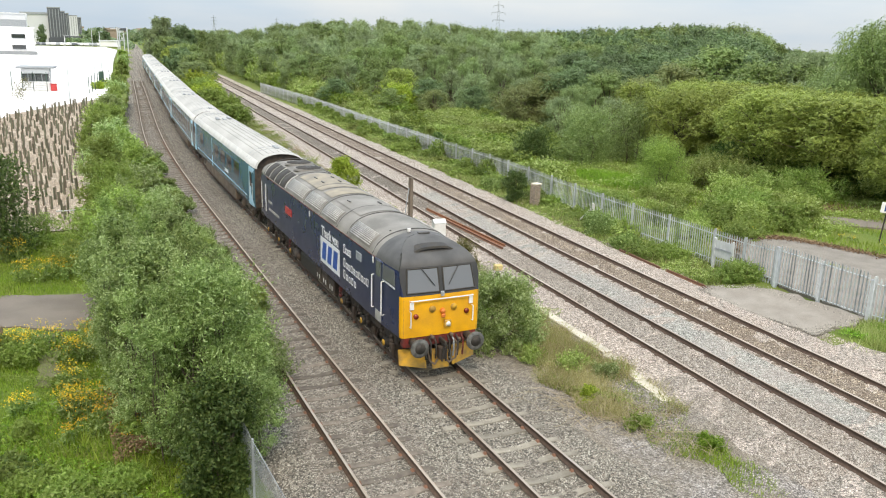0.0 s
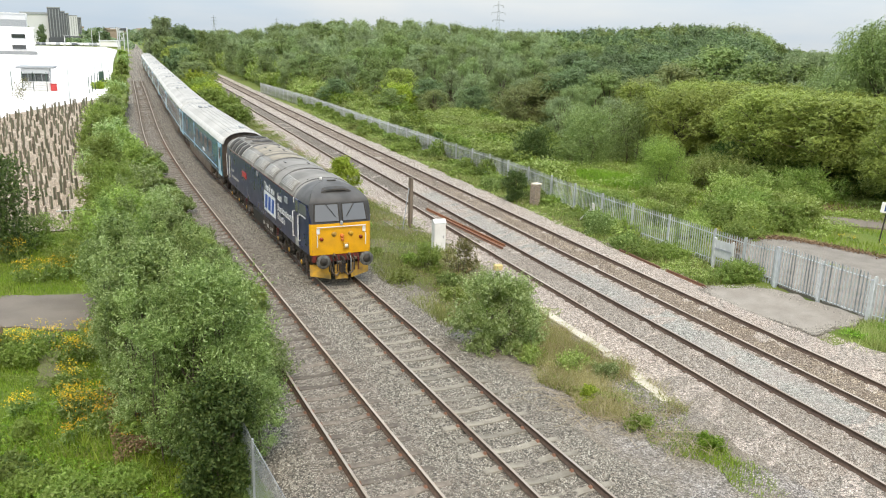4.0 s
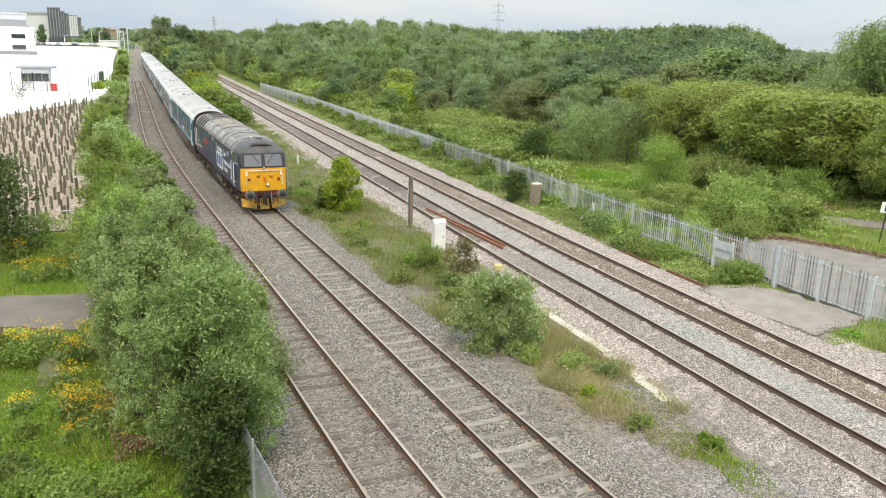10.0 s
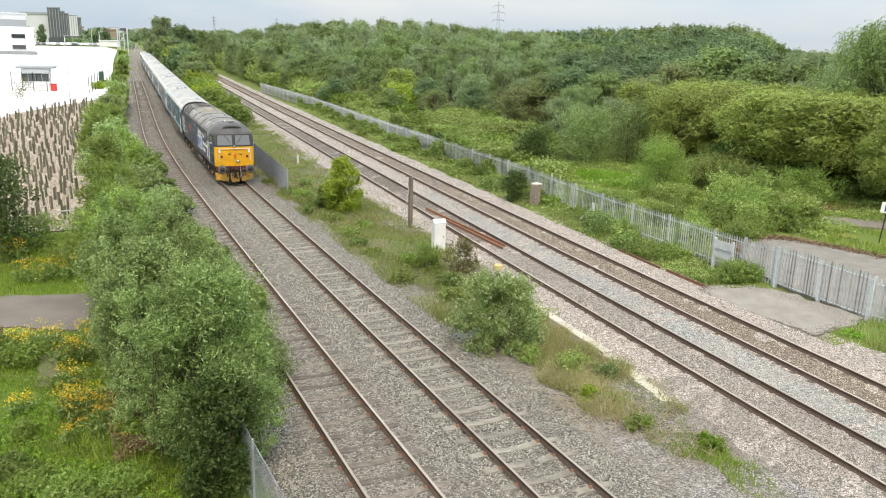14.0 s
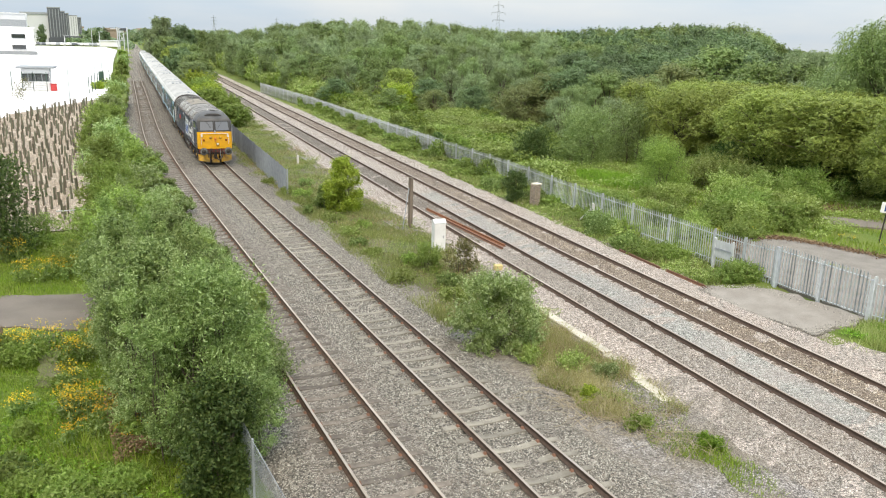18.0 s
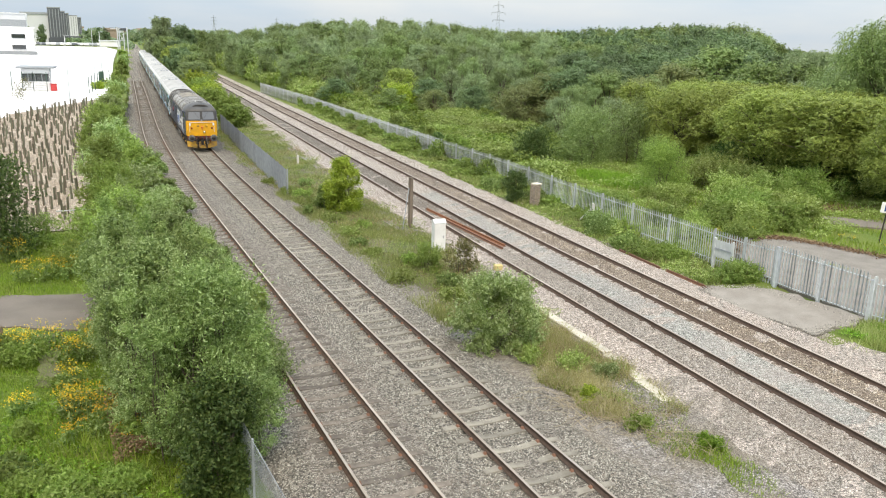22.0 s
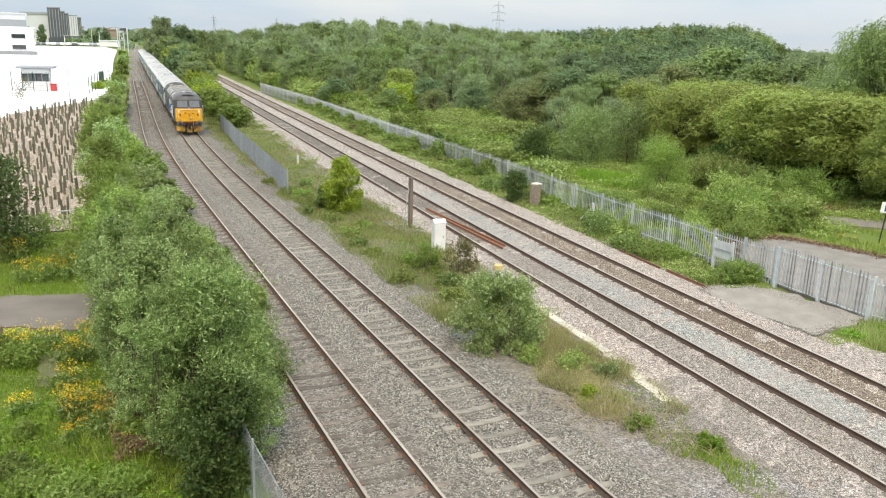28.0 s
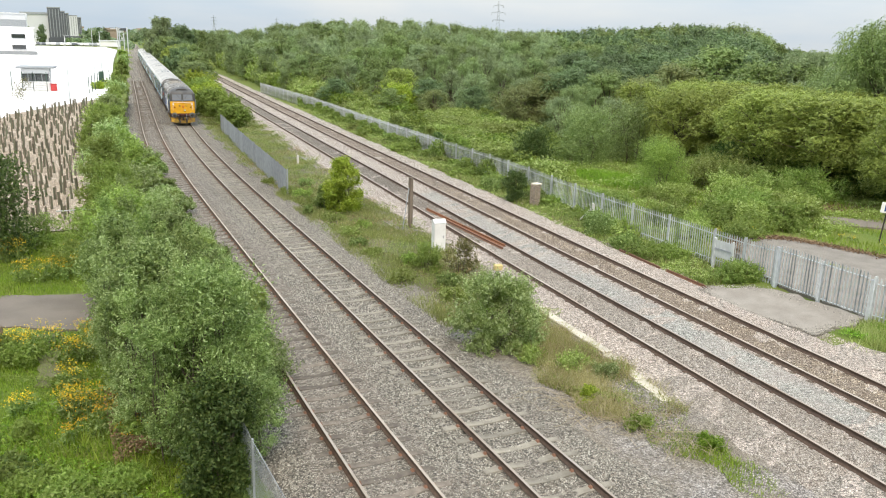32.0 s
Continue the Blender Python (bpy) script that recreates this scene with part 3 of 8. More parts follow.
def sleeper_mesh(name, mat, end):
    bm = bmesh.new()
    pts = [(-1.25, -end), (-0.95, 0.0), (-0.58, 0.0), (-0.36, -0.02), (-0.15, -0.036), (0.15, -0.036), (0.36, -0.02), (0.58, 0.0), (0.95, 0.0), (1.25, -end)]
    for sx, (x0, z0), (x1, z1) in [(0, a, b) for a, b in zip(pts, pts[1:])]:
        q = [bm.verts.new(p) for p in ((x0, -0.13, z0 - 0.13), (x0, -0.105, z0), (x0, 0.105, z0), (x0, 0.13, z0 - 0.13), (x1, -0.13, z1 - 0.13), (x1, -0.105, z1), (x1, 0.105, z1), (x1, 0.13, z1 - 0.13))]
        for a in ((0, 1, 5, 4), (1, 2, 6, 5), (2, 3, 7, 6)):
            bm.faces.new([q[k] for k in a])
    bmesh.ops.remove_doubles(bm, verts=bm.verts, dist=0.0005)
    for e in (-1.25, 1.25):
        vs = sorted([v for v in bm.verts if abs(v.co.x - e) < 1e-4], key=lambda v: v.co.y)
        bm.faces.new(vs if e < 0 else vs[::-1])
    bmesh.ops.recalc_face_normals(bm, faces=bm.faces)
    me = bpy.data.meshes.new(name)
    bm.to_mesh(me)
    bm.free()
    me.materials.append(mat)
    return me


def clips(which, off, ys, parent):
    """The rusty rail clips, two a rail on each sleeper, as one part."""
    c = np.array([(-1, -1, 0), (1, -1, 0), (1, 1, 0), (-1, 1, 0), (-0.6, -0.6, 1), (0.6, -0.6, 1), (0.6, 0.6, 1), (-0.6, 0.6, 1)]) * (0.042, 0.055, 0.05)
    f0 = np.array([(4, 5, 6, 7), (0, 1, 5, 4), (1, 2, 6, 5), (2, 3, 7, 6), (3, 0, 4, 7)])
    V, F = [], []
    for y in ys:
        for d in (-0.7525 - 0.10, -0.7525 + 0.10, 0.7525 - 0.10, 0.7525 + 0.10):
            x = float(line(which, y, off + d)[0])
            F.append(f0 + 8 * len(V)); V.append(c + (x, y, -0.162))
    tagged(arrays("rail_clips", np.array(V), np.concatenate(F), M["clip" if which == "a" else "rail_side"], parent, "rusty spring clips holding the rails"), kind="stuff")


SL_D, SL_C, SL_B = sleeper_mesh("sleeper", M["sleeper_dark"], 0.016), sleeper_mesh("sleeper", M["concrete_sleeper"], 0.016), sleeper_mesh("sleeper", M["brown_sleeper"], 0.16)
TRACK_LABELS = ("rusty goods track on weathered concrete sleepers", "goods track with concrete sleepers in grey ballast", "running line in pale pink ballast", "running line with brown stained sleepers")
TRACK_OBS = []
for k, (which, off) in enumerate(TRACKS):
    tr = thing("railway_track", TRACK_LABELS[k], "railway track", group="tracks")
    TRACK_OBS.append(tr)
    for d in (-0.7525, 0.7525):
        rail(which, off + d, tr)
    clips(which, off, np.arange(11.0, 75, 0.75 if k < 2 else 0.70), tr)


def lay_sleepers():
    """Sleepers one by one along each track; done late, as there are many."""
    for k, (which, off) in enumerate(TRACKS):
        me = (SL_D, SL_C, SL_B, SL_B)[k]
        y, rs = 11.0, random.Random(k)
        i = 0
        while y < (170 if k < 2 else 150):
            x, s = line(which, y, off)
            ob = new("sleeper", me)
            ob.parent = TRACK_OBS[k]
            drop = -0.158 if k < 2 else -0.186 - rs.random() * 0.02 if k == 2 else -0.138 - rs.random() * 0.03
            ob.matrix_basis = pose(float(x), y, drop - rs.random() * 0.008, 0, 0, -math.degrees(math.atan(float(s))) + rs.uniform(-1.2, 1.2))
            y += 0.75 if k < 2 else 0.70
            i += 1


# ---- roads, yard, paths ----
def flat(name, pts, z, mat, label, category, thick=0.12, ragged=0.0):
    """A flat slab on a plan outline; z is a height or a slope along x (x0, z0, x1, z1). ragged: how uneven its edge is."""
    rs = random.Random(len(pts) * 7 + int(pts[0][1]))
    if ragged:
        out = []
        for (x0, y0), (x1, y1) in zip(pts, pts[1:] + pts[:1]):
            n = max(1, int(math.hypot(x1 - x0, y1 - y0) / 0.35))
            out += [(x0 + (x1 - x0) * k / n + rs.gauss(0, ragged), y0 + (y1 - y0) * k / n + rs.gauss(0, ragged)) for k in range(n)]
        pts = out
    hz = (lambda x: z) if not isinstance(z, tuple) else (lambda x: z[1] + (z[3] - z[1]) * (x - z[0]) / (z[2] - z[0]))
    bm = bmesh.new()
    top = [bm.verts.new((x, y, hz(x))) for x, y in pts]
    low = [bm.verts.new((x, y, hz(x) - thick)) for x, y in pts]
    bm.faces.new(top)
    for i in range(len(pts)):
        j = (i + 1) % len(pts)
        bm.faces.new((top[j], top[i], low[i], low[j]))
    bmesh.ops.recalc_face_normals(bm, faces=bm.faces)
    return tagged(part(name, bm, mat, None), label, category, kind="structure")


flat("pavement", [(-60, 60), (-25, 73), (-3.4, 81.7), (6.8, 104.0), (9.0, 122), (18.5, 235), (30.5, 365), (30, 420), (-160, 420), (-160, 60)], YARD_Z + 0.02, M["yard"], "new white concrete lorry yard", "yard", 0.6)
flat("road", [(26.75, 21.7), (29.0, 26.3), (31.7, 28.5), (34.0, 27.4), (34.9, 25.0), (35.5, 22.6), (52, 12.5), (52, 2), (33, 14.5), (27.2, 9.0), (26.9, 13.0), (26.6, 17.4)], 0.012, M["asphalt"], "worn grey asphalt access road behind the gate", "road", 0.45, 0.05)
flat("pavement", [(23.7, 22.9), (24.5, 23.0), (25.9, 21.9), (26.35, 21.3), (26.55, 17.6), (25.6, 17.3), (24.6, 17.7), (23.8, 17.4), (23.4, 19.8)], (22.4, -0.37, 26.6, 0.0), M["asphalt"], "cracked grey tarmac apron between the gate and the line", "apron", 0.2, 0.09)
flat("pavement", [(38.0, 33.6), (41.2, 30.2), (44.6, 27.4), (60, 17), (60, 14.5), (43, 25.6), (40.0, 28.2), (37.0, 31.8)], 0.06, M["tarmac_path"], "grey tarmac footpath under the trees", "path", 0.12, 0.04)
flat("pavement", [(-16, 33.6), (-2.1, 32.4), (1.6, 31.2), (2.8, 30.4), (2.6, 27.0), (0.5, 27.4), (-2.0, 28.9), (-16, 30.4)], -0.26, M["tarmac_path"], "grey tarmac footpath crossing the grass", "path", 0.2, 0.05)
flat("pavement", [(-0.75, 27.6), (-0.1, 27.4), (-0.15, 25.5), (-0.25, 24.0), (-0.5, 23.0), (-0.85, 23.2), (-0.75, 24.6), (-0.7, 26.0)], -0.275, M["verge"], "trodden bare earth track through the ragwort", "path", 0.15, 0.06)
# planted bank of bark mulch
flat("lawn", [(4.2, 94.0), (5.2, 92.6), (8.2, 95.0), (9.6, 106.0), (10.6, 118.0), (9.2, 118.5), (7.4, 106.0)], YARD_Z + 0.06, M["grass"], "mown green grass slope at the yard's corner", "lawn", 0.5, 0.1)
bx = np.linspace(0, 1, 50)
by = np.linspace(0, 1, 70)
U, W_ = np.meshgrid(bx, by)
left_x, right_x = -26 + W_ * 1.5, 1.2 + W_ * 5.4
far_y = 83.5 + (left_x + U * (right_x - left_x) + 3.4) * 2.0
far_y = np.where(left_x + U * (right_x - left_x) < -3.4, 82.0 + (left_x + U * (right_x - left_x) + 3.4) * 0.42, far_y)
BX = left_x + U * (right_x - left_x)
BY = 42.5 + W_ * (far_y - 42.5)
ii = np.arange(BX.size).reshape(BX.shape)
ff = np.stack([ii[:-1, :-1], ii[:-1, 1:], ii[1:, 1:], ii[1:, :-1]], -1).reshape(-1, 4)
tagged(arrays("mulch_bank", np.stack([BX, BY, ground_z(BX, BY) + 0.09 + 0.03 * np.sin(BX * 3) * np.sin(BY * 2.3)], -1), ff, M["mulch"], smooth=True), "pale bark mulch on the planted bank", "mulch", kind="structure")

# the fence line along the running lines, from its far end to the gate
FENCE_PLAN = [(26.8, 21.9), (27.35, 26.0), (27.5, 29.2), (27.6, 32.1), (27.75, 34.9), (28.1, 38.0), (28.45, 41.0), (28.9, 44.4), (29.4, 50.5), (30.1, 62.6), (31.3, 81.3), (33.4, 106.5), (34.4, 139.0)]

# ---- plants ----
def quads(pos, t, nrm, L, slim):
    """Pointed leaves, one narrow triangle each."""
    t = t - (t * nrm).sum(1)[:, None] * nrm
    t /= np.linalg.norm(t, axis=1)[:, None] + 1e-9
    b = np.cross(nrm, t)
    L = L[:, None]
    return np.stack([pos - t * L * 0.45 + b * L * slim * 0.62, pos - t * L * 0.45 - b * L * slim * 0.62, pos + t * L * 0.65], 1).reshape(-1, 3)


def unit(a):
    return a / (np.linalg.norm(a, axis=1)[:, None] + 1e-9)


def leaves(rs, centers, radii, n, size, slim=0.5, droop=0.0, spray=0.55, rise=0.5, flat=0.85, reach=1.0, messy=0.8, shell=0.55):
    """Leaves of a crown: some on the shells of the clumps, the rest strung along twigs that grow out and up (or hang)."""
    c, r = np.asarray(centers, float), np.asarray(radii, float)
    w = r ** 2 / np.sum(r ** 2)
    m = int(n * (1 - spray))
    k = rs.choice(len(r), m, p=w)
    d = rs.standard_normal((m, 3)); d[:, 2] += 0.2
    d = unit(d)
    pos = c[k] + d * (r[k] * rs.uniform(shell, 0.98, m))[:, None] * (1, 1, flat)
    nrm = unit(d * 0.9 + messy * rs.standard_normal((m, 3)) + (0, 0, 0.35))
    out = [quads(pos, rs.standard_normal((m, 3)), nrm, size * rs.uniform(0.6, 1.4, m), slim)]
    per = 9
    tw = max(1, int(n * spray / per))
    k = rs.choice(len(r), tw, p=w)
    d = unit(rs.standard_normal((tw, 3)) + (0, 0, 0.25))
    base = c[k] + d * (r[k] * rs.uniform(0.5, 0.9, tw))[:, None] * (1, 1, flat)
    grow = unit(d + (0, 0, rise - droop) + 0.35 * rs.standard_normal((tw, 3)))
    ln = r[k] * rs.uniform(0.25, 0.75, tw) * reach
    u = np.linspace(0.1, 1.0, per)
    sag = np.stack([np.zeros(per), np.zeros(per), -droop * 0.5 * u ** 2], -1)
    P = base[:, None] + grow[:, None] * (ln[:, None] * u)[..., None] + sag[None] * ln[:, None, None] + 0.25 * size * rs.standard_normal((tw, per, 3))
    T = np.repeat(grow[:, None], per, 1) * 0.6 + 0.7 * rs.standard_normal((tw, per, 3)) - (0, 0, droop)
    N = unit((rs.standard_normal((tw, per, 3)) * messy + (0, 0, 0.5)).reshape(-1, 3) + (1.1 - messy) * 1.2 * np.repeat(d, per, 0))
    out.append(quads(P.reshape(-1, 3), T.reshape(-1, 3), N, size * rs.uniform(0.6, 1.3, tw * per), slim))
    return np.concatenate(out)


def limb(a, b, r0, r1, seg=5):
    a, b = np.asarray(a, float), np.asarray(b, float)
    d = (b - a) / (np.linalg.norm(b - a) + 1e-9)
    s = np.cross(d, (0.3, 0.9, 0.1)); s /= np.linalg.norm(s)
    t = np.cross(d, s)
    an = np.arange(seg) * 2 * math.pi / seg
    ring = np.cos(an)[:, None] * s + np.sin(an)[:, None] * t
    v = np.concatenate([a + ring * r0, b + ring * r1])
    i = np.arange(seg); j = (i + 1) % seg
    return v, np.stack([i, j, j + seg, i + seg], -1)


def tree_meshes(seed, height, radius, n_leaf, size, blobs=22, low=0.15, stems=1, trunk=0.09, spire=0.0, blob=(0.24, 0.46), fill=0.78, **kw):
    """Trunk and crown of one plant standing at the origin. low: where the crown begins, as a share of the height."""
    rs = np.random.default_rng(seed)
    cz0, cz1 = height * low, height
    C, R = [], []
    for i in range(blobs):
        u = (i + rs.uniform(0, 1)) / blobs
        a = rs.uniform(0, 2 * math.pi)
        prof = (math.sin(math.pi * (0.14 + 0.80 * u)) ** 0.7) * (1 - spire * u)
        rr = radius * prof * math.sqrt(rs.uniform(0.05, 1.0)) * fill
        br = radius * rs.uniform(*blob) * (1 - 0.45 * spire * u)
        z = min(cz0 + u * (cz1 - cz0), height - br * 0.7)
        C.append((rr * math.cos(a), rr * math.sin(a), max(z, br * 0.5)))
        R.append(br)
    lv = leaves(rs, C, R, n_leaf, size, **kw)
    V, F, k = [], [], 0
    order = rs.permutation(blobs)[: max(6, blobs // 2)]
    for s in range(stems):
        a = 2 * math.pi * s / max(1, stems)
        base = np.array([math.cos(a), math.sin(a), 0]) * (0.15 * radius if stems > 1 else 0)
        prev, pr = base - (0, 0, 0.15), trunk
        pts = [base * (1 + 1.5 * q) + np.array([rs.normal(0, 0.04) * height * q, rs.normal(0, 0.04) * height * q, q * height * 0.8]) for q in (0.25, 0.5, 0.75, 1.0)]
        for p in pts:
            v, f = limb(prev, p, pr, pr * 0.7, 6)
            V.append(v); F.append(f + k); k += len(v)
            prev, pr = p, pr * 0.7
        for o in order[s::stems]:
            v, f = limb(pts[rs.integers(0, 3)], np.array(C[o]), trunk * 0.4, trunk * 0.1, 4)
            V.append(v); F.append(f + k); k += len(v)
    return lv, np.arange(len(lv)).reshape(-1, 3), np.concatenate(V), np.concatenate(F)


def plant(name, label, category, leaf, x, y, z, turn=0.0, group="", **spec):
    lv, fl, tv, tf = tree_meshes(**spec)
    ob = thing(name, label, category, pose(x, y, z, 0, 0, turn), group)
    tagged(arrays("trunk" if spec.get("stems", 1) == 1 else "stems", tv, tf, M["bark"], ob, smooth=True), kind="" if spec.get("stems", 1) == 1 else "stuff")
    arrays("crown", lv, fl, M[leaf], ob)
    return ob


def gz(x, y):
    return float(ground_z(x, y))


# saplings and willows along the left of the goods lines
plant("willow_tree", "bushy grey-green willow beside the boundary fence", "tree", "willow", 2.85, 17.3, gz(2.3, 17.3), seed=1, height=4.6, radius=1.45, n_leaf=62000, size=0.07, blobs=64, low=0.04, stems=4, trunk=0.06, slim=0.4, spray=0.88, reach=2.5, rise=0.8, blob=(0.15, 0.30), fill=0.98, messy=0.85)
# bush added in dark leaves to stand in for shade under the willow
plant("elder_bush", "dark-leaved elder bush added as shade at the willow's foot", "bush", "oak", 2.75, 15.7, gz(2.7, 15.7), seed=2, height=2.7, radius=0.95, n_leaf=20000, size=0.075, blobs=40, low=0.0, stems=3, trunk=0.03, spray=0.9, reach=2.4, blob=(0.15, 0.3), rise=0.8)
LINESIDE = [(2.1, 20.4, 4.3, 1.5, 34000, 0), (3.0, 22.4, 4.2, 1.5, 28000, 1), (1.7, 25.0, 4.2, 1.5, 22000, 0), (3.2, 26.8, 4.0, 1.5, 20000, 0), (2.2, 30.4, 4.0, 1.6, 18000, 1), (3.7, 32.6, 3.4, 1.4, 14000, 0),
            (2.4, 36.4, 4.2, 1.6, 14000, 1), (3.9, 39.6, 3.4, 1.4, 11000, 0), (2.7, 44.0, 4.4, 1.6, 12000, 1), (4.2, 47.6, 3.4, 1.5, 9000, 1), (3.2, 52.0, 4.0, 1.6, 9000, 0), (4.6, 56.0, 3.2, 1.4, 7000, 1),
            (3.7, 61.0, 4.0, 1.7, 7000, 1), (5.2, 66.0, 3.0, 1.4, 6000, 0), (4.6, 71.0, 3.6, 1.7, 6000, 1), (5.9, 77.0, 3.0, 1.6, 5000, 1), (6.2, 85.0, 3.2, 1.7, 5000, 0), (7.2, 93.0, 2.8, 1.7, 4500, 1),
            (8.0, 102.0, 2.8, 1.9, 4500, 1), (9.2, 113.0, 3.0, 1.9, 4000, 0), (10.4, 125.0, 3.0, 2.1, 4000, 1), (12.0, 140.0, 3.2, 2.3, 3500, 1), (14.0, 160.0, 3.4, 2.5, 3500, 1), (17.0, 190.0, 3.6, 2.8, 3000, 1), (20.5, 225.0, 3.8, 3.0, 3000, 0), (24.5, 270.0, 4.0, 3.4, 3000, 1)]
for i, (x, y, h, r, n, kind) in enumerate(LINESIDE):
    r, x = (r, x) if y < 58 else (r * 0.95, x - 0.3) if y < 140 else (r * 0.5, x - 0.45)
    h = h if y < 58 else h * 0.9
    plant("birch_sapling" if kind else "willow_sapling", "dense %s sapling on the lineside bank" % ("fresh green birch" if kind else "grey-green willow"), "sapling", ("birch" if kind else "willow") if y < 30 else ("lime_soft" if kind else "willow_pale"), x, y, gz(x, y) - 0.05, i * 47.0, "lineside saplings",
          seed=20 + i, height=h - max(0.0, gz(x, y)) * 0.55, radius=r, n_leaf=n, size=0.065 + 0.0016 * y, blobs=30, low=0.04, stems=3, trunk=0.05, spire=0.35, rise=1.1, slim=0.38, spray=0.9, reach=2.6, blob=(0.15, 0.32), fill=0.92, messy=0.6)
for i, (x, y, h, r) in enumerate([(4.9, 24.6, 1.5, 1.4), (4.9, 21.2, 1.3, 1.1), (5.9, 27.4, 0.9, 0.8), (5.0, 29.6, 1.6, 1.4), (6.2, 34.2, 0.7, 0.7)]):
    plant("willow_sapling", "feathery low willow shoots spreading over the rail", "sapling", "willow" if i % 2 else "birch", x, y, gz(x, y) - 0.05, 60.0 * i, "lineside saplings", seed=52 + i, height=h, radius=r, n_leaf=9000, size=0.075, blobs=24, low=0.0, stems=4, trunk=0.015, rise=1.2, slim=0.36, spray=0.95, reach=2.6, blob=(0.15, 0.3), fill=0.95, messy=0.6)
rsh = random.Random(14)
for i, (x, y, h) in enumerate([(1.9, 17.6, 4.3), (2.5, 18.2, 4.9), (3.3, 18.0, 4.5), (3.9, 18.6, 3.8), (1.5, 19.0, 4.2), (2.9, 19.6, 5.0), (3.7, 20.2, 4.4), (1.7, 21.2, 4.5), (2.6, 21.8, 4.8), (4.0, 21.6, 4.0), (1.2, 23.0, 4.2), (2.4, 24.0, 4.6), (3.6, 24.0, 4.2), (3.8, 16.9, 3.2), (4.2, 25.6, 3.4), (2.2, 27.4, 4.4), (3.4, 29.4, 4.2), (1.6, 29.0, 4.2), (4.3, 31.0, 3.2), (2.6, 33.6, 4.2)]):
    plant("willow_sapling", "slender upright willow wands with pale leaves", "sapling", ("willow", "willow_pale", "birch")[i % 3], x, y, gz(x, y) - 0.05, 70.0 * i, "lineside saplings", seed=840 + i, height=h, radius=0.75, n_leaf=6500, size=0.075, blobs=34, low=0.1, stems=3, trunk=0.02, spire=0.5, rise=2.2, slim=0.3, spray=0.97, reach=3.6, blob=(0.12, 0.26), fill=0.95, messy=0.6)
for i in range(17):
    y = 27.5 + i * 2.1 + rsh.uniform(-0.6, 0.6)
    x = float(line("a", y)[0]) - 1.05 + rsh.uniform(-0.5, 0.35)
    plant("willow_sapling", "pale feathery willow shoots hanging over the rail", "sapling", ("lime_soft", "willow_pale", "birch")[i % 3], x, y, -0.36, 60.0 * i, "lineside saplings", seed=800 + i, height=rsh.uniform(0.6, 1.35), radius=rsh.uniform(0.6, 1.0), n_leaf=5000, size=0.085 + 0.001 * y, blobs=20, low=0.0, stems=4, trunk=0.012, rise=1.3, slim=0.34, spray=0.95, reach=2.8, blob=(0.14, 0.28), fill=0.95, messy=0.6)
plant("hawthorn_bush", "dark rounded hawthorn bush above the footpath", "bush", "oak", -2.3, 38.8, gz(-2.3, 38.8), seed=50, height=4.3, radius=2.5, n_leaf=16000, size=0.12, blobs=34, low=0.0, stems=2, trunk=0.07)
# shrubs between the pairs of tracks
plant("willow_bush", "round grey-green willow bush in the ballast", "bush", "willow_pale", 12.75, 20.9, -0.42, seed=60, height=2.3, radius=1.45, n_leaf=22000, size=0.095, blobs=40, low=0.0, stems=4, trunk=0.03, slim=0.4, spray=0.92, reach=2.4, blob=(0.14, 0.26), fill=0.95, messy=0.6, rise=1.1)
plant("elder_bush", "bright yellow-green bush between the tracks", "bush", "lime", 15.05, 42.4, -0.42, seed=66, height=3.1, radius=1.25, n_leaf=24000, size=0.11, blobs=90, low=0.0, stems=4, trunk=0.02, spire=0.35, rise=1.3, slim=0.34, spray=0.92, reach=2.0, messy=0.6, blob=(0.13, 0.24), fill=0.98)
plant("shrub", "low dark green shrub between the tracks", "bush", "birch", 14.2, 43.4, -0.42, seed=62, height=1.5, radius=0.6, n_leaf=3500, size=0.10, blobs=14, low=0.0, stems=2, trunk=0.02, spire=0.5, rise=1.0)
plant("shrub", "thin brown-green shrub behind the cabinet", "bush", "olive", 15.6, 28.9, -0.42, seed=63, height=1.6, radius=0.85, n_leaf=3600, size=0.07, blobs=20, low=0.0, stems=5, trunk=0.02, rise=1.0, spray=0.8)
plant("shrub", "fresh green weeds beside the cabinet", "bush", "lime_soft", 14.4, 29.6, -0.42, seed=64, height=1.25, radius=0.75, n_leaf=7500, size=0.075, blobs=22, low=0.0, stems=3, trunk=0.02, rise=1.2, slim=0.36, spray=0.93, reach=2.6, messy=0.6, blob=(0.14, 0.26))
for i, (x, y, h, r) in enumerate([(18.6, 87, 2.3, 1.9), (19.2, 93, 2.7, 2.2), (18.4, 99, 3.1, 2.2), (19.6, 108, 3.2, 2.5), (20.8, 117, 3.4, 2.7), (22.0, 126, 3.8, 2.9)]):
    plant("shrub_thicket", "dense bright green thicket between the diverging lines", "bush", ("bramble", "lime_soft", "lime_soft", "lime", "lime_soft", "lime")[i], x, y, -0.4, 30 * i, "thicket", seed=70 + i, height=h, radius=r, n_leaf=9000, size=0.22, blobs=40, low=0.0, stems=2, trunk=0.05, spray=0.7, reach=1.8, blob=(0.16, 0.32), fill=0.92)

# ---- the wood beyond the fence ----
BASES = {}
KINDS = {"oak": ("oak_tree", "dark green broadleaf tree in the wood"), "birch": ("birch_tree", "fresh green birch in the wood"), "willow": ("sallow_tree", "grey-green sallow in the wood"), "thorn": ("hawthorn_tree", "spreading yellow-green hawthorn at the wood's edge"), "olive": ("blackthorn_bush", "brownish blackthorn thicket in the wood"), "bramble": ("elder_tree", "mid green elder in the wood")}


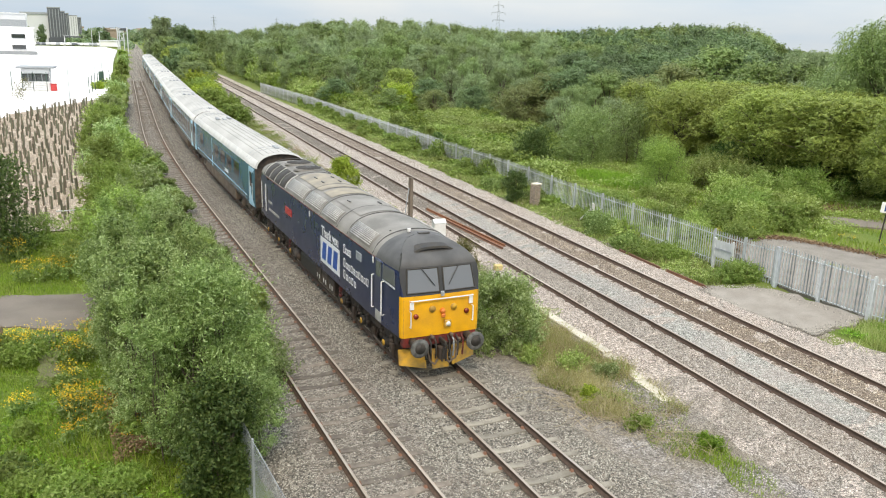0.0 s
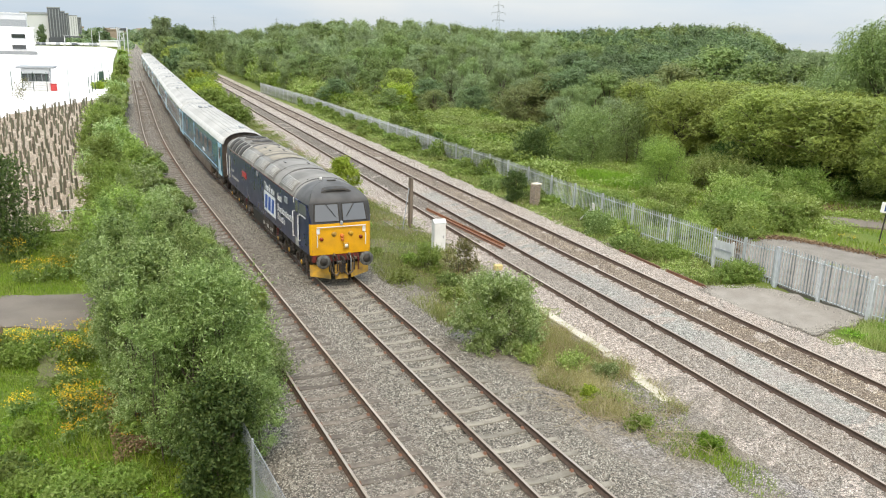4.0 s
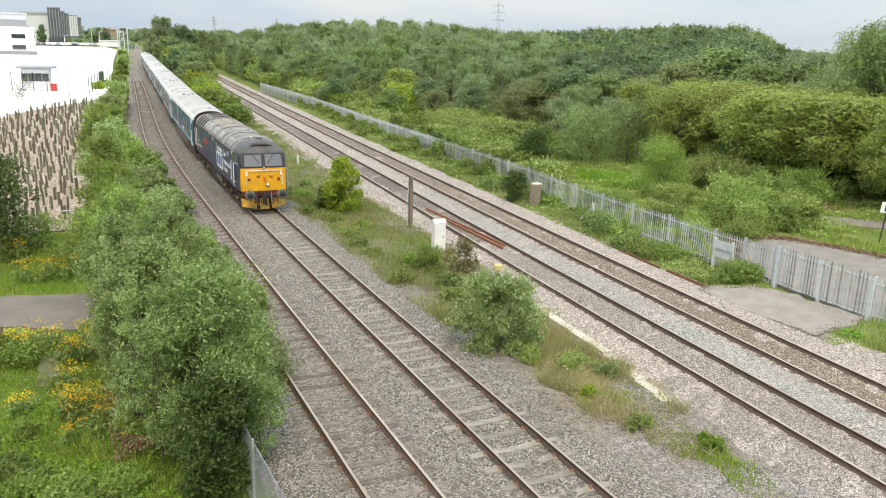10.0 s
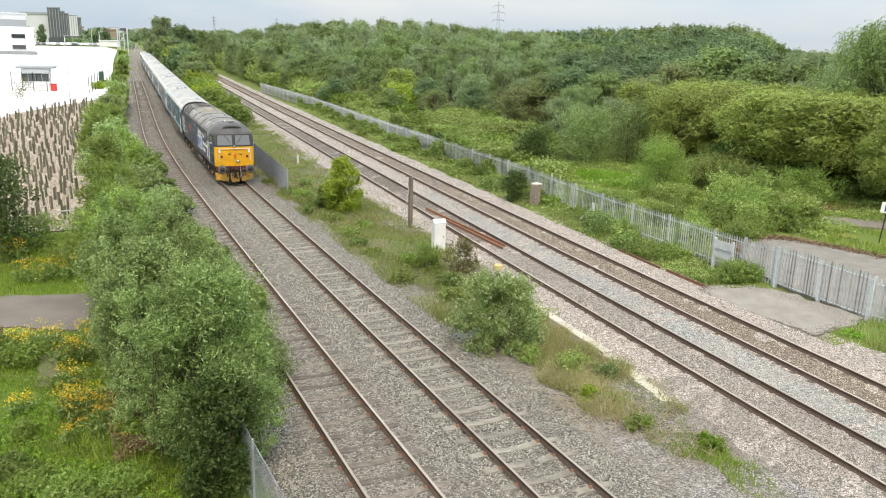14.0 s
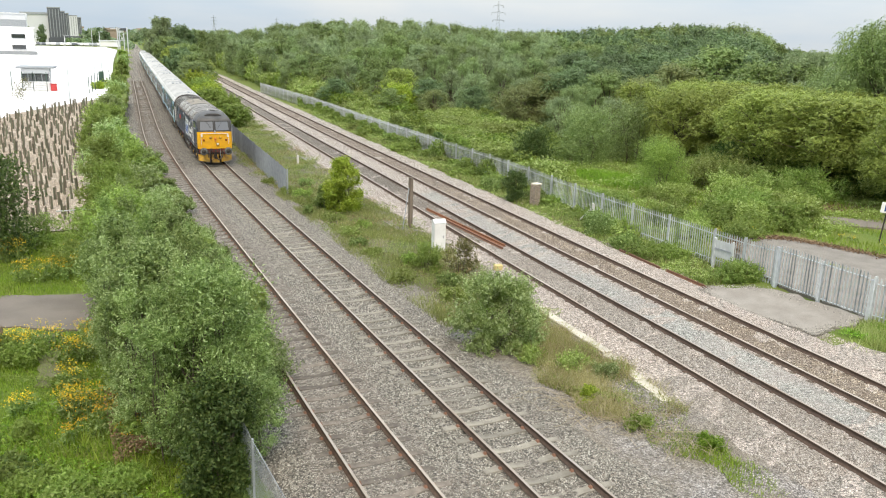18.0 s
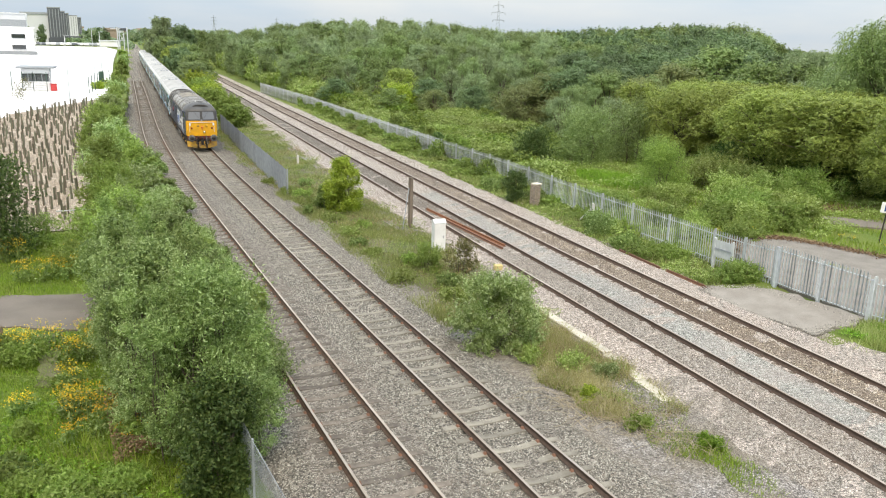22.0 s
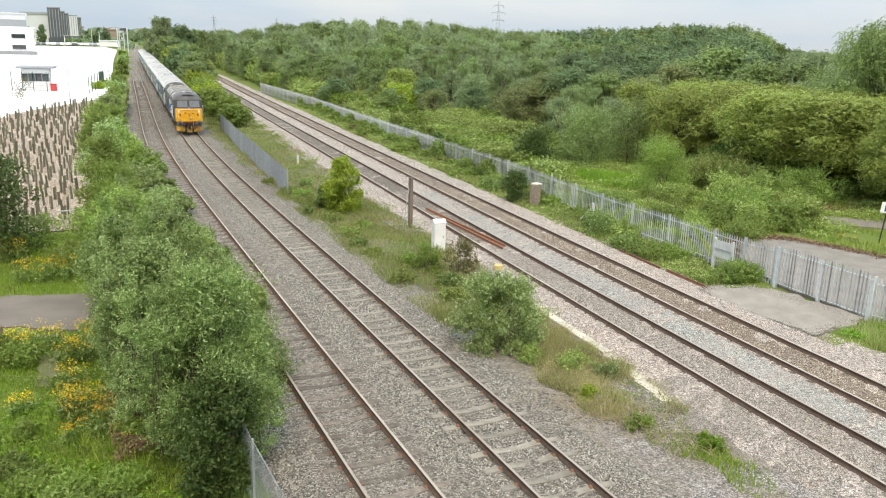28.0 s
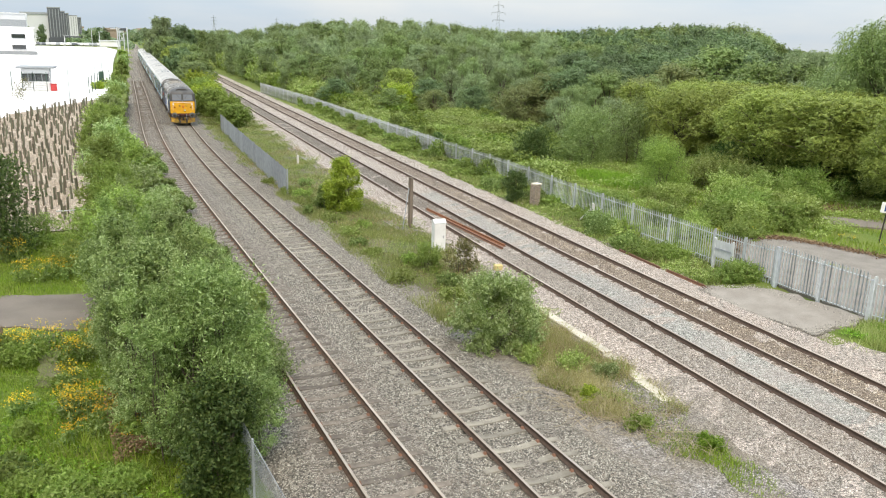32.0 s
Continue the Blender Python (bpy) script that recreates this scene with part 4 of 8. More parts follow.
def wood_tree(kind, fine):
    """One tree of a kind, eight metres tall, kept to be copied."""
    soft = kind in ("birch", "willow")
    n, size, bl = ((32000, 0.15, 80) if fine == 2 else (15000, 0.2, 64) if fine == 1 else (5200, 0.34, 50) if fine == 0 else (3400, 0.4, 44))
    sd = 200 + 10 * list(KINDS).index(kind) + fine
    sp = {"birch": 0.5, "willow": 0.2, "oak": 0.1, "thorn": 0.0, "olive": 0.0, "bramble": 0.15}[kind]
    return tree_meshes(seed=sd, height=8.0, radius=2.9 if soft else 3.3, n_leaf=n, size=size, blobs=bl, low=(0.3 if kind == "thorn" and fine == 2 else 0.0) if fine > 0 else 0.06, stems=1, trunk=0.16, spire=sp, blob=((0.13, 0.25) if fine > 0 else (0.2, 0.36)) if soft else (0.17, 0.30), fill=0.95, rise=1.8 if soft else 0.5, droop=0.4 if kind == "thorn" else 0.0, messy=0.45, spray=0.88 if soft else 0.6, reach=2.1 if soft else 1.3, shell=0.7, slim=0.28 if soft else 0.42)


AZ = [5, 7.5, 10, 12.5, 15, 19, 23.4, 27, 31.4, 33.5, 36, 40, 43.5, 47, 49.3, 53, 57, 64]
EDGE = [265, 215, 185, 160, 140, 112, 99, 99, 98, 86, 74, 70, 67, 64, 62, 60, 57, 52]
FIRST = [6.5, 6.5, 5.0, 5.0, 4.0, 4.0, 3.6, 4.0, 4.4, 4.6, 4.2, 5.0, 6.2, 7.2, 7.4, 7.4, 7.4, 7.4]
LAST = [8.5, 10.0, 10.4, 10.6, 12.4, 14.2, 14.8, 14.0, 12.0, 12.6, 13.6, 15.2, 16.2, 15.6, 9.6, 8.0, 8.4, 11.0]
rw = np.random.default_rng(77)
WOOD = []
d_frac = 0.0
for ring in range(60):
    az = 5.0 + rw.uniform(0, 2)
    while az < 63:
        d0 = float(np.interp(az, AZ, EDGE))
        d = d0 * (1.055 ** ring) + rw.uniform(-1.5, 1.5)
        if d < 330:
            u = min(1.0, (d - d0) / (300 - d0))
            h = np.interp(az, AZ, FIRST) + (np.interp(az, AZ, LAST) - np.interp(az, AZ, FIRST)) * max(u, 0) ** 0.6
            h *= rw.uniform(0.88, 1.05) if d < 190 else rw.uniform(0.93, 1.01)
            x, y = d * math.sin(radians(az)), d * math.cos(radians(az))
            xb = float(line("b", y)[0])
            xa = float(line("a", y)[0])
            clear = x > xb + (9.5 if y < 85 else 8.4) or (xa + 7.0 < x < xb - 3.6)
            if az > 43 and d < 84:
                h = min(h, 6.5)
            if clear:
                if x < xb:
                    h = min(h, 8.5 if d < 180 else 12)
                WOOD.append((d, az, x, y, h))
        az += math.degrees((3.4 + 0.024 * d) * rw.uniform(0.8, 1.25) * (0.82 if d > 200 and az < 34.5 else 1.0) / d)
WOOD.sort()
KNAMES = list(KINDS)
far_v, far_f = {}, {}
count = 0
for i, (d, az, x, y, h) in enumerate(WOOD):
    slim_ = 1.0
    if az > 43 and d < 80:
        kind = "thorn"
    elif az > 34.5 and d > 92:
        kind = ("oak", "oak", "bramble", "oak", "birch", "oak")[int(rw.integers(0, 6))]
    elif d < 115:
        kind = ("willow", "bramble", "willow", "thorn", "birch", "oak", "willow", "bramble", "olive", "birch")[int(rw.integers(0, 10))]
    else:
        kind = ("birch", "willow", "birch", "birch", "willow", "bramble")[int(rw.integers(0, 6))]
        slim_ = 1.1
    z = gz(x, y)
    sc = h / 8.0
    wide = sc ** 0.75 * rw.uniform(0.95, 1.3) * (1.15 if d < 115 else slim_)
    turn = rw.uniform(0, 360)
    if count < 295:
        fine = 2 if d < 72 else 1 if d < 150 else 0
        key = (kind, fine)
        mm = pose(x, y, z, 0, 0, turn) @ Matrix.Diagonal((wide, wide, sc, 1))
        if key not in BASES:
            lv, fl, tv, tf = wood_tree(kind, fine)
            ob = thing(KINDS[kind][0], KINDS[kind][1], "tree", None, "trees of the wood")
            arrays("trunk", tv, tf, M["bark"], ob, smooth=True)
            arrays("crown", lv, fl, M["wood_" + kind], ob)
            BASES[key] = ob
            ob.matrix_basis = mm
            ob["base"] = 1
        else:
            src = BASES[key]
            keep = src.matrix_basis.copy()
            src.matrix_basis = Matrix()
            copy_thing(src, mm)
            src.matrix_basis = keep
        count += 1
    else:
        if (kind, "v") not in BASES:
            BASES[(kind, "v")] = wood_tree(kind, -1)[:2]
        lv, fl = BASES[(kind, "v")]
        c, s = math.cos(radians(turn)), math.sin(radians(turn))
        v = lv * (wide, wide, sc)
        v = np.stack([v[:, 0] * c - v[:, 1] * s + x, v[:, 0] * s + v[:, 1] * c + y, v[:, 2] + z], -1)
        far_f.setdefault(kind, []).append(fl + sum(len(q) for q in far_v.get(kind, [])))
        far_v.setdefault(kind, []).append(v)
for kind in far_v:
    tagged(arrays("far_wood", np.concatenate(far_v[kind]), np.concatenate(far_f[kind]), M["wood_" + kind]), "distant mixed green woodland canopy", "woodland", kind="stuff")
for src in BASES.values():
    if not isinstance(src, tuple):
        del src["base"]


# tall single trees that break the skyline
def single(kind, x, y, h, wide, label):
    lv, fl, tv, tf = tree_meshes(seed=int(x * 7 + y), height=h, radius=wide, n_leaf=11000, size=0.02 * math.hypot(x, y) ** 0.6 * 1.2, blobs=40, low=0.12, trunk=0.2, blob=(0.16, 0.30), fill=0.9, droop=0.9 if kind == "willow" else 0.0, rise=0.0 if kind == "willow" else 1.0, spray=0.85, reach=1.7, slim=0.28, messy=0.5)
    ob = thing("weeping_willow" if kind == "willow" else "lineside_tree", label, "tree", pose(x, y, gz(x, y)))
    arrays("trunk", tv, tf, M["bark"], ob, smooth=True)
    arrays("crown", lv, fl, M["wood_" + kind], ob)


plant("weeping_willow", "tall weeping willow at the wood's edge", "tree", "wood_bramble", 59.9, 40.8, gz(60, 41), seed=95, height=11.8, radius=5.6, n_leaf=95000, size=0.24, blobs=90, low=0.1, stems=1, trunk=0.25, blob=(0.14, 0.26), fill=0.95, droop=1.1, rise=0.2, spray=0.8, reach=1.8, slim=0.26, messy=0.5)
plant("hawthorn_bush", "bright yellow-green bush behind the bramble field", "bush", "lime", 41.0, 94.0, gz(41, 94), seed=96, height=3.6, radius=2.6, n_leaf=9000, size=0.2, blobs=36, low=0.0, stems=3, trunk=0.05, rise=0.8, spray=0.7, reach=1.4, messy=0.5)
plant("blackthorn_bush", "wide brownish blackthorn bush behind the bramble field", "bush", "wood_olive", 51.0, 79.5, gz(51, 79), seed=97, height=4.6, radius=4.2, n_leaf=16000, size=0.17, blobs=60, low=0.0, stems=4, trunk=0.06, rise=0.5, spray=0.6, reach=1.2, messy=0.5, fill=0.95, blob=(0.16, 0.3))
single("willow", 70, 57, 9.5, 4.2, "grey-green weeping willow at the wood's edge")
single("willow", 31.0, 236, 13.5, 5.0, "tall green tree beside the far line")
single("oak", 38.5, 250, 11.0, 4.4, "dark green tree beside the far line")
for k, y in enumerate(range(136, 300, 9)):
    single(("birch", "bramble", "thorn", "oak")[k % 4], float(line("a", y)[0]) + 8.2 + (k % 3) * 1.2, y, 4.6 + 0.028 * (y - 136) + (k % 2) * 0.9, 3.0 + 0.006 * (y - 136), "green tree in the thicket between the far lines")
plant("sallow_bush", "pale grey-green sallow bush in the meadow", "bush", "willow", 39.4, 52.0, gz(39, 52), seed=90, height=4.1, radius=3.0, n_leaf=26000, size=0.12, slim=0.34, spray=0.85, reach=1.8, messy=0.55, blobs=40, low=0.0, stems=4, trunk=0.05, rise=0.8)
plant("sallow_bush", "grey-green sallow bush behind the fence", "bush", "willow", 43.6, 51.5, gz(44.5, 55), seed=91, height=4.6, radius=2.8, n_leaf=20000, size=0.12, slim=0.34, spray=0.85, reach=1.8, messy=0.55, blobs=34, low=0.0, stems=4, trunk=0.05, rise=0.8)
plant("sapling", "slender sallow sapling in the meadow", "bush", "lime_soft", 36.4, 39.8, gz(39.2, 43), seed=92, height=3.1, radius=1.75, n_leaf=18000, size=0.1, blobs=30, low=0.0, stems=5, trunk=0.03, rise=1.5, spray=0.9, reach=2.2, slim=0.36, messy=0.6)
plant("sallow_bush", "dark green sallow bush beside the fence", "bush", "oak", 35.6, 54.0, gz(36, 54), seed=93, height=2.6, radius=1.9, n_leaf=11000, size=0.12, blobs=30, low=0.0, stems=4, trunk=0.04, rise=0.9, spray=0.8, reach=1.7)
# bramble mounds behind the fence
for i, (x, y, h, r) in enumerate([(33.9, 32.2, 1.0, 1.2), (34.9, 30.6, 1.2, 1.3), (36.0, 29.4, 1.3, 1.3), (37.6, 29.6, 1.4, 1.4), (36.3, 32.4, 1.5, 1.7), (37.8, 35.0, 1.9, 2.0), (40.2, 34.4, 1.9, 2.0), (38.2, 31.2, 1.5, 1.6), (41.8, 37.5, 2.0, 2.2), (40.6, 40.5, 2.0, 2.2), (44.4, 35.0, 1.9, 2.2), (43.5, 41.5, 2.2, 2.4), (46.8, 38.5, 2.0, 2.3), (35.0, 37.0, 1.2, 1.5), (47.0, 44.0, 2.4, 2.5), (49.5, 34.5, 2.0, 2.3)]):
    plant("bramble_mound", "sprawling mound of bramble and nettles", "bush", "bramble_pale" if i % 2 else "bramble", x, y, gz(x, y), 40.0 * i, "bramble mounds", seed=100 + i, height=h, radius=r, n_leaf=9000, size=0.11, blobs=30, low=0.0, stems=3, trunk=0.02, rise=0.6, blob=(0.2, 0.38), fill=0.95)
rb = random.Random(31)
MOUNDS = []
for k in range(3):
    MOUNDS.append(tree_meshes(seed=130 + k, height=1.5, radius=2.3, n_leaf=5200, size=0.2, blobs=46, low=0.0, stems=3, trunk=0.02, rise=0.5, blob=(0.16, 0.32), fill=1.0, messy=0.6, spray=0.6, reach=1.5))
FIELD = []
y = 47.5
while y < 245:
    xf = float(line("b", y)[0]) + SIX_B + 7.6
    x = xf + rb.uniform(0.2, 0.8)
    stop = xf + (22 if y < 95 else 10)
    while x < stop:
        if math.hypot(x, y) < float(np.interp(math.degrees(math.atan2(x, y)), AZ, EDGE)) + 4 and not (y < 55 and x > 34) or (y > 100 and x < xf + 10):
            FIELD.append((x, y + rb.uniform(-1.2, 1.2), 0.75 + max(0.0, min(y, 175) - 80) * 0.018))
        x += rb.uniform(2.6, 3.8) * (1 if y < 110 else 1.4)
    y += 2.9 + max(0.0, y - 70) * 0.03
SRC = [None] * 3
for i, (x, y, q) in enumerate(FIELD):
    k = i % 3
    m = pose(x, y, gz(x, y) - 0.05, 0, 0, rb.uniform(0, 360)) @ Matrix.Diagonal((1.0 if y < 110 else 1.4, rb.uniform(0.85, 1.2) * (1 if y < 110 else 1.5), q * rb.uniform(0.75, 1.25), 1))
    if SRC[k] is None:
        lv, fl, tv, tf = MOUNDS[k]
        ob = thing("bramble_mound", "low yellow-green bramble thicket behind the fence", "bush", None, "bramble field")
        arrays("trunk", tv, tf, M["bark"], ob, smooth=True)
        arrays("crown", lv, fl, M[("bramble_pale", "bramble_pale", "thorn")[k]], ob)
        SRC[k] = (ob, m)
    else:
        copy_thing(SRC[k][0], m)
for ob, m in SRC:
    ob.matrix_basis = m
# ivy and bindweed climbing over the fence
for i in range(17):
    y = 45.5 + i * 1.9 + rb.uniform(-0.5, 0.5)
    x = float(line("b", y)[0]) + SIX_B + 6.1
    plant("ivy_bush", "green bindweed and ivy climbing over the steel fence", "climber", ("bramble", "oak", "lime_soft", "bramble")[i % 4], x, y, gz(x, y) - 0.1, 40.0 * i, "fence climbers", seed=170 + i, height=rb.uniform(1.0, 2.3), radius=rb.uniform(0.8, 1.15), n_leaf=2600, size=0.14, blobs=20, low=0.0, stems=2, trunk=0.015, rise=0.6, spray=0.6)
# bushes on the verge in front of the fence
plant("ivy_bush", "dense dark green ivy bush beside the brick pillar", "bush", "oak", 26.4, 42.0, gz(26.4, 42), seed=160, height=1.9, radius=0.85, n_leaf=7000, size=0.09, blobs=24, low=0.0, trunk=0.05)
plant("buddleia_bush", "grey-green leafy bush against the fence", "bush", "willow", 26.2, 33.0, gz(26.2, 33), seed=161, height=1.1, radius=1.15, n_leaf=7000, size=0.09, blobs=26, low=0.0, stems=3, trunk=0.02)
plant("nettle_patch", "green nettle patch beside the gate", "bush", "bramble", 26.35, 23.2, gz(26.35, 23.2), seed=162, height=0.8, radius=0.95, n_leaf=6000, size=0.08, blobs=22, low=0.0, stems=3, trunk=0.015, rise=1.0)
plant("nettle_patch", "low green weeds on the verge", "bush", "bramble", 25.4, 28.4, gz(25.4, 28.4), seed=163, height=0.5, radius=1.1, n_leaf=5000, size=0.09, blobs=22, low=0.0, stems=3, trunk=0.015)


# ---- grasses and weeds ----
def blades(name, label, leaf, pts, h, w, seed, spread_=0.35, per=1):
    """Grass blades at the places pts (x, y, z), as one piece of stuff."""
    rs = np.random.default_rng(seed)
    p = np.repeat(np.asarray(pts, float), per, 0)
    n = len(p)
    p[:, :2] += rs.normal(0, 0.10, (n, 2)) if per > 1 else 0
    hh = h * rs.uniform(0.5, 1.3, n)
    tip = p + np.stack([rs.normal(0, spread_, n) * hh, rs.normal(0, spread_, n) * hh, hh], -1)
    a = rs.uniform(0, 2 * math.pi, n)
    s = np.stack([np.cos(a), np.sin(a), np.zeros(n)], -1) * w * rs.uniform(0.6, 1.4, n)[:, None]
    v = np.stack([p - s - (0, 0, 0.03), p + s - (0, 0, 0.03), tip], 1).reshape(-1, 3)
    return tagged(arrays(name, v, np.arange(len(v)).reshape(-1, 3), M[leaf]), label, "grass", kind="stuff")


def scatter(n, seed, xr, yr, ok=None, lump=0.0):
    """Random places on the ground within a box, thinned into patches."""
    rs = np.random.default_rng(seed)
    x, y = rs.uniform(*xr, n), rs.uniform(*yr, n)
    keep = np.ones(n, bool)
    if ok is not None:
        keep &= ok(x, y)
    if lump:
        f = np.sin(x * 1.3 + 2 * np.sin(y * 0.7)) + np.sin(y * 1.1 + 1.7 * np.sin(x * 0.9 + seed))
        keep &= f + rs.normal(0, 0.5, n) > lump
    x, y = x[keep], y[keep]
    return np.stack([x, y, rough_ground(x, y)], -1)


def lawn(x, y):
    return (x < line("a", y)[0] - 3.4) & ~((y > 27.6) & (y < 32.0) & (x < 2.8)) & ~((y > 42) & (x < 1.2 + (y - 42) * 0.08))


blades("grass", "long green grass beside the footpath", "blade", scatter(110000, 5, (-5, 4), (15, 44), lawn), 0.13, 0.012, 5)
blades("grass", "coarse tall weeds beside the footpath", "blade", scatter(26000, 6, (-7, 5), (11, 60), lawn, 0.9), 0.42, 0.02, 6)
blades("grass", "rough grass on the strip between the lines", "strip_blade", scatter(130000, 7, (9, 24), (22, 110), lambda x, y: (x > line("a", y)[0] + SIX_A + 2.3) & (x < line("b", y)[0] - 2.5 - 1.2 * (y < 45)), -1.1), 0.24, 0.016, 7)
blades("grass", "lush weeds and grass by the cabinet", "strip_blade", scatter(80000, 17, (11.6, 17.5), (23, 50), lambda x, y: (x > line("a", y)[0] + SIX_A + 1.9) & (x < line("b", y)[0] - 2.0), -0.5), 0.24, 0.016, 17)
blades("grass", "dry seeding grass between the lines", "dry_blade", scatter(52000, 8, (9, 24), (20, 105), lambda x, y: (x > line("a", y)[0] + SIX_A + 2.5) & (x < line("b", y)[0] - 2.2), 0.1), 0.42, 0.009, 8)


def tongue(x, y):
    """The weedy patch in the ballast, between its two ragged edges."""
    lo = np.interp(y, [10.4, 13.0, 15.0, 17.0, 19.5, 23.5], [13.7, 13.3, 12.9, 12.5, 12.9, 14.2]) + 0.25 * np.sin(y * 2.7)
    hi = np.interp(y, [10.4, 12.5, 14.0, 15.5, 17.0, 19.2, 23.0], [14.5, 14.6, 14.6, 15.5, 15.6, 15.4, 15.7]) + 0.2 * np.sin(y * 3.9 + 1)
    return (x > lo) & (x < hi)


blades("grass", "dry brown seeding grass patch in the ballast", "dry_blade", scatter(60000, 9, (11, 17), (14.6, 23.0), tongue, -0.9), 0.36, 0.008, 9, 0.55)
blades("grass", "fresh green weeds in the ballast", "blade", scatter(40000, 10, (11, 17), (10.5, 22.5), tongue, 0.1), 0.22, 0.013, 10)
blades("grass", "green weeds on the verge along the fence", "strip_blade", scatter(60000, 11, (22, 34), (12, 110), lambda x, y: (x > line("b", y)[0] + SIX_B + 2.9) & (x < line("b", y)[0] + SIX_B + 6.0) & ~((y > 16.5) & (y < 23.3)), -0.9), 0.28, 0.02, 11)
blades("grass", "long meadow grass behind the fence", "blade", scatter(110000, 12, (28, 56), (14, 80), lambda x, y: (x > line("b", y)[0] + SIX_B + 6.6) & ~((y < 28.8) & (x < 35.2 + np.clip(23 - y, 0, 30) * 1.6)), -0.6), 0.24, 0.02, 12)
blades("grass", "rough grass tuft beside the apron", "strip_blade", scatter(16000, 23, (22.6, 27.2), (10, 17.3), lambda x, y: x > line("b", y)[0] + SIX_B + 3.9 + 0.25 * np.sin(y * 2.3)), 0.3, 0.016, 23)
blades("grass", "dry grass on the verge along the fence", "dry_blade", scatter(30000, 24, (22, 34), (23.5, 90), lambda x, y: (x > line("b", y)[0] + SIX_B + 2.8) & (x < line("b", y)[0] + SIX_B + 6.0), -0.3), 0.36, 0.012, 24)
blades("grass", "bright fresh grass patch in the meadow", "clover", scatter(26000, 19, (33.2, 40.5), (40, 49.5), lambda x, y: ((x - 36.9) / 2.3) ** 2 + ((y - 44.4) / 4.6) ** 2 < 1), 0.3, 0.03, 19)
blades("grass", "dry grass stalks in the meadow", "dry_blade", scatter(16000, 13, (28, 50), (27, 80), lambda x, y: x > line("b", y)[0] + SIX_B + 6.6, 0.4), 0.55, 0.012, 13)


def cover(label, leaf, n, seed, xr, yr, ok, top, size, lean=0.5, name="weeds", base=None):
    """A ragged carpet of leaves on the ground: top(x, y) is how high it stands there."""
    rs = np.random.default_rng(seed)
    x, y = rs.uniform(*xr, n), yr[0] + (yr[1] - yr[0]) * rs.uniform(0, 1, n) ** 1.25
    if base is not None:
        x = x + base(y)
    h = top(x, y)
    keep = ok(x, y) & (h > 0.03)
    x, y, h = x[keep], y[keep], h[keep]
    z = rough_ground(x, y) + h * rs.uniform(0.05, 1.0, len(x)) ** 0.6
    P = np.stack([x, y, z], -1)
    nr = unit(rs.normal(0, lean, P.shape) + (0, 0, 0.8))
    v = quads(P, rs.standard_normal(P.shape) + (0, 0, 0.4), nr, size * rs.uniform(0.55, 1.4, len(P)) * (1 + 0.012 * np.clip(y - 25, 0, 80)), 0.45)
    return tagged(arrays(name, v, np.arange(len(v)).reshape(-1, 3), M[leaf]), label, "weeds", kind="stuff")


def lumps(x, y, a, b, lo, hi):
    """Uneven heights between lo and hi, rolling at the scales a and b."""
    f = 0.5 + 0.27 * np.sin(x * a + 1.9 * np.sin(y * b)) + 0.23 * np.sin(y * a * 1.31 + 1.3 * np.sin(x * b * 1.7 + 0.8)) + 0.18 * np.sin(x * a * 2.9 + y * a * 2.3)
    return lo + (hi - lo) * np.clip(f, 0, 1.2)


def verge_x(x, y):
    return x - line("b", y)[0] - SIX_B


def strip_u(x, y):
    a, b = line("a", y)[0] + SIX_A, line("b", y)[0]
    return x - a, b - x


def verge_edge(y):
    return line("b", y)[0] + SIX_B


def fence_x(y):
    return np.interp(y, [q[1] for q in FENCE_PLAN], [q[0] for q in FENCE_PLAN])


def strip_edge(y):
    return line("a", y)[0] + SIX_A


cover("tangle of green weeds and bindweed on the verge below the fence", "bramble", 46000, 811, (2.9, 6.2), (23.6, 100), lambda x, y: verge_x(x, y) > 2.9 + 0.5 * np.sin(y * 0.9), lambda x, y: lumps(x, y, 1.1, 0.5, -0.12, 0.55) * np.clip((verge_x(x, y) - 2.6) / 1.5, 0, 1), 0.1, base=verge_edge)
cover("pale yellow-green weeds on the verge below the fence", "bramble_pale", 26000, 812, (2.7, 6.2), (23.6, 100), lambda x, y: x > 0, lambda x, y: lumps(x + 3, y, 0.8, 0.7, -0.35, 0.5), 0.09, base=verge_edge)
cover("bindweed and bramble swallowing the foot of the fence", "bramble", 46000, 813, (-0.7, 0.3), (33, 112), lambda x, y: x > 0, lambda x, y: lumps(x * 0.3, y, 0.9, 0.37, -0.35, 1.45) * np.clip((y - 40) / 10, 0.25, 1), 0.115, 0.8, "bindweed", fence_x)
cover("mixed green weeds on the strip between the lines", "lime_soft", 46000, 814, (1.9, 9.5), (22.5, 95), lambda x, y: (strip_u(x, y)[0] > 2.3 + 0.6 * np.sin(y * 0.8)) & (strip_u(x, y)[1] > 2.1 + 0.5 * np.sin(y * 1.3)), lambda x, y: lumps(x, y, 1.2, 0.6, -0.3, 0.5), 0.075, base=strip_edge)
cover("pale and dry weeds on the strip between the lines", "bramble_pale", 46000, 815, (1.6, 9.5), (21.5, 95), lambda x, y: (strip_u(x, y)[0] > 2.0 + 0.5 * np.sin(y * 1.1)) & (strip_u(x, y)[1] > 1.9 + 0.4 * np.sin(y * 1.7)), lambda x, y: lumps(x + 5, y + 2, 1.0, 0.8, -0.2, 0.42), 0.065, base=strip_edge)
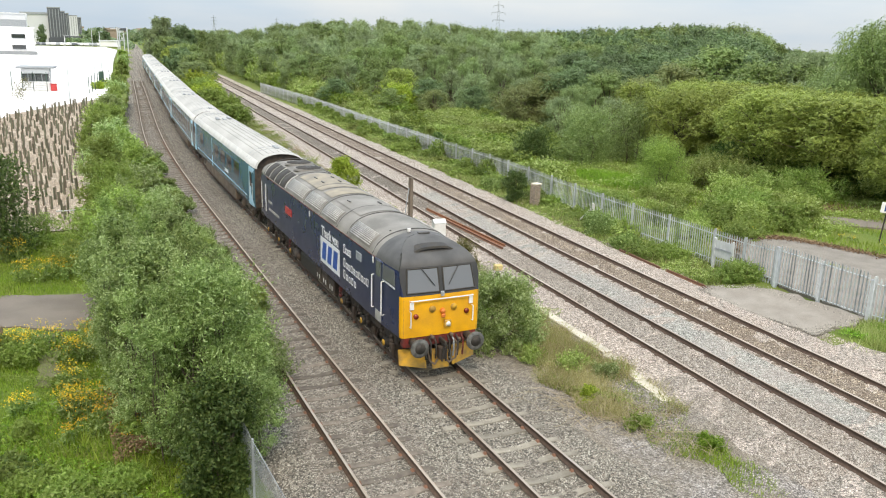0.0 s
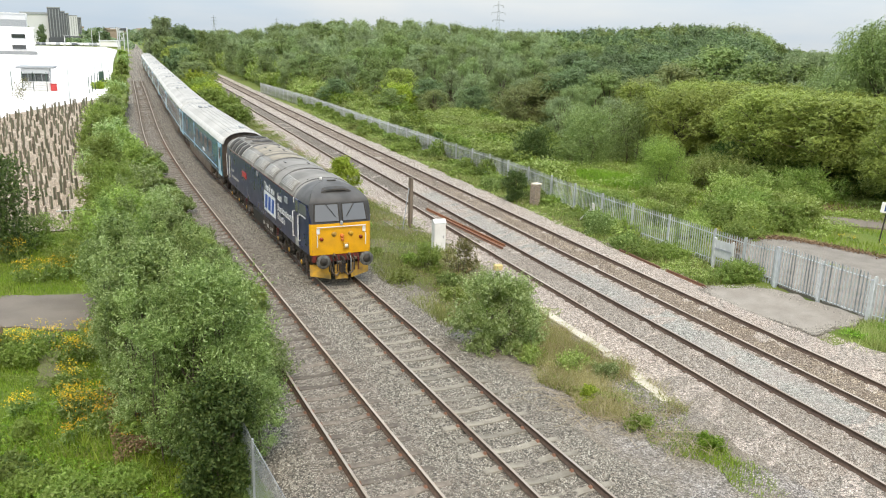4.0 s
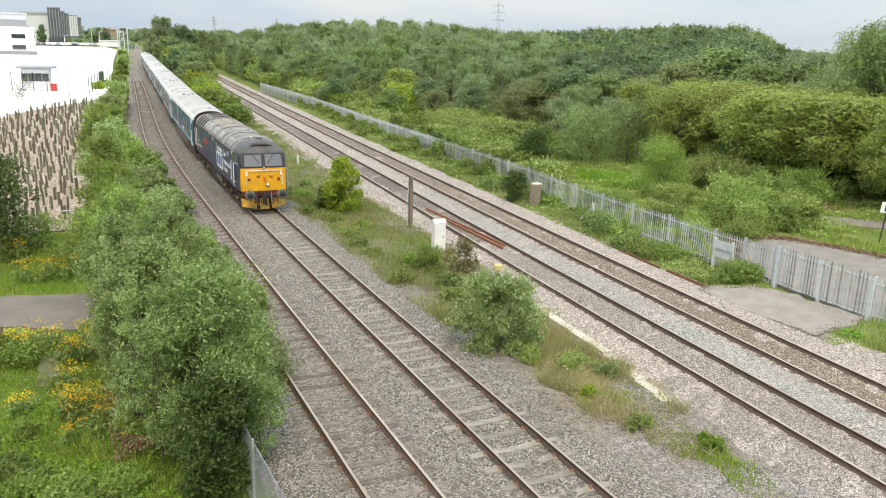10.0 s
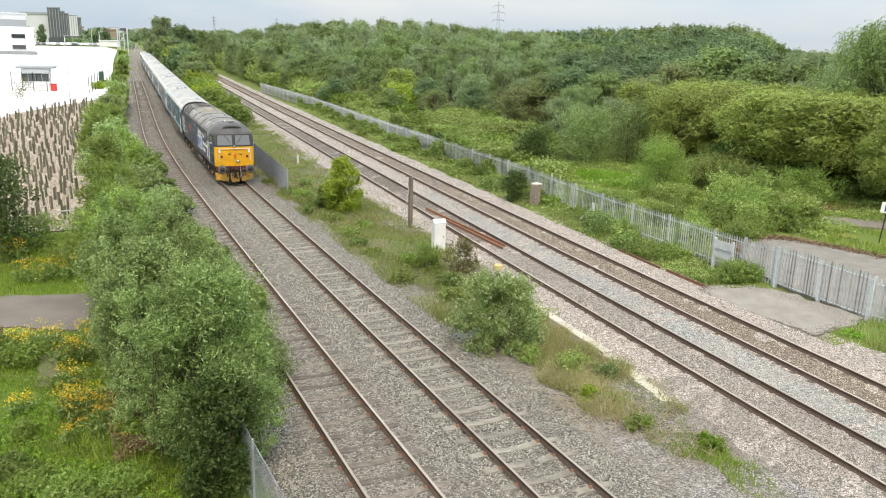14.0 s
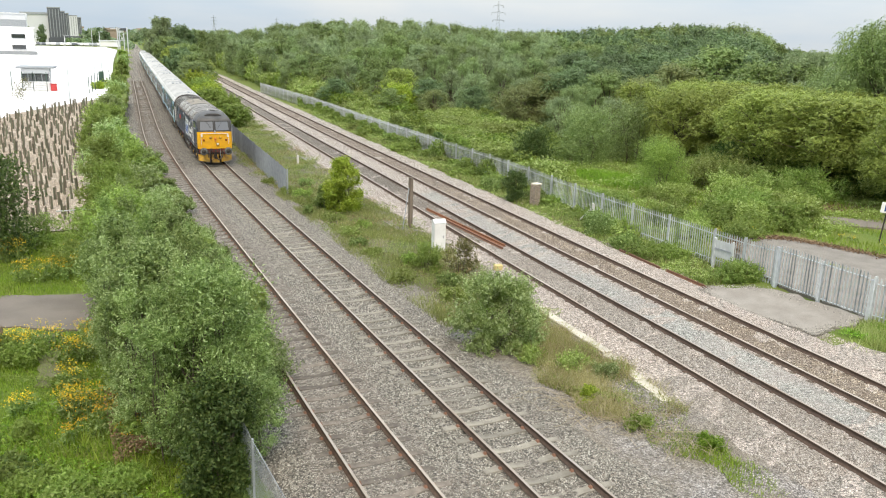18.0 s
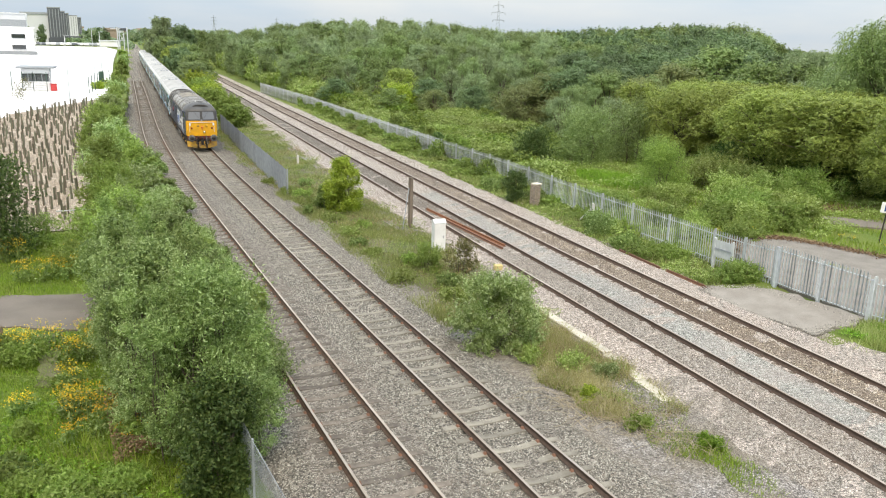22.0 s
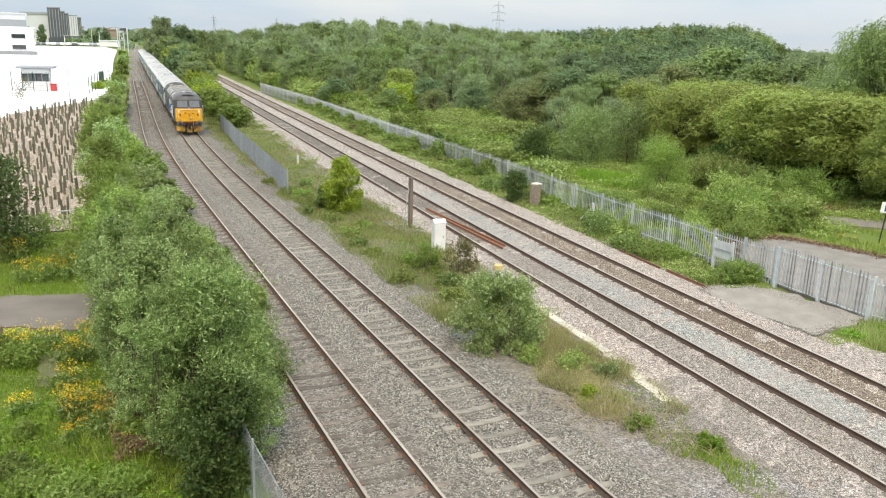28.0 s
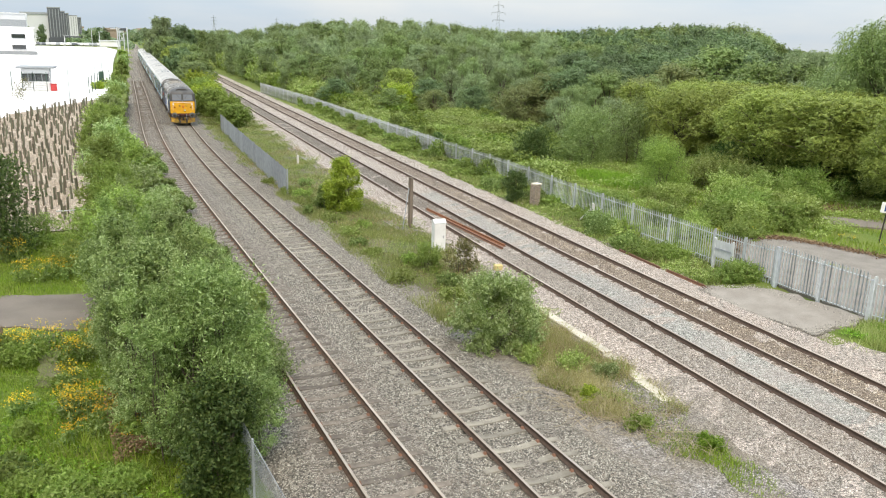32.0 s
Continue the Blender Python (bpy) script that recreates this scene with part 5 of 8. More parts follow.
cover("ruddy docks and seeding weeds between the lines", "dock", 16000, 816, (2.0, 8.5), (22, 70), lambda x, y: (strip_u(x, y)[0] > 2.4) & (strip_u(x, y)[1] > 2.2), lambda x, y: lumps(x + 9, y, 0.9, 0.6, -0.6, 0.55), 0.06, 0.9, base=strip_edge)
cover("fresh mixed weeds in the ballast patch", "lime_soft", 30000, 824, (12.2, 16.2), (10.4, 23), tongue, lambda x, y: lumps(x, y, 2.1, 1.1, -0.2, 0.32), 0.05)
cover("pale straggling weeds in the ballast patch", "bramble_pale", 16000, 825, (12.2, 16.2), (12, 23), tongue, lambda x, y: lumps(x + 4, y, 1.7, 1.3, -0.2, 0.34), 0.045)
cover("ruddy seed heads in the ballast patch", "dock", 12000, 826, (12.2, 16.2), (14.5, 22), tongue, lambda x, y: lumps(x + 1, y + 3, 1.2, 0.9, -0.2, 0.5), 0.035, 0.9)
cover("straggling willow shoots and weeds over the first goods line", "lime_soft", 12000, 827, (-2.3, 0.1), (24, 42), lambda x, y: x > 0, lambda x, y: lumps(x, y, 1.1, 0.7, -0.12, 0.75) * np.clip((line("a", y)[0] - x + 0.1) / 1.4, 0, 1), 0.085, 0.7, base=lambda y: line("a", y)[0])
cover("leafy green weeds and clover in the grass", "lime_soft", 46000, 817, (-4, 3.4), (14, 29), lambda x, y: lawn(x, y), lambda x, y: lumps(x, y, 1.5, 0.9, -0.18, 0.3), 0.07)
cover("fresh bright green weeds in the grass", "clover", 30000, 821, (-4, 3.4), (13.5, 29), lambda x, y: lawn(x, y), lambda x, y: lumps(x + 7, y + 1, 1.1, 0.7, -0.15, 0.28), 0.08)
cover("dark leafy weeds in the grass", "oak", 9000, 818, (-3, 3.4), (13.5, 20), lambda x, y: lawn(x, y), lambda x, y: lumps(x + 2, y + 4, 1.3, 0.6, -0.5, 0.4), 0.075)
cover("brown dead dock stems under the willows", "dock", 5000, 819, (0.8, 2.3), (18.0, 21.5), lambda x, y: lawn(x, y), lambda x, y: lumps(x, y, 1.4, 0.8, -0.2, 0.9), 0.06, 0.9)
cover("yellow-green weeds and nettles in the meadow", "bramble_pale", 60000, 820, (28, 48), (27, 60), lambda x, y: (verge_x(x, y) > 6.9) & ~((y < 28.8) & (x < 35.2)), lambda x, y: lumps(x, y, 0.7, 0.5, -0.25, 0.7), 0.1)
cover("bright green weeds on the patch beside the gate", "clover", 16000, 822, (22.9, 27.0), (11, 17.2), lambda x, y: verge_x(x, y) > 3.8 + 0.3 * np.sin(y * 2.1), lambda x, y: lumps(x, y, 1.6, 0.9, 0.05, 0.4), 0.08)
cover("bare brown leaf litter under the wood's edge", "litter", 26000, 823, (40, 60), (24, 46), lambda x, y: np.abs(x - (43.5 + (y - 31.0) * -0.9) - 2.2) < 2.6, lambda x, y: 0.05 + 0 * x, 0.12)



rv = random.Random(5)
# added dark-leaved bushes supply the shade below the overhanging hawthorn crowns
for i, (x, y, h, r) in enumerate([(48.0, 38.6, 2.6, 2.2), (50.6, 35.6, 2.6, 2.2), (45.6, 42.8, 2.6, 2.2), (53.0, 32.6, 2.4, 2.0), (51.2, 37.8, 3.4, 2.4), (49.9, 34.4, 3.2, 2.2), (53.6, 36.2, 3.6, 2.6), (55.5, 32.0, 3.4, 2.4), (47.6, 41.2, 3.0, 2.2), (52.0, 30.6, 2.8, 1.8), (49.9, 44.6, 2.8, 2.2)]):
    plant("elder_bush", "dark-leaved elder bush added as shade under the hawthorns", "bush", "oak", x, y, gz(x, y), 70.0 * i, "understorey", seed=580 + i, height=h, radius=r, n_leaf=8000, size=0.16, blobs=34, low=0.0, stems=3, trunk=0.04, rise=0.5)
for i in range(16):
    y = 28.6 + i * 0.75
    x = float(line("b", y)[0]) + SIX_B + rv.uniform(7.6, 11.5)
    plant("verge_weeds", "low ragged weeds and bramble shoots in the meadow", "bush", ("bramble", "lime_soft", "bramble_pale")[i % 3], x, y, gz(x, y) - 0.08, 50.0 * i, "meadow weeds", seed=560 + i, height=rv.uniform(0.4, 0.8), radius=rv.uniform(0.7, 1.3), n_leaf=3000, size=0.1, blobs=20, low=0.0, stems=2, trunk=0.012, rise=0.9, spray=0.8, reach=1.6)
for i in range(34):
    y = 24.5 + i * 2.5 + rv.uniform(-0.8, 0.8)
    x = float(line("b", y)[0]) + SIX_B + rv.uniform(3.3, 5.4)
    plant("verge_weeds", "low tangle of green weeds and ivy on the verge", "bush", ("bramble", "lime_soft", "birch", "bramble_pale", "birch")[i % 5], x, y, gz(x, y) - 0.1, 50.0 * i, "verge weeds", seed=600 + i, height=rv.uniform(0.35, 0.75), radius=rv.uniform(0.8, 1.5), n_leaf=3000, size=0.09 + 0.0012 * y, blobs=20, low=0.0, stems=2, trunk=0.012, rise=0.6)
for i in range(16):
    y = 23.5 + i * 1.9 + rv.uniform(-0.6, 0.6)
    x = float(line("a", y)[0]) + SIX_A + rv.uniform(2.4, 4.6)
    plant("verge_weeds", "low patch of mixed weeds between the tracks", "bush", ("lime_soft", "bramble_pale", "birch", "bramble_pale")[i % 4], x, y, -0.36, 50.0 * i, "track weeds", seed=650 + i, height=rv.uniform(0.35, 0.7), radius=rv.uniform(0.5, 0.9), n_leaf=1800, size=0.08, blobs=14, low=0.0, stems=2, trunk=0.01, rise=0.9)


for i, (x, y, h, r, leaf) in enumerate([(12.95, 16.2, 0.55, 0.28, "lime"), (13.25, 14.4, 0.35, 0.45, "lime_soft"), (14.3, 12.95, 0.28, 0.35, "clover"), (13.9, 18.4, 0.5, 0.6, "bramble_pale"), (14.4, 17.4, 0.5, 0.5, "willow_pale"), (13.0, 19.4, 0.5, 0.5, "bramble_pale")]):
    plant("verge_weeds", "low leafy weed clump in the ballast", "bush", leaf, x, y, -0.33, 50.0 * i, "ballast weeds", seed=680 + i, height=h, radius=r, n_leaf=1800, size=0.06, blobs=14, low=0.0, stems=2, trunk=0.008, rise=1.0, spray=0.8, reach=1.6)


def ragwort(x, y, seed, h, n, r, label):
    rs = np.random.default_rng(seed)
    ob = thing("ragwort", label, "wildflower", pose(x, y, gz(x, y)), "ragwort clumps")
    V, F, k = [], [], 0
    heads = []
    for i in range(n):
        a, q = rs.uniform(0, 6.28), r * math.sqrt(rs.uniform(0, 1))
        b = np.array([q * math.cos(a), q * math.sin(a), 0])
        t = b * 1.25 + (0, 0, h * rs.uniform(0.65, 1.1))
        v, f = limb(b, t, 0.008, 0.005, 4)
        V.append(v); F.append(f + k); k += len(v)
        heads.append(t)
    tagged(arrays("stems", np.concatenate(V), np.concatenate(F), M["bramble"], ob), kind="stuff")
    hd = np.array(heads)
    C = np.repeat(hd, 11, 0) + rs.normal(0, 0.085, (len(hd) * 11, 3)) * (1, 1, 0.5)
    lv = quads(C, rs.standard_normal(C.shape), unit(rs.normal(0, 0.35, C.shape) + (0, 0, 1)), np.full(len(C), 0.034), 0.9)
    tagged(arrays("flower_heads", lv, np.arange(len(lv)).reshape(-1, 3), M["ragwort"], ob, "flat heads of yellow flowers"), kind="stuff")
    C = np.repeat(hd, 16, 0) * (1, 1, 0) + rs.normal(0, 0.10, (len(hd) * 16, 3)) * (1, 1, 0) + np.stack([np.zeros(len(hd) * 16), np.zeros(len(hd) * 16), rs.uniform(0.03, h * 0.75, len(hd) * 16)], -1)
    lv = quads(C, rs.standard_normal(C.shape), unit(rs.normal(0, 0.8, C.shape) + (0, 0, 1)), rs.uniform(0.07, 0.15, len(C)), 0.4)
    arrays("foliage", lv, np.arange(len(lv)).reshape(-1, 3), M["birch"], ob, "ragged green leaves")


for i, (x, y, h, n, r) in enumerate([(0.35, 20.8, 0.8, 34, 0.5), (0.95, 19.9, 0.8, 34, 0.5), (0.0, 21.3, 0.7, 22, 0.4), (1.5, 20.7, 0.8, 20, 0.4), (0.3, 24.6, 0.9, 30, 0.5), (0.8, 25.7, 0.8, 30, 0.5), (0.6, 26.4, 0.7, 16, 0.4), (-1.2, 21.8, 0.5, 14, 0.25), (-0.7, 26.4, 0.8, 34, 0.6), (-1.5, 25.8, 0.8, 26, 0.6), (0.2, 22.9, 0.7, 14, 0.4), (-0.05, 19.6, 0.5, 10, 0.3), (1.3, 19.0, 0.6, 14, 0.4), (-0.8, 34.2, 0.9, 30, 0.6), (0.2, 34.2, 0.9, 34, 0.6), (0.9, 36.0, 0.9, 24, 0.6), (-1.6, 37.2, 1.0, 24, 0.6)]):
    ragwort(x, y, 300 + i, h, n, r, "clump of yellow-flowering ragwort in the grass")
for i, (x, y, h, r) in enumerate([(-0.9, 17.6, 0.35, 0.6), (-0.2, 17.0, 0.4, 0.6), (-1.4, 18.6, 0.3, 0.6), (0.9, 17.0, 0.35, 0.6), (-1.1, 20.3, 0.4, 0.35), (1.4, 19.0, 0.6, 0.5), (-1.3, 25.4, 0.6, 0.9), (-2.1, 25.8, 0.7, 1.0), (-0.4, 16.2, 0.5, 0.7), (0.4, 34.8, 1.4, 1.1), (1.2, 38.4, 1.9, 1.3), (-0.6, 40.0, 1.5, 1.1)]):
    plant("nettle_patch", "leafy green nettles and weeds in the grass", "bush", "bramble" if i % 3 == 2 else "lime_soft", x, y, gz(x, y), 31.0 * i, "weed patches", seed=330 + i, height=h, radius=r, n_leaf=4000, size=0.08, blobs=22, low=0.0, stems=3, trunk=0.012, rise=0.9)

# ---- the train: a diesel locomotive and eight coaches (local y runs forwards, z = 0 at the rail tops) ----
def grid_part(name, V, material, parent, label="", smooth=True):
    V = np.array(V, float)
    n, m = V.shape[:2]
    i = np.arange(n * m).reshape(n, m)
    f = np.stack([i[:-1, :-1], i[:-1, 1:], i[1:, 1:], i[1:, :-1]], -1).reshape(-1, 4)
    return arrays(name, V.reshape(-1, 3), f, material, parent, label, smooth)


def one(name, material, parent, label="", smooth=False, **kw):
    bm = bmesh.new()
    box(bm, **kw)
    return part(name, bm, material, parent, label, smooth)


def bar(name, material, parent, a, b, r, label="", seg=8, r1=None):
    bm = bmesh.new()
    rod(bm, a, b, r, r1, seg)
    return part(name, bm, material, parent, label, True)


def slab(name, material, parent, corners, thick, label=""):
    """A thin plate on four corners, thickened along its normal."""
    bm = bmesh.new()
    c = [Vector(p) for p in corners]
    nrm = (c[1] - c[0]).cross(c[3] - c[0]).normalized() * thick
    lo = [bm.verts.new(p) for p in c]
    hi = [bm.verts.new(p + nrm) for p in c]
    bm.faces.new(lo[::-1]); bm.faces.new(hi)
    for i in range(4):
        j = (i + 1) % 4
        bm.faces.new((lo[i], lo[j], hi[j], hi[i]))
    bmesh.ops.recalc_face_normals(bm, faces=bm.faces)
    return part(name, bm, material, parent, label)


HALF, EAVE, TOP, SKIRT, NOSE = 1.345, 3.12, 3.82, 1.18, 9.1


def nose_y(z):
    """How far forward the cab reaches at the height z."""
    if z <= 2.42:
        return NOSE
    if z <= 3.2:
        return NOSE - 0.24 * (z - 2.42) / 0.78
    return NOSE - 0.24 - 1.35 * min(1.0, (z - 3.2) / (TOP - 3.2)) ** 2.0


def body_half(y, f=1.0):
    k = max(0.0, (abs(y) - 8.96) / 0.14)
    return HALF * f * (1 - 0.085 * max(0.0, (abs(y) - 7.55) / 1.55) ** 1.5) - 0.075 * (1 - math.sqrt(max(0.0, 1 - min(1.0, k) ** 2)))


SIDE = [(0.985, SKIRT), (0.998, 1.4), (1.0, 1.9), (1.0, 2.42), (0.995, 2.85), (0.975, EAVE)]
ROOF = [(0.975, EAVE), (0.952, 3.20), (0.925, 3.28), (0.885, 3.36), (0.83, 3.45), (0.755, 3.54), (0.66, 3.625), (0.55, 3.695), (0.42, 3.752), (0.28, 3.792), (0.14, 3.813), (0.0, TOP)]
STATIONS = [0, 3.0, 6.0, 7.2, 7.55, 7.9, 8.2, 8.45, 8.65, 8.8, 8.9, 8.96, 9.02, 9.06, 9.085, 9.1]
STATIONS = [-v for v in STATIONS[:0:-1]] + STATIONS


def point(y, f, z):
    yy = math.copysign(min(abs(y), nose_y(z)), y)
    return (body_half(yy) * f, yy, z)


def locomotive():
    lo = thing("locomotive", "navy blue diesel locomotive with a bright yellow cab front", "locomotive")
    body = grid_part("body_side", [[point(y, f, z) for f, z in SIDE] for y in STATIONS], M["navy"], lo, "navy blue painted bodyside")
    far = grid_part("body_side", [[(-x, yy, zz) for x, yy, zz in (point(y, f, z) for f, z in reversed(SIDE))] for y in STATIONS], M["navy"], lo, "navy blue painted bodyside")
    rf = [(f, z) for f, z in ROOF] + [(-f, z) for f, z in ROOF[-2::-1]]
    roof = grid_part("roof", [[point(y, f, z) for f, z in rf] for y in STATIONS], M["roof"], lo, "grimy grey curved roof with a darker cab end")
    roof.data.materials.append(M["roof_dark"])
    roof.data.polygons.foreach_set("material_index", [int(min(a, b) > 7.1) for a, b in zip(STATIONS, STATIONS[1:]) for _ in rf[1:]])
    # the two cab ends
    for sgn in (1, -1):
        def face(zs, out=0.0):
            rows = []
            for z in zs:
                f = np.interp(z, [q[1] for q in SIDE + ROOF[1:]], [q[0] for q in SIDE + ROOF[1:]])
                y = nose_y(z) * sgn
                w = body_half(y) * f + out
                rows.append([(w * u, y + sgn * (out + 0.05 * (1 - u * u) * (1 if z > 1.3 else 0.6)), z) for u in np.linspace(-sgn, sgn, 9)])
            return rows
        cab = grid_part("cab_front", face([SKIRT, 1.4, 1.9, 2.42]), M["yellow"] if sgn > 0 else M["navy"], lo, "bright yellow cab front" if sgn > 0 else "dark cab front")
        grid_part("window_surround", face([2.42, 2.85, EAVE, 3.2]), M["surround"], lo, "black windscreen surround")
        grid_part("cab_roof", face([q[1] for q in ROOF[1:]]), M["roof_dark"], lo, "dark domed cab roof")
        for u in (1, -1):
            zl, zh = 2.52, 3.14

            def on(xf, z, o=0.07):
                y = nose_y(z)
                return (u * xf * (1.0 if z < 2.8 else 0.97), sgn * (y + o - 0.055 * (xf / 1.2) ** 2), z)
            ws = slab("windscreen", M["screen"], lo, [on(0.09, zl), on(1.04, zl), on(1.01, zh), on(0.10, zh)], 0.012 * u * sgn, "windscreen pane with reflection in its grey tint")
            bm = bmesh.new()
            cs = [on(0.07, zl - 0.02, 0.066), on(1.07, zl - 0.02, 0.066), on(1.04, zh + 0.02, 0.066), on(0.08, zh + 0.02, 0.066)]
            for i in range(4):
                rod(bm, cs[i], cs[(i + 1) % 4], 0.022, seg=5)
            part("frame", bm, M["black"], ws, "black rubber window seal")
            bar("wiper", M["black"], lo, on(0.62, 3.2, 0.10), on(0.22, 2.68, 0.11), 0.011, "black windscreen wiper", 5)
    # yellow return round the cab corners
    for u in (1, -1):
        grid_part("corner_panel", [[(u * (body_half(y) * f + 0.004), y, z) for f, z in ((0.985, SKIRT), (0.998, 1.4), (1.0, 1.8), (1.0, 2.2), (1.0, 2.42))][::u] for y in (8.97, 9.02, 9.06, 9.085, 9.1)], M["yellow"], lo, "yellow corner of the cab front")
    F = NOSE + 0.05
    # fittings on the front
    bm = bmesh.new(); rod(bm, (0.98, F + 0.06, 2.30), (-0.98, F + 0.06, 2.30), 0.02, seg=6)
    for x in (0.98, 0.35, -0.35, -0.98):
        rod(bm, (x, F - 0.04, 2.30), (x, F + 0.06, 2.30), 0.012, seg=5)
    part("handrail", bm, M["white_paint"], lo, "white horizontal handrail")
    for x in (0.98, -0.98):
        bm = bmesh.new(); rod(bm, (x, F + 0.07, 1.98), (x, F + 0.07, 1.52), 0.018, seg=6)
        for z in (1.98, 1.52):
            rod(bm, (x, F - 0.06, z), (x, F + 0.07, z), 0.012, seg=5)
        part("handrail", bm, M["white_paint"], lo, "white vertical handrail")
        one("socket_cover", M["white_paint"], lo, "small white number panel", x=x * 0.95, y=F + 0.0, z=2.14, sx=0.13, sy=0.03, sz=0.22, bevel=0.01)
    for x in (0.80, -0.80):
        bar("tail_lamp", M["lamp_red"], lo, (x, F - 0.03, 1.82), (x, F + 0.03, 1.82), 0.075, "dark red tail lamp", 14)
    for x in (0.30, -0.38):
        bar("marker_lamp", M["yellow_dirty"], lo, (x, F - 0.03, 2.0), (x, F + 0.03, 2.0), 0.10, "round yellow blanking cover", 14)
    bar("horn_socket", M["orange"], lo, (-0.02, F - 0.03, 1.92), (-0.02, F + 0.10, 1.90), 0.09, "orange control jumper socket", 12, 0.065)
    one("jumper_plug", M["orange"], lo, "orange jumper plug", x=-0.02, y=F + 0.09, z=1.79, sx=0.11, sy=0.10, sz=0.12, bevel=0.02)
    hl = one("headlight", M["yellow_dirty"], lo, "square headlight housing", x=-0.18, y=F + 0.04, z=1.52, sx=0.22, sy=0.10, sz=0.22, bevel=0.02)
    bar("lens", M["lamp"], hl, (-0.18, F + 0.08, 1.52), (-0.18, F + 0.105, 1.52), 0.075, "clear headlight lens", 14)
    one("lamp_bracket", M["galv_dark"], lo, "grey lamp bracket", x=0.0, y=F + 0.03, z=2.44, sx=0.10, sy=0.08, sz=0.14, bevel=0.015)
    # visor over the windscreens
    bm = bmesh.new()
    xs = np.linspace(-0.62, 0.62, 11)
    ring = []
    for x in xs:
        dz = -0.10 * (x / 0.62) ** 4 - 0.02 * (x / 0.62) ** 2
        ring.append([bm.verts.new((x, yy, zz + dz)) for yy, zz in ((8.16, 3.70), (8.50, 3.665), (8.52, 3.60), (8.36, 3.56))])
    for p, q in zip(ring, ring[1:]):
        for i in range(4):
            j = (i + 1) % 4
            bm.faces.new((p[i], p[j], q[j], q[i]))
    bm.faces.new(ring[0]); bm.faces.new(ring[-1][::-1])
    bmesh.ops.recalc_face_normals(bm, faces=bm.faces)
    part("visor", bm, M["black"], lo, "black visor over the windscreens")
    one("roof_hatch", M["roof_dark"], lo, "small dark roof hatch", x=-0.1, y=7.5, z=3.83, sx=0.36, sy=0.14, sz=0.06, bevel=0.015)
    bar("aerial", M["white_paint"], lo, (0.25, 7.2, 3.78), (0.25, 7.2, 3.92), 0.05, "white roof aerial", 10)
    bar("aerial", M["black"], lo, (0.62, 6.6, 3.6), (0.62, 6.6, 3.75), 0.03, "black roof aerial", 8)
    # front underframe: beam, buffers, ploughs, hoses, coupling
    for sgn in (1, -1):
        E = sgn * 9.1
        one("buffer_beam", M["red"] if sgn > 0 else M["under"], lo, "dark red buffer beam" if sgn > 0 else "", x=0, y=E - sgn * 0.12, z=1.05, sx=2.3, sy=0.24, sz=0.34, bevel=0.02)
        for x in (0.87, -0.87):
            bm = bmesh.new()
            rod(bm, (x, E, 1.05), (x, E + sgn * 0.40, 1.05), 0.13, 0.10, 14)
            rod(bm, (x, E + sgn * 0.40, 1.05), (x, E + sgn * 0.52, 1.05), 0.08, 0.09, 12)
            bf = part("buffer", bm, M["under"], lo, "round steel buffer", True)
            bm = bmesh.new()
            rod(bm, (x, E + sgn * 0.50, 1.05), (x, E + sgn * 0.56, 1.05), 0.27, 0.28, 24)
            rod(bm, (x, E + sgn * 0.56, 1.05), (x, E + sgn * 0.59, 1.05), 0.28, 0.20, 24)
            part("buffer_head", bm, M["buffer"], bf, "grey buffer head with a dark greasy centre")
            bar("grease", M["black"], bf, (x, E + sgn * 0.588, 1.05), (x, E + sgn * 0.594, 1.05), 0.16, "dark grease patch", 12)
        # coupling hook and screw shackle
        bm = bmesh.new()
        box(bm, 0, E + sgn * 0.20, 1.02, 0.09, 0.45, 0.16, bevel=0.02)
        for k in range(4):
            rod(bm, (0.06, E + sgn * (0.38 - 0.02 * k), 0.95 - 0.13 * k), (0.06, E + sgn * (0.36 - 0.02 * k), 0.84 - 0.13 * k), 0.025, seg=6)
            rod(bm, (-0.06, E + sgn * (0.38 - 0.02 * k), 0.95 - 0.13 * k), (-0.06, E + sgn * (0.36 - 0.02 * k), 0.84 - 0.13 * k), 0.025, seg=6)
        part("coupling", bm, M["black"], lo, "black screw coupling")
        for k, (x, mt) in enumerate(((0.52, "black"), (0.36, "black"), (0.20, "black"), (-0.22, "black"), (-0.36, "galv_dark"), (-0.50, "black"), (-0.66, "red"))):
            bm = bmesh.new()
            pts = [(x, E + sgn * 0.02, 1.12), (x + 0.02, E + sgn * 0.22, 1.02), (x + 0.03, E + sgn * 0.25, 0.75), (x, E + sgn * 0.16, 0.52), (x - 0.02, E + sgn * 0.1, 0.62)]
            for a, b in zip(pts, pts[1:]):
                rod(bm, a, b, 0.024, seg=6)
            part("air_hose", bm, M[mt], lo, "hanging brake and air hose")
        for x, z in ((0.60, 0.98), (-0.58, 0.98), (0.30, 1.16), (-0.32, 1.16)):
            one("pipe_cock", M["skirt"], lo, "brown dusty air cock", x=x, y=E + sgn * 0.08, z=z, sx=0.09, sy=0.14, sz=0.10, bevel=0.02)
        for x in (0.46, -0.46):
            bm = bmesh.new()
            pts = [(x, E, 0.98), (x * 1.06, E + sgn * 0.2, 0.86), (x * 0.9, E + sgn * 0.22, 0.48), (x * 0.5, E + sgn * 0.18, 0.34), (x * 0.25, E + sgn * 0.12, 0.46)]
            for a, b in zip(pts, pts[1:]):
                rod(bm, a, b, 0.03, seg=6)
            part("air_hose", bm, M["skirt"], lo, "dusty brown looped air hose")
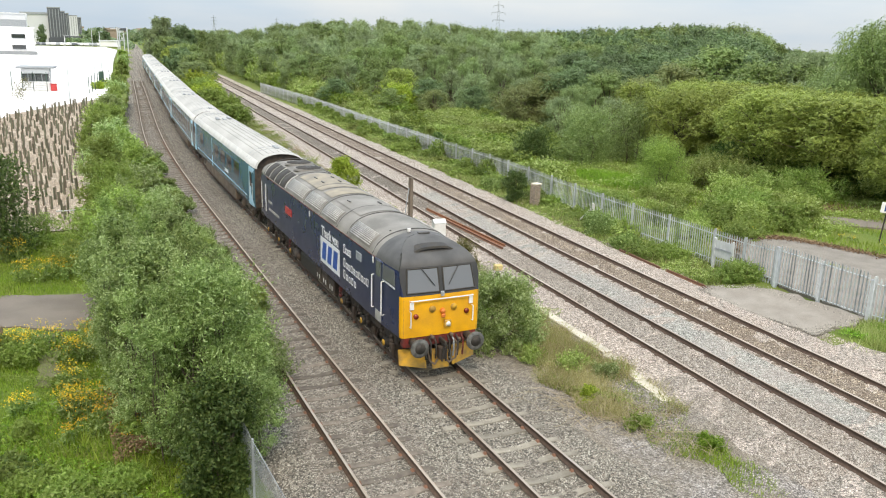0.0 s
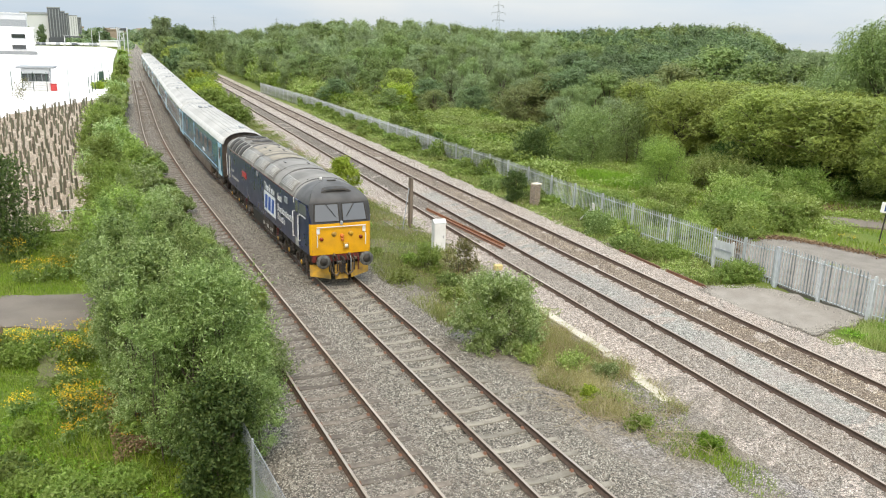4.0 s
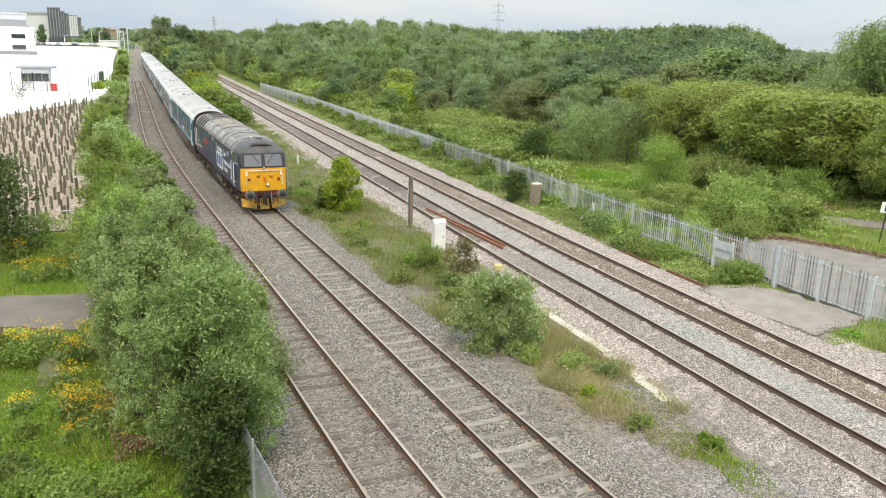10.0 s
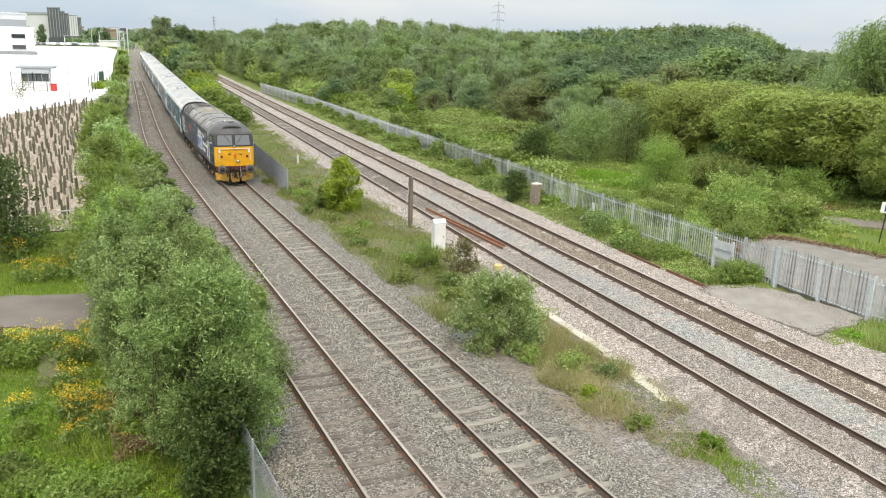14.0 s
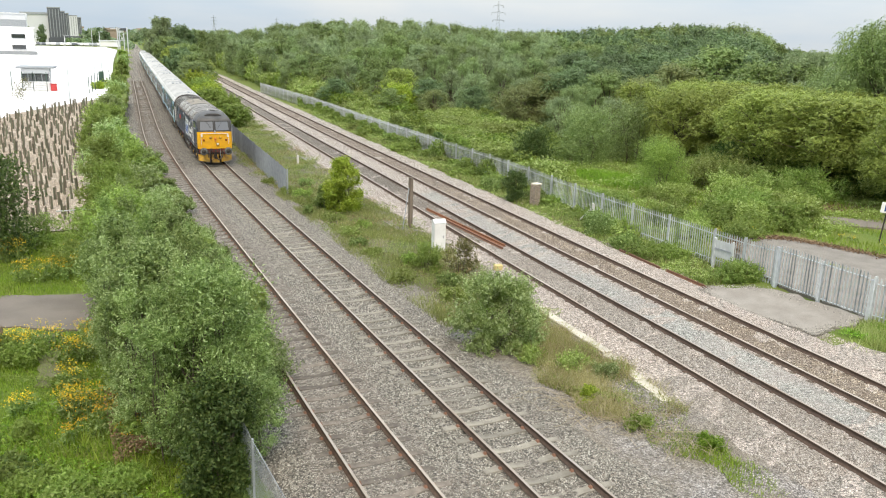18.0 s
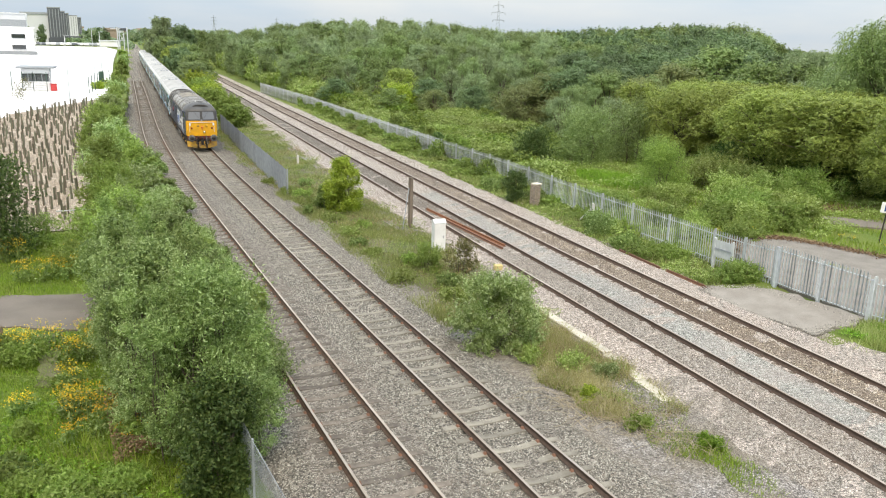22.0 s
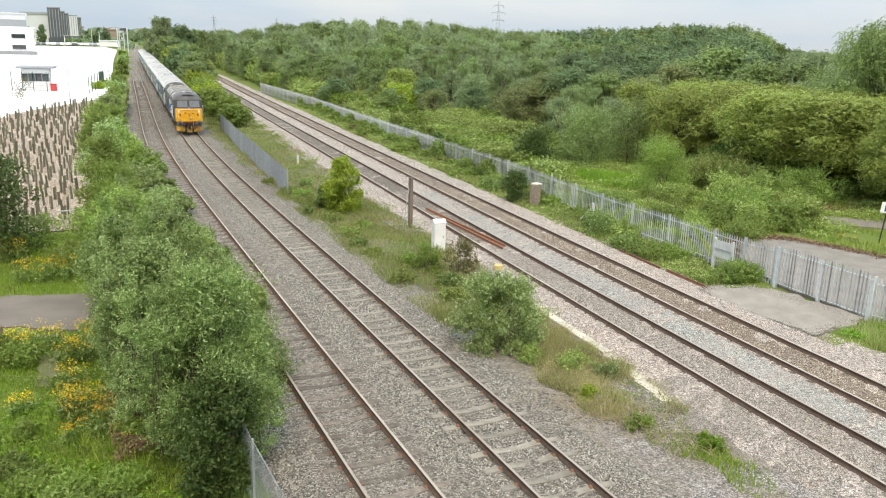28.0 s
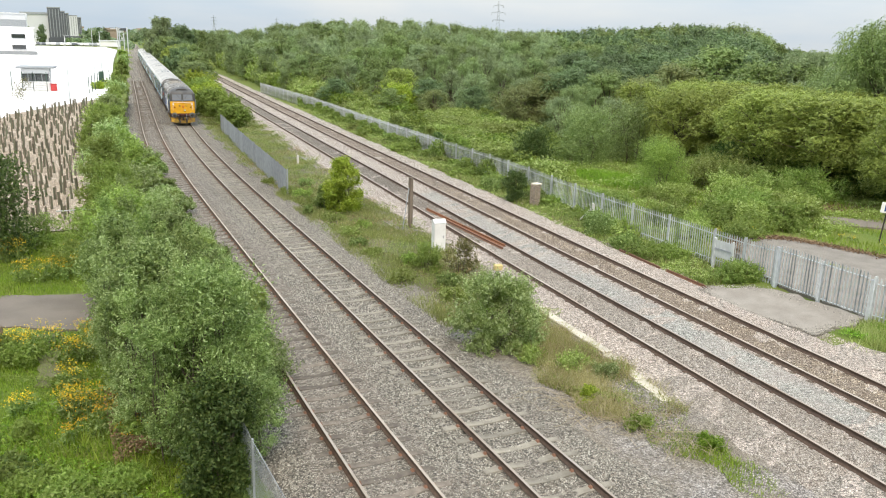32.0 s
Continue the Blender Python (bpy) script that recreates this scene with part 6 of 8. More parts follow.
        one("coupler_block", M["under"], lo, "rusty folded coupler", x=0, y=E + sgn * 0.12, z=0.66, sx=0.22, sy=0.22, sz=0.40, bevel=0.03)
    for x0, x1 in ((1.20, 0.42), (0.26, -0.26), (-0.42, -1.20)):
        mid = abs(x0 + x1) < 0.1
        bm = bmesh.new()
        y0 = 9.02 if not mid else 9.1
        a = [(x0, y0 - (0.18 if x0 > 1 else 0), 0.74), (x1, y0 - (0.18 if x1 < -1 else 0), 0.74), (x1, y0 + 0.10 - (0.18 if x1 < -1 else 0), 0.17 if abs(x1) < 1 else 0.30), (x0, y0 + 0.10 - (0.18 if x0 > 1 else 0), 0.17 if abs(x0) < 1 else 0.30)]
        vs = [bm.verts.new(p) for p in a] + [bm.verts.new((p[0], p[1] - 0.05, p[2])) for p in a]
        for f in ((0, 1, 2, 3), (7, 6, 5, 4), (0, 4, 5, 1), (1, 5, 6, 2), (2, 6, 7, 3), (3, 7, 4, 0)):
            bm.faces.new([vs[i] for i in f])
        bmesh.ops.recalc_face_normals(bm, faces=bm.faces)
        part("snow_plough", bm, M["yellow_dirty"], lo, "grimy yellow snow plough blade")
    # side fittings, on the side towards the bank (+x)
    S = HALF + 0.004
    for u in (1, -1):
        dr = one("cab_door", M["navy"], lo, "navy cab door", x=u * (S - 0.02), y=7.55, z=2.22, sx=0.05, sy=0.62, sz=1.82, bevel=0.01)
        one("door_window", M["screen"], dr, "door window with reflection in its grey tint", x=u * (S + 0.006), y=7.55, z=2.86, sx=0.02, sy=0.42, sz=0.46, bevel=0.005)
        one("kick_plate", M["louvre"], dr, "worn grey kick plate", x=u * (S + 0.006), y=7.58, z=1.40, sx=0.02, sy=0.50, sz=0.30)
        cw = slab("cab_window", M["screen"], lo, [(u * (body_half(7.9) + 0.012), 7.88, 2.64), (u * (body_half(8.75) + 0.012), 8.74, 2.64), (u * (body_half(8.68) * 0.99 + 0.012), 8.66, 3.08), (u * (body_half(7.9) * 0.99 + 0.012), 7.88, 3.08)], 0.01 * u, "cab side window with reflection in its grey tint")
        one("window_sill", M["galv"], cw, "pale metal sill", x=u * (body_half(8.3) + 0.02), y=8.32, z=2.60, sx=0.03, sy=0.95, sz=0.04)
        for y in (7.16, 7.98):
            bm = bmesh.new()
            rod(bm, (u * (S + 0.07), y, 1.55), (u * (S + 0.07), y, 2.58), 0.02, seg=6)
            for z in (1.55, 2.58):
                rod(bm, (u * (S - 0.08), y, z), (u * (S + 0.07), y, z), 0.014, seg=5)
            part("grab_rail", bm, M["white_paint"], lo, "white cab door grab rail")
            bm = bmesh.new()
            rod(bm, (u * (S + 0.06), -y - 0.1, 1.55), (u * (S + 0.06), -y - 0.1, 2.8), 0.02, seg=6)
            part("grab_rail", bm, M["white_paint"], lo, "white cab door grab rail")
        one("side_window", M["galv_dark"], lo, "small grey side window", x=u * S, y=5.75, z=2.76, sx=0.03, sy=0.48, sz=0.26, bevel=0.005)
        one("name_plate", M["red_plate"], lo, "red cast nameplate", x=u * (S + 0.01), y=-3.25, z=2.35, sx=0.03, sy=1.05, sz=0.30, bevel=0.01)
        one("fire_handle", M["white_paint"], lo, "small white side label", x=u * (S + 0.004), y=0.0, z=2.94, sx=0.02, sy=0.06, sz=0.22)
        one("fire_handle", M["white_paint"], lo, "small white side label", x=u * (S + 0.004), y=7.08, z=3.02, sx=0.02, sy=0.08, sz=0.20)
        # a thin red line along the eaves
        bm = bmesh.new(); box(bm, u * (HALF * 0.978 + 0.006), 0.0, EAVE - 0.015, 0.012, 15.1, 0.03)
        part("eaves_line", bm, M["red"], lo, "thin red line along the eaves")
        # emblem: a white panel with blue slanted blocks
        pn = one("emblem_panel", M["white_vinyl"], lo, "white emblem panel with bright blue blocks", x=u * (S + 0.002), y=2.62, z=1.97, sx=0.008, sy=2.28, sz=0.94)
        for k in range(3):
            yc = 2.62 + (k - 1) * 0.66
            slab("emblem_block", M["blue_vinyl"], pn, [(u * (S + 0.007), yc - 0.30, 1.64), (u * (S + 0.007), yc + 0.16, 1.64), (u * (S + 0.007), yc + 0.30, 2.30), (u * (S + 0.007), yc - 0.16, 2.30)], 0.004 * u, "blue slanted block")
        # company name as plain bars, one short bar a letter
        for z, y0, n, st in ((2.64, 4.28, 4, 0.20), (2.16, 4.28, 10, 0.255), (1.76, 4.28, 5, 0.28)):
            for k in range(n):
                hgt = 0.30 if k == 0 else (0.20 if k % 3 else 0.24)
                yy = y0 + k * st if u > 0 else y0 + (n - 1) * st - k * st
                bm = bmesh.new()
                zc = z - (0.30 - hgt) / 2
                for dy, dz, wy, wz in ((-0.065, 0, 0.03, hgt), (0.065, 0, 0.03, hgt), (0, hgt / 2 - 0.015, 0.10, 0.03), (0, 0.015 - hgt / 2, 0.10, 0.03)):
                    box(bm, u * (S + 0.002), yy + dy, zc + dz, 0.008, wy, wz)
                part("lettering_bar", bm, M["white_vinyl"], lo, "pale hollow lettering block")
        for z, y0, n in ((2.06, -7.0, 5), (1.72, -6.9, 12)):
            for k in range(n):
                one("lettering_bar", M["louvre"], lo, "pale lettering bar", x=u * S, y=y0 + k * 0.17, z=z - k * 0.0, sx=0.008, sy=0.10, sz=0.12)
    # the two readable words above the emblem
    tx = bpy.data.curves.new("lettering", "FONT")
    tx.body, tx.size, tx.extrude, tx.align_x, tx.align_y = "Thank you", 0.50, 0.003, "CENTER", "CENTER"
    tx.space_character = 0.95
    tx.offset = 0.008
    for u in (1, -1):
        ob = new("lettering", tx)
        ob.parent = lo
        ob.matrix_basis = Matrix.Translation((u * (S + 0.004), 2.62, 2.66)) @ Euler((radians(90), 0, radians(90 * u))).to_matrix().to_4x4()
        tagged(ob, "white lettering above the emblem")
    tx.materials.append(M["white_vinyl"])

    # roof: louvre panels, radiator windows, fans, stained exhaust covers, ribs
    def on_roof(x, y, o=0.0):
        z = np.interp(abs(x) / HALF, [q[0] for q in reversed(ROOF)], [q[1] for q in reversed(ROOF)])
        return Vector((x + math.copysign(o * 0.5, x), y, float(z) + o))

    def patch(name, mt, x0, x1, y0, y1, o, label):
        rows = []
        for y, k in ((y0 - 0.02, 0), (y0, 1), (y1, 1), (y1 + 0.02, 0)):
            xs_ = [x0 + 0.01 * (1 if x0 > 0 else -1)] + list(np.linspace(x0, x1, 7)) + [x1 - 0.01 * (1 if x1 > 0 else -1)]
            row = [tuple(on_roof(x, y, o if k and 0 < i < 8 else -0.004)) for i, x in enumerate(xs_)]
            rows.append(row if x0 > 0 else row[::-1])
        return grid_part(name, rows, M[mt], lo, label, False)
    for u in (1, -1):
        for y0, y1, x0, x1 in ((-3.85, -1.15, 1.27, 0.93), (-0.95, 1.15, 1.27, 0.93), (1.35, 3.15, 1.27, 0.93), (4.55, 6.55, 1.26, 0.92)):
            fr = patch("louvre_panel", "roof", u * x0, u * x1, y0, y1, 0.02, "grey louvred roof panel")
            for k in range(9):
                t = (k + 0.5) / 9
                x = x0 + (x1 - x0) * t
                a, b = on_roof(u * x, y0 + 0.08, 0.034), on_roof(u * x, y1 - 0.08, 0.034)
                bar("slat", M["louvre"], fr, a, b, 0.019, "", 5)
        for y0 in (-7.75, -6.80, -5.85, -4.90):
            rw = patch("radiator_window", "black", u * 1.285, u * 0.74, y0, y0 + 0.86, 0.022, "black radiator shutter")
            bm = bmesh.new()
            xs_ = np.linspace(1.29, 0.72, 6)
            for yy in (y0 - 0.045, y0 + 0.905):
                for p, q in zip(xs_, xs_[1:]):
                    rod(bm, on_roof(u * p, yy, 0.022), on_roof(u * q, yy, 0.022), 0.028, seg=5)
            part("frame", bm, M["louvre"], rw, "pale frame bar")
    for y in (-6.6, -5.0):
        bm = bmesh.new()
        rod(bm, (0, y, 3.79), (0, y, 3.86), 0.66, 0.62, 28)
        fn = part("roof_fan", bm, M["roof"], lo, "round roof fan opening")
        bar("grille", M["black"], fn, (0, y, 3.855), (0, y, 3.868), 0.55, "dark fan grille", 24)
        for a in range(0, 180, 30):
            bar("grille_bar", M["roof_dark"], fn, (0.56 * math.cos(radians(a)), y + 0.56 * math.sin(radians(a)), 3.872), (-0.56 * math.cos(radians(a)), y - 0.56 * math.sin(radians(a)), 3.872), 0.014, "", 4)
    for y0, y1, mt in ((-3.6, -0.4, "roof_tan"), (-0.1, 1.0, "roof_tan"), (1.4, 4.2, "roof")):
        rows = [[tuple(on_roof(x, y, 0.018)) for x in np.linspace(0.75, -0.75, 9)] for y in np.linspace(y0, y1, 4)]
        grid_part("roof_panel", rows, M[mt], lo, "heat-stained roof cover" if mt == "roof_tan" else "grey roof cover")
    for y in (-8.0, -4.0, -1.05, 1.25, 3.3, 4.4, 6.9):
        bm = bmesh.new()
        xs = np.linspace(1.3, -1.3, 15)
        for a, b in zip(xs, xs[1:]):
            rod(bm, on_roof(a, y, 0.005), on_roof(b, y, 0.005), 0.022, seg=5)
        part("roof_rib", bm, M["roof_dark"], lo, "dark roof joint strip")
    for k, (x, y) in enumerate(((0.35, -2.6), (0.35, -1.6), (-0.35, -2.6), (-0.35, -1.6), (0.5, 2.2), (-0.4, 2.9))):
        one("roof_handle", M["roof_dark"], lo, "dark lifting bracket", x=x, y=y, z=float(on_roof(x, y).z) + 0.03, sx=0.05, sy=0.34, sz=0.05)
    # underframe
    one("frame", M["under"], lo, "brown dusty underframe", x=0, y=0, z=1.10, sx=2.30, sy=17.6, sz=0.22)
    one("tank", M["black"], lo, "black fuel tank", x=0, y=-0.9, z=0.66, sx=2.36, sy=2.4, sz=0.62, bevel=0.08)
    for u in (1, -1):
        for y in (0.75, 1.55, 2.35):
            bx_ = one("battery_box", M["under"], lo, "dark battery box", x=u * 1.02, y=y, z=0.76, sx=0.42, sy=0.72, sz=0.56, bevel=0.03)
            for k in (-0.13, 0.13):
                one("label_plate", M["louvre"], bx_, "small pale plate", x=u * 1.235, y=y + k, z=0.70, sx=0.01, sy=0.10, sz=0.16)
        bar("air_tank", M["under"], lo, (u * 1.05, -2.3, 0.62), (u * 1.05, -3.1, 0.62), 0.20, "dark air reservoir", 14)
    for sgn in (1, -1):
        c = sgn * 5.64
        bm = bmesh.new()
        for u in (1, -1):
            box(bm, u * 1.03, c, 0.84, 0.12, 5.6, 0.26, bevel=0.03)
            for ax in (-2.06, 0, 2.06):
                box(bm, u * 1.05, c + ax - 0.24, 0.62, 0.14, 0.10, 0.46, bevel=0.01)
                box(bm, u * 1.05, c + ax + 0.24, 0.62, 0.14, 0.10, 0.46, bevel=0.01)
            for ax in (-2.55, -1.03, 1.03, 2.55):
                box(bm, u * 1.12, c + ax, 0.50, 0.10, 0.14, 0.42, bevel=0.02)
        box(bm, 0, c, 0.80, 2.0, 0.5, 0.3)
        bg = part("bogie", bm, M["under"], lo, "six-wheel bogie frame caked in brake dust")
        for u in (1, -1):
            for ax in (-2.06, 0, 2.06):
                bm = bmesh.new()
                rod(bm, (u * 1.06, c + ax, 0.57), (u * 1.22, c + ax, 0.57), 0.17, 0.15, 12)
                part("axlebox", bm, M["black"], bg, "black axlebox")
                bar("axle_cover", M["yellow_dirty"], bg, (u * 1.215, c + ax, 0.57), (u * 1.245, c + ax, 0.57), 0.10, "dirty yellow axle end", 12)
                for dy in (-0.42, 0.42):
                    bm = bmesh.new()
                    for k in range(3):
                        rod(bm, (u * 1.10, c + ax + dy, 0.60 + 0.12 * k), (u * 1.10, c + ax + dy, 0.66 + 0.12 * k), 0.07, 0.10, 10)
                        rod(bm, (u * 1.10, c + ax + dy, 0.66 + 0.12 * k), (u * 1.10, c + ax + dy, 0.72 + 0.12 * k), 0.10, 0.07, 10)
                    bmesh.ops.remove_doubles(bm, verts=bm.verts, dist=0.004)
                    part("spring", bm, M["red"] if ax == -2.06 * sgn and dy < 0 else M["under"], bg, "coil spring")
            for yy in (c - 1.6, c + 1.6):
                bm = bmesh.new()
                rod(bm, (u * 1.20, yy - 0.5, 0.46), (u * 1.20, yy + 0.5, 0.40), 0.035, seg=6)
                part("sand_pipe", bm, M["under"], bg, "thin brake pipe")
    for sgn in (1, -1):
        for ax in (-2.06, 0, 2.06):
            wheelset(lo, sgn * 5.64 + ax, 0.571)
    return lo


WHEELS = []


def wheelset(parent, y, r):
    """An axle with two wheels that turns about its middle."""
    bm = bmesh.new()
    rod(bm, (-1.0, 0, 0), (1.0, 0, 0), 0.09, seg=8)
    for u in (1, -1):
        rod(bm, (u * 0.69, 0, 0), (u * 0.82, 0, 0), r, r * 0.985, 24)
        rod(bm, (u * 0.66, 0, 0), (u * 0.69, 0, 0), r + 0.03, r + 0.03, 24)
        rod(bm, (u * 0.82, 0, 0), (u * 0.84, 0, 0), r * 0.86, r * 0.80, 24)
        for k in range(3):
            a = k * 2.094
            box(bm, u * 0.845, r * 0.5 * math.cos(a), r * 0.5 * math.sin(a), 0.02, 0.09, 0.09)
    w = part("wheelset", bm, M["wheel"], parent, "worn steel wheelset")
    w.matrix_basis = pose(0, y, r)
    WHEELS.append((w, y, r))
    return w


CO = [(0.972, 1.12), (0.992, 1.3), (1.0, 1.7), (1.0, 2.2), (0.992, 2.7), (0.972, 3.08)]
CR = [(0.972, 3.08), (0.952, 3.20), (0.915, 3.32), (0.84, 3.46), (0.70, 3.61), (0.50, 3.73), (0.26, 3.795), (0.0, 3.815)]
CHALF, CEND = 1.37, 11.2


def coach(first):
    paint = M["teal"] if first else M["silver_blue"]
    co = thing("railway_coach", "teal blue service coach with pale blue doors and grey roof" if first else "silver-blue passenger coach with pale doors and grey roof", "railway coach", group="coaches")
    ys = np.array([-CEND, -CEND + 0.15, -6, 0, 6, CEND - 0.15, CEND])
    wd = np.array([0.965, 1, 1, 1, 1, 1, 0.965])
    for u in (1, -1):
        sd = CO if u > 0 else CO[::-1]
        grid_part("body_side", [[(u * CHALF * f * w, y, z) for f, z in sd] for y, w in zip(ys, wd)], paint, co, "teal blue bodyside" if first else "silver-blue bodyside")
        ed = CR[:4] if u > 0 else CR[3::-1]
        grid_part("roof_edge", [[(u * CHALF * f * w, y, z) for f, z in ed] for y, w in zip(ys, wd)], M["coach_edge"], co, "white painted roof edge")
        # pale lower band
        one("body_stripe", M["sky_blue"], co, "thin pale blue stripe", x=u * (CHALF * 0.992 + 0.003), y=0, z=1.42, sx=0.01, sy=18.6, sz=0.07)
        for e in (1, -1):
            d = slab("door", M["sky_blue"], co, [(u * (CHALF * 0.975 + 0.004), e * 11.08, 1.14), (u * (CHALF * 0.997 + 0.004), e * 9.95, 1.14), (u * (CHALF * 0.985 + 0.004), e * 9.95, 3.04), (u * (CHALF * 0.960 + 0.004), e * 11.08, 3.04)], -0.02 * u * e, "pale blue passenger door")
            one("door_window", M["glass"], d, "dark door window", x=u * (CHALF + 0.008), y=e * 10.45, z=2.45, sx=0.016, sy=0.46, sz=0.72, bevel=0.004)
            for yy in (10.12, 10.86):
                bm = bmesh.new(); rod(bm, (u * (CHALF + 0.02), e * yy, 1.5), (u * (CHALF + 0.02), e * yy, 2.3), 0.014, seg=5)
                part("grab_rail", bm, M["galv"], d, "grey door handrail")
        starts = [-8.2 + 2.05 * k for k in range(9)] if not first else [-6.9, -0.4, 1.9, 4.2, 6.5]
        for y in starts:
            wlen = 1.75
            wi = one("window", M["glass"], co, "dark tinted saloon window", x=u * (CHALF + 0.001), y=y, z=2.36, sx=0.02, sy=wlen, sz=0.74, bevel=0.006)
            bm = bmesh.new()
            for s_ in (1, -1):
                box(bm, u * (CHALF + 0.004), y + s_ * (wlen / 2 + 0.02), 2.36, 0.03, 0.05, 0.84)
                box(bm, u * (CHALF + 0.004), y, 2.36 + s_ * 0.395, 0.028, wlen, 0.05)
            part("frame", bm, paint, wi, "painted window surround")
        if first:
            one("luggage_door", M["sky_blue"], co, "pale blue vertical strip", x=u * (CHALF + 0.003), y=-2.3, z=2.5, sx=0.012, sy=0.10, sz=0.9)
            one("luggage_door", M["sky_blue"], co, "pale blue vertical strip", x=u * (CHALF + 0.003), y=-2.3, z=1.5, sx=0.012, sy=0.14, sz=0.7)
            for k in range(6):
                one("lettering_bar", M["white_vinyl"], co, "pale lettering bar", x=u * (CHALF + 0.002), y=2.6 + k * 0.2, z=1.72, sx=0.008, sy=0.13, sz=0.2)
    mid = CR[3:] + [(-f, z) for f, z in CR[-2:2:-1]]
    grid_part("roof", [[(CHALF * f * w, y, z) for f, z in mid] for y, w in zip(ys, wd)], M["coach_roof"], co, "pale grey ribbed roof")
    full = CO + CR[1:]
    for e in (1, -1):
        rows = [[(CHALF * 0.965 * f * u * e, e * CEND, z) for u in (-1, -0.5, 0, 0.5, 1)] for f, z in full]
        grid_part("end_wall", rows, M["under"], co, "dark grey sooty coach end", False)
        bm = bmesh.new()
        box(bm, 0, e * (CEND + 0.12), 2.2, 0.95, 0.24, 2.05, bevel=0.05)
        part("gangway", bm, M["black"], co, "black rubber gangway bellows")
        bar("coupling", M["under"], co, (0, e * CEND, 0.95), (0, e * 11.5, 0.95), 0.12, "dark buckeye coupler", 8)
        # a domed fairing at the roof's end
        rows = []
        for q, (dy, k) in enumerate(((0, 1.0), (0.10, 0.985), (0.16, 0.95))):
            rows.append([(CHALF * 0.97 * f * k, e * (CEND + dy), 3.06 + (z - 3.06) * k) for f, z in [(a * 1.0, b) for a, b in (CR if e > 0 else CR)] + [(-a, b) for a, b in CR[-2::-1]]][::e])
        grid_part("roof_fairing", rows, M["coach_roof"], co, "pale fairing round the roof end")
    for x in (-0.55, -0.28, 0.0, 0.28, 0.55, 0.8, -0.8):
        z = np.interp(abs(x) / CHALF, [q[0] for q in reversed(CR)], [q[1] for q in reversed(CR)])
        one("roof_rib", M["coach_roof"], co, "grey roof rib", x=x, y=0, z=float(z) + 0.008, sx=0.03, sy=21.9, sz=0.03)
    for y in (-9.6, 9.6, 8.9, -8.9):
        bm = bmesh.new()
        xs = np.linspace(1.25, -1.25, 13)
        for a, b in zip(xs, xs[1:]):
            za, zb = (float(np.interp(abs(v) / CHALF, [q[0] for q in reversed(CR)], [q[1] for q in reversed(CR)])) for v in (a, b))
            rod(bm, (a, y, za), (b, y, zb), 0.022, seg=5)
        part("roof_joint", bm, M["galv_dark"], co, "dark roof joint strip")
    for k, (x, y) in enumerate(((0.45, -5.6), (0.05, -5.2), (-0.35, -5.9), (-0.2, 9.2))):
        one("roof_vent", M["galv_dark"], co, "dark grey rooftop vent", x=x, y=y, z=3.83, sx=0.22, sy=0.9, sz=0.12, bevel=0.03)
    for u in (1, -1):
        one("underframe_module", M["skirt"], co, "brown dusty equipment skirt", x=u * 1.14, y=0.0, z=0.78, sx=0.34, sy=11.2, sz=0.66, bevel=0.04)
        for y in (-4.6, -2.8, -1.2, 1.0, 2.6, 4.4):
            one("equipment_door", M["skirt"], co, "brown equipment door", x=u * 1.305, y=y, z=0.76, sx=0.03, sy=1.1, sz=0.42, bevel=0.01)
    one("frame", M["under"], co, "brown dusty underframe", x=0, y=0, z=1.02, sx=2.5, sy=22.0, sz=0.20)
    for e in (1, -1):
        c = e * 8.0
        bm = bmesh.new()
        for u in (1, -1):
            box(bm, u * 1.0, c, 0.58, 0.14, 3.3, 0.20, bevel=0.03)
            for ax in (-1.3, 1.3):
                box(bm, u * 1.06, c + ax, 0.48, 0.20, 0.30, 0.34, bevel=0.04)
                rod(bm, (u * 1.05, c + ax * 0.62, 0.42), (u * 1.05, c + ax * 0.62, 0.80), 0.10, seg=8)
        box(bm, 0, c, 0.62, 2.0, 0.5, 0.26)
        part("bogie", bm, M["skirt"], co, "four-wheel bogie brown with brake dust")
        for ax in (-1.3, 1.3):
            wheelset(co, c + ax, 0.457)
    return co


LOCO = locomotive()
loco_wheels, WHEELS = WHEELS, []
COACHES = [coach(True)]
first_wheels, WHEELS = WHEELS, []
plain = coach(False)
WHEEL_RADIUS = 0.457
COACHES.append(plain)
for k in range(6):
    COACHES.append(copy_thing(plain, Matrix()))

# arc length along the second track
ARC_Y = np.arange(-10, 600, 0.5)
ARC_X = line("a", ARC_Y, SIX_A)[0]
ARC_S = np.concatenate([[0], np.cumsum(np.hypot(np.diff(ARC_X), np.diff(ARC_Y)))]) - 10
FRONT = [(0, 19.24), (2, 23.95), (4, 28.65), (6, 33.32), (8, 37.95), (10, 42.52), (12, 47.01), (14, 51.40), (16, 55.67), (18, 59.82), (20, 63.84), (22, 67.76), (24, 71.60), (26, 75.42), (28, 79.28), (30, 83.32), (32, 87.50)]


def on_track(s):
    y = float(np.interp(s, ARC_S, ARC_Y))
    return Vector((float(line("a", y, SIX_A)[0]), y, 0.0))


def vehicle_pose(mid, half):
    """Pose of a vehicle whose bogie centres stand half a wheelbase before and behind mid on the track."""
    f, r = on_track(mid - half), on_track(mid + half)
    y = (f - r).normalized()
    x = y.cross(Vector((0, 0, 1))).normalized()
    m = Matrix((x, y, Vector((0, 0, 1)))).transposed().to_4x4()
    m.translation = (f + r) / 2
    return m


FT, FS = np.array([q[0] for q in FRONT], float), np.array([q[1] for q in FRONT])


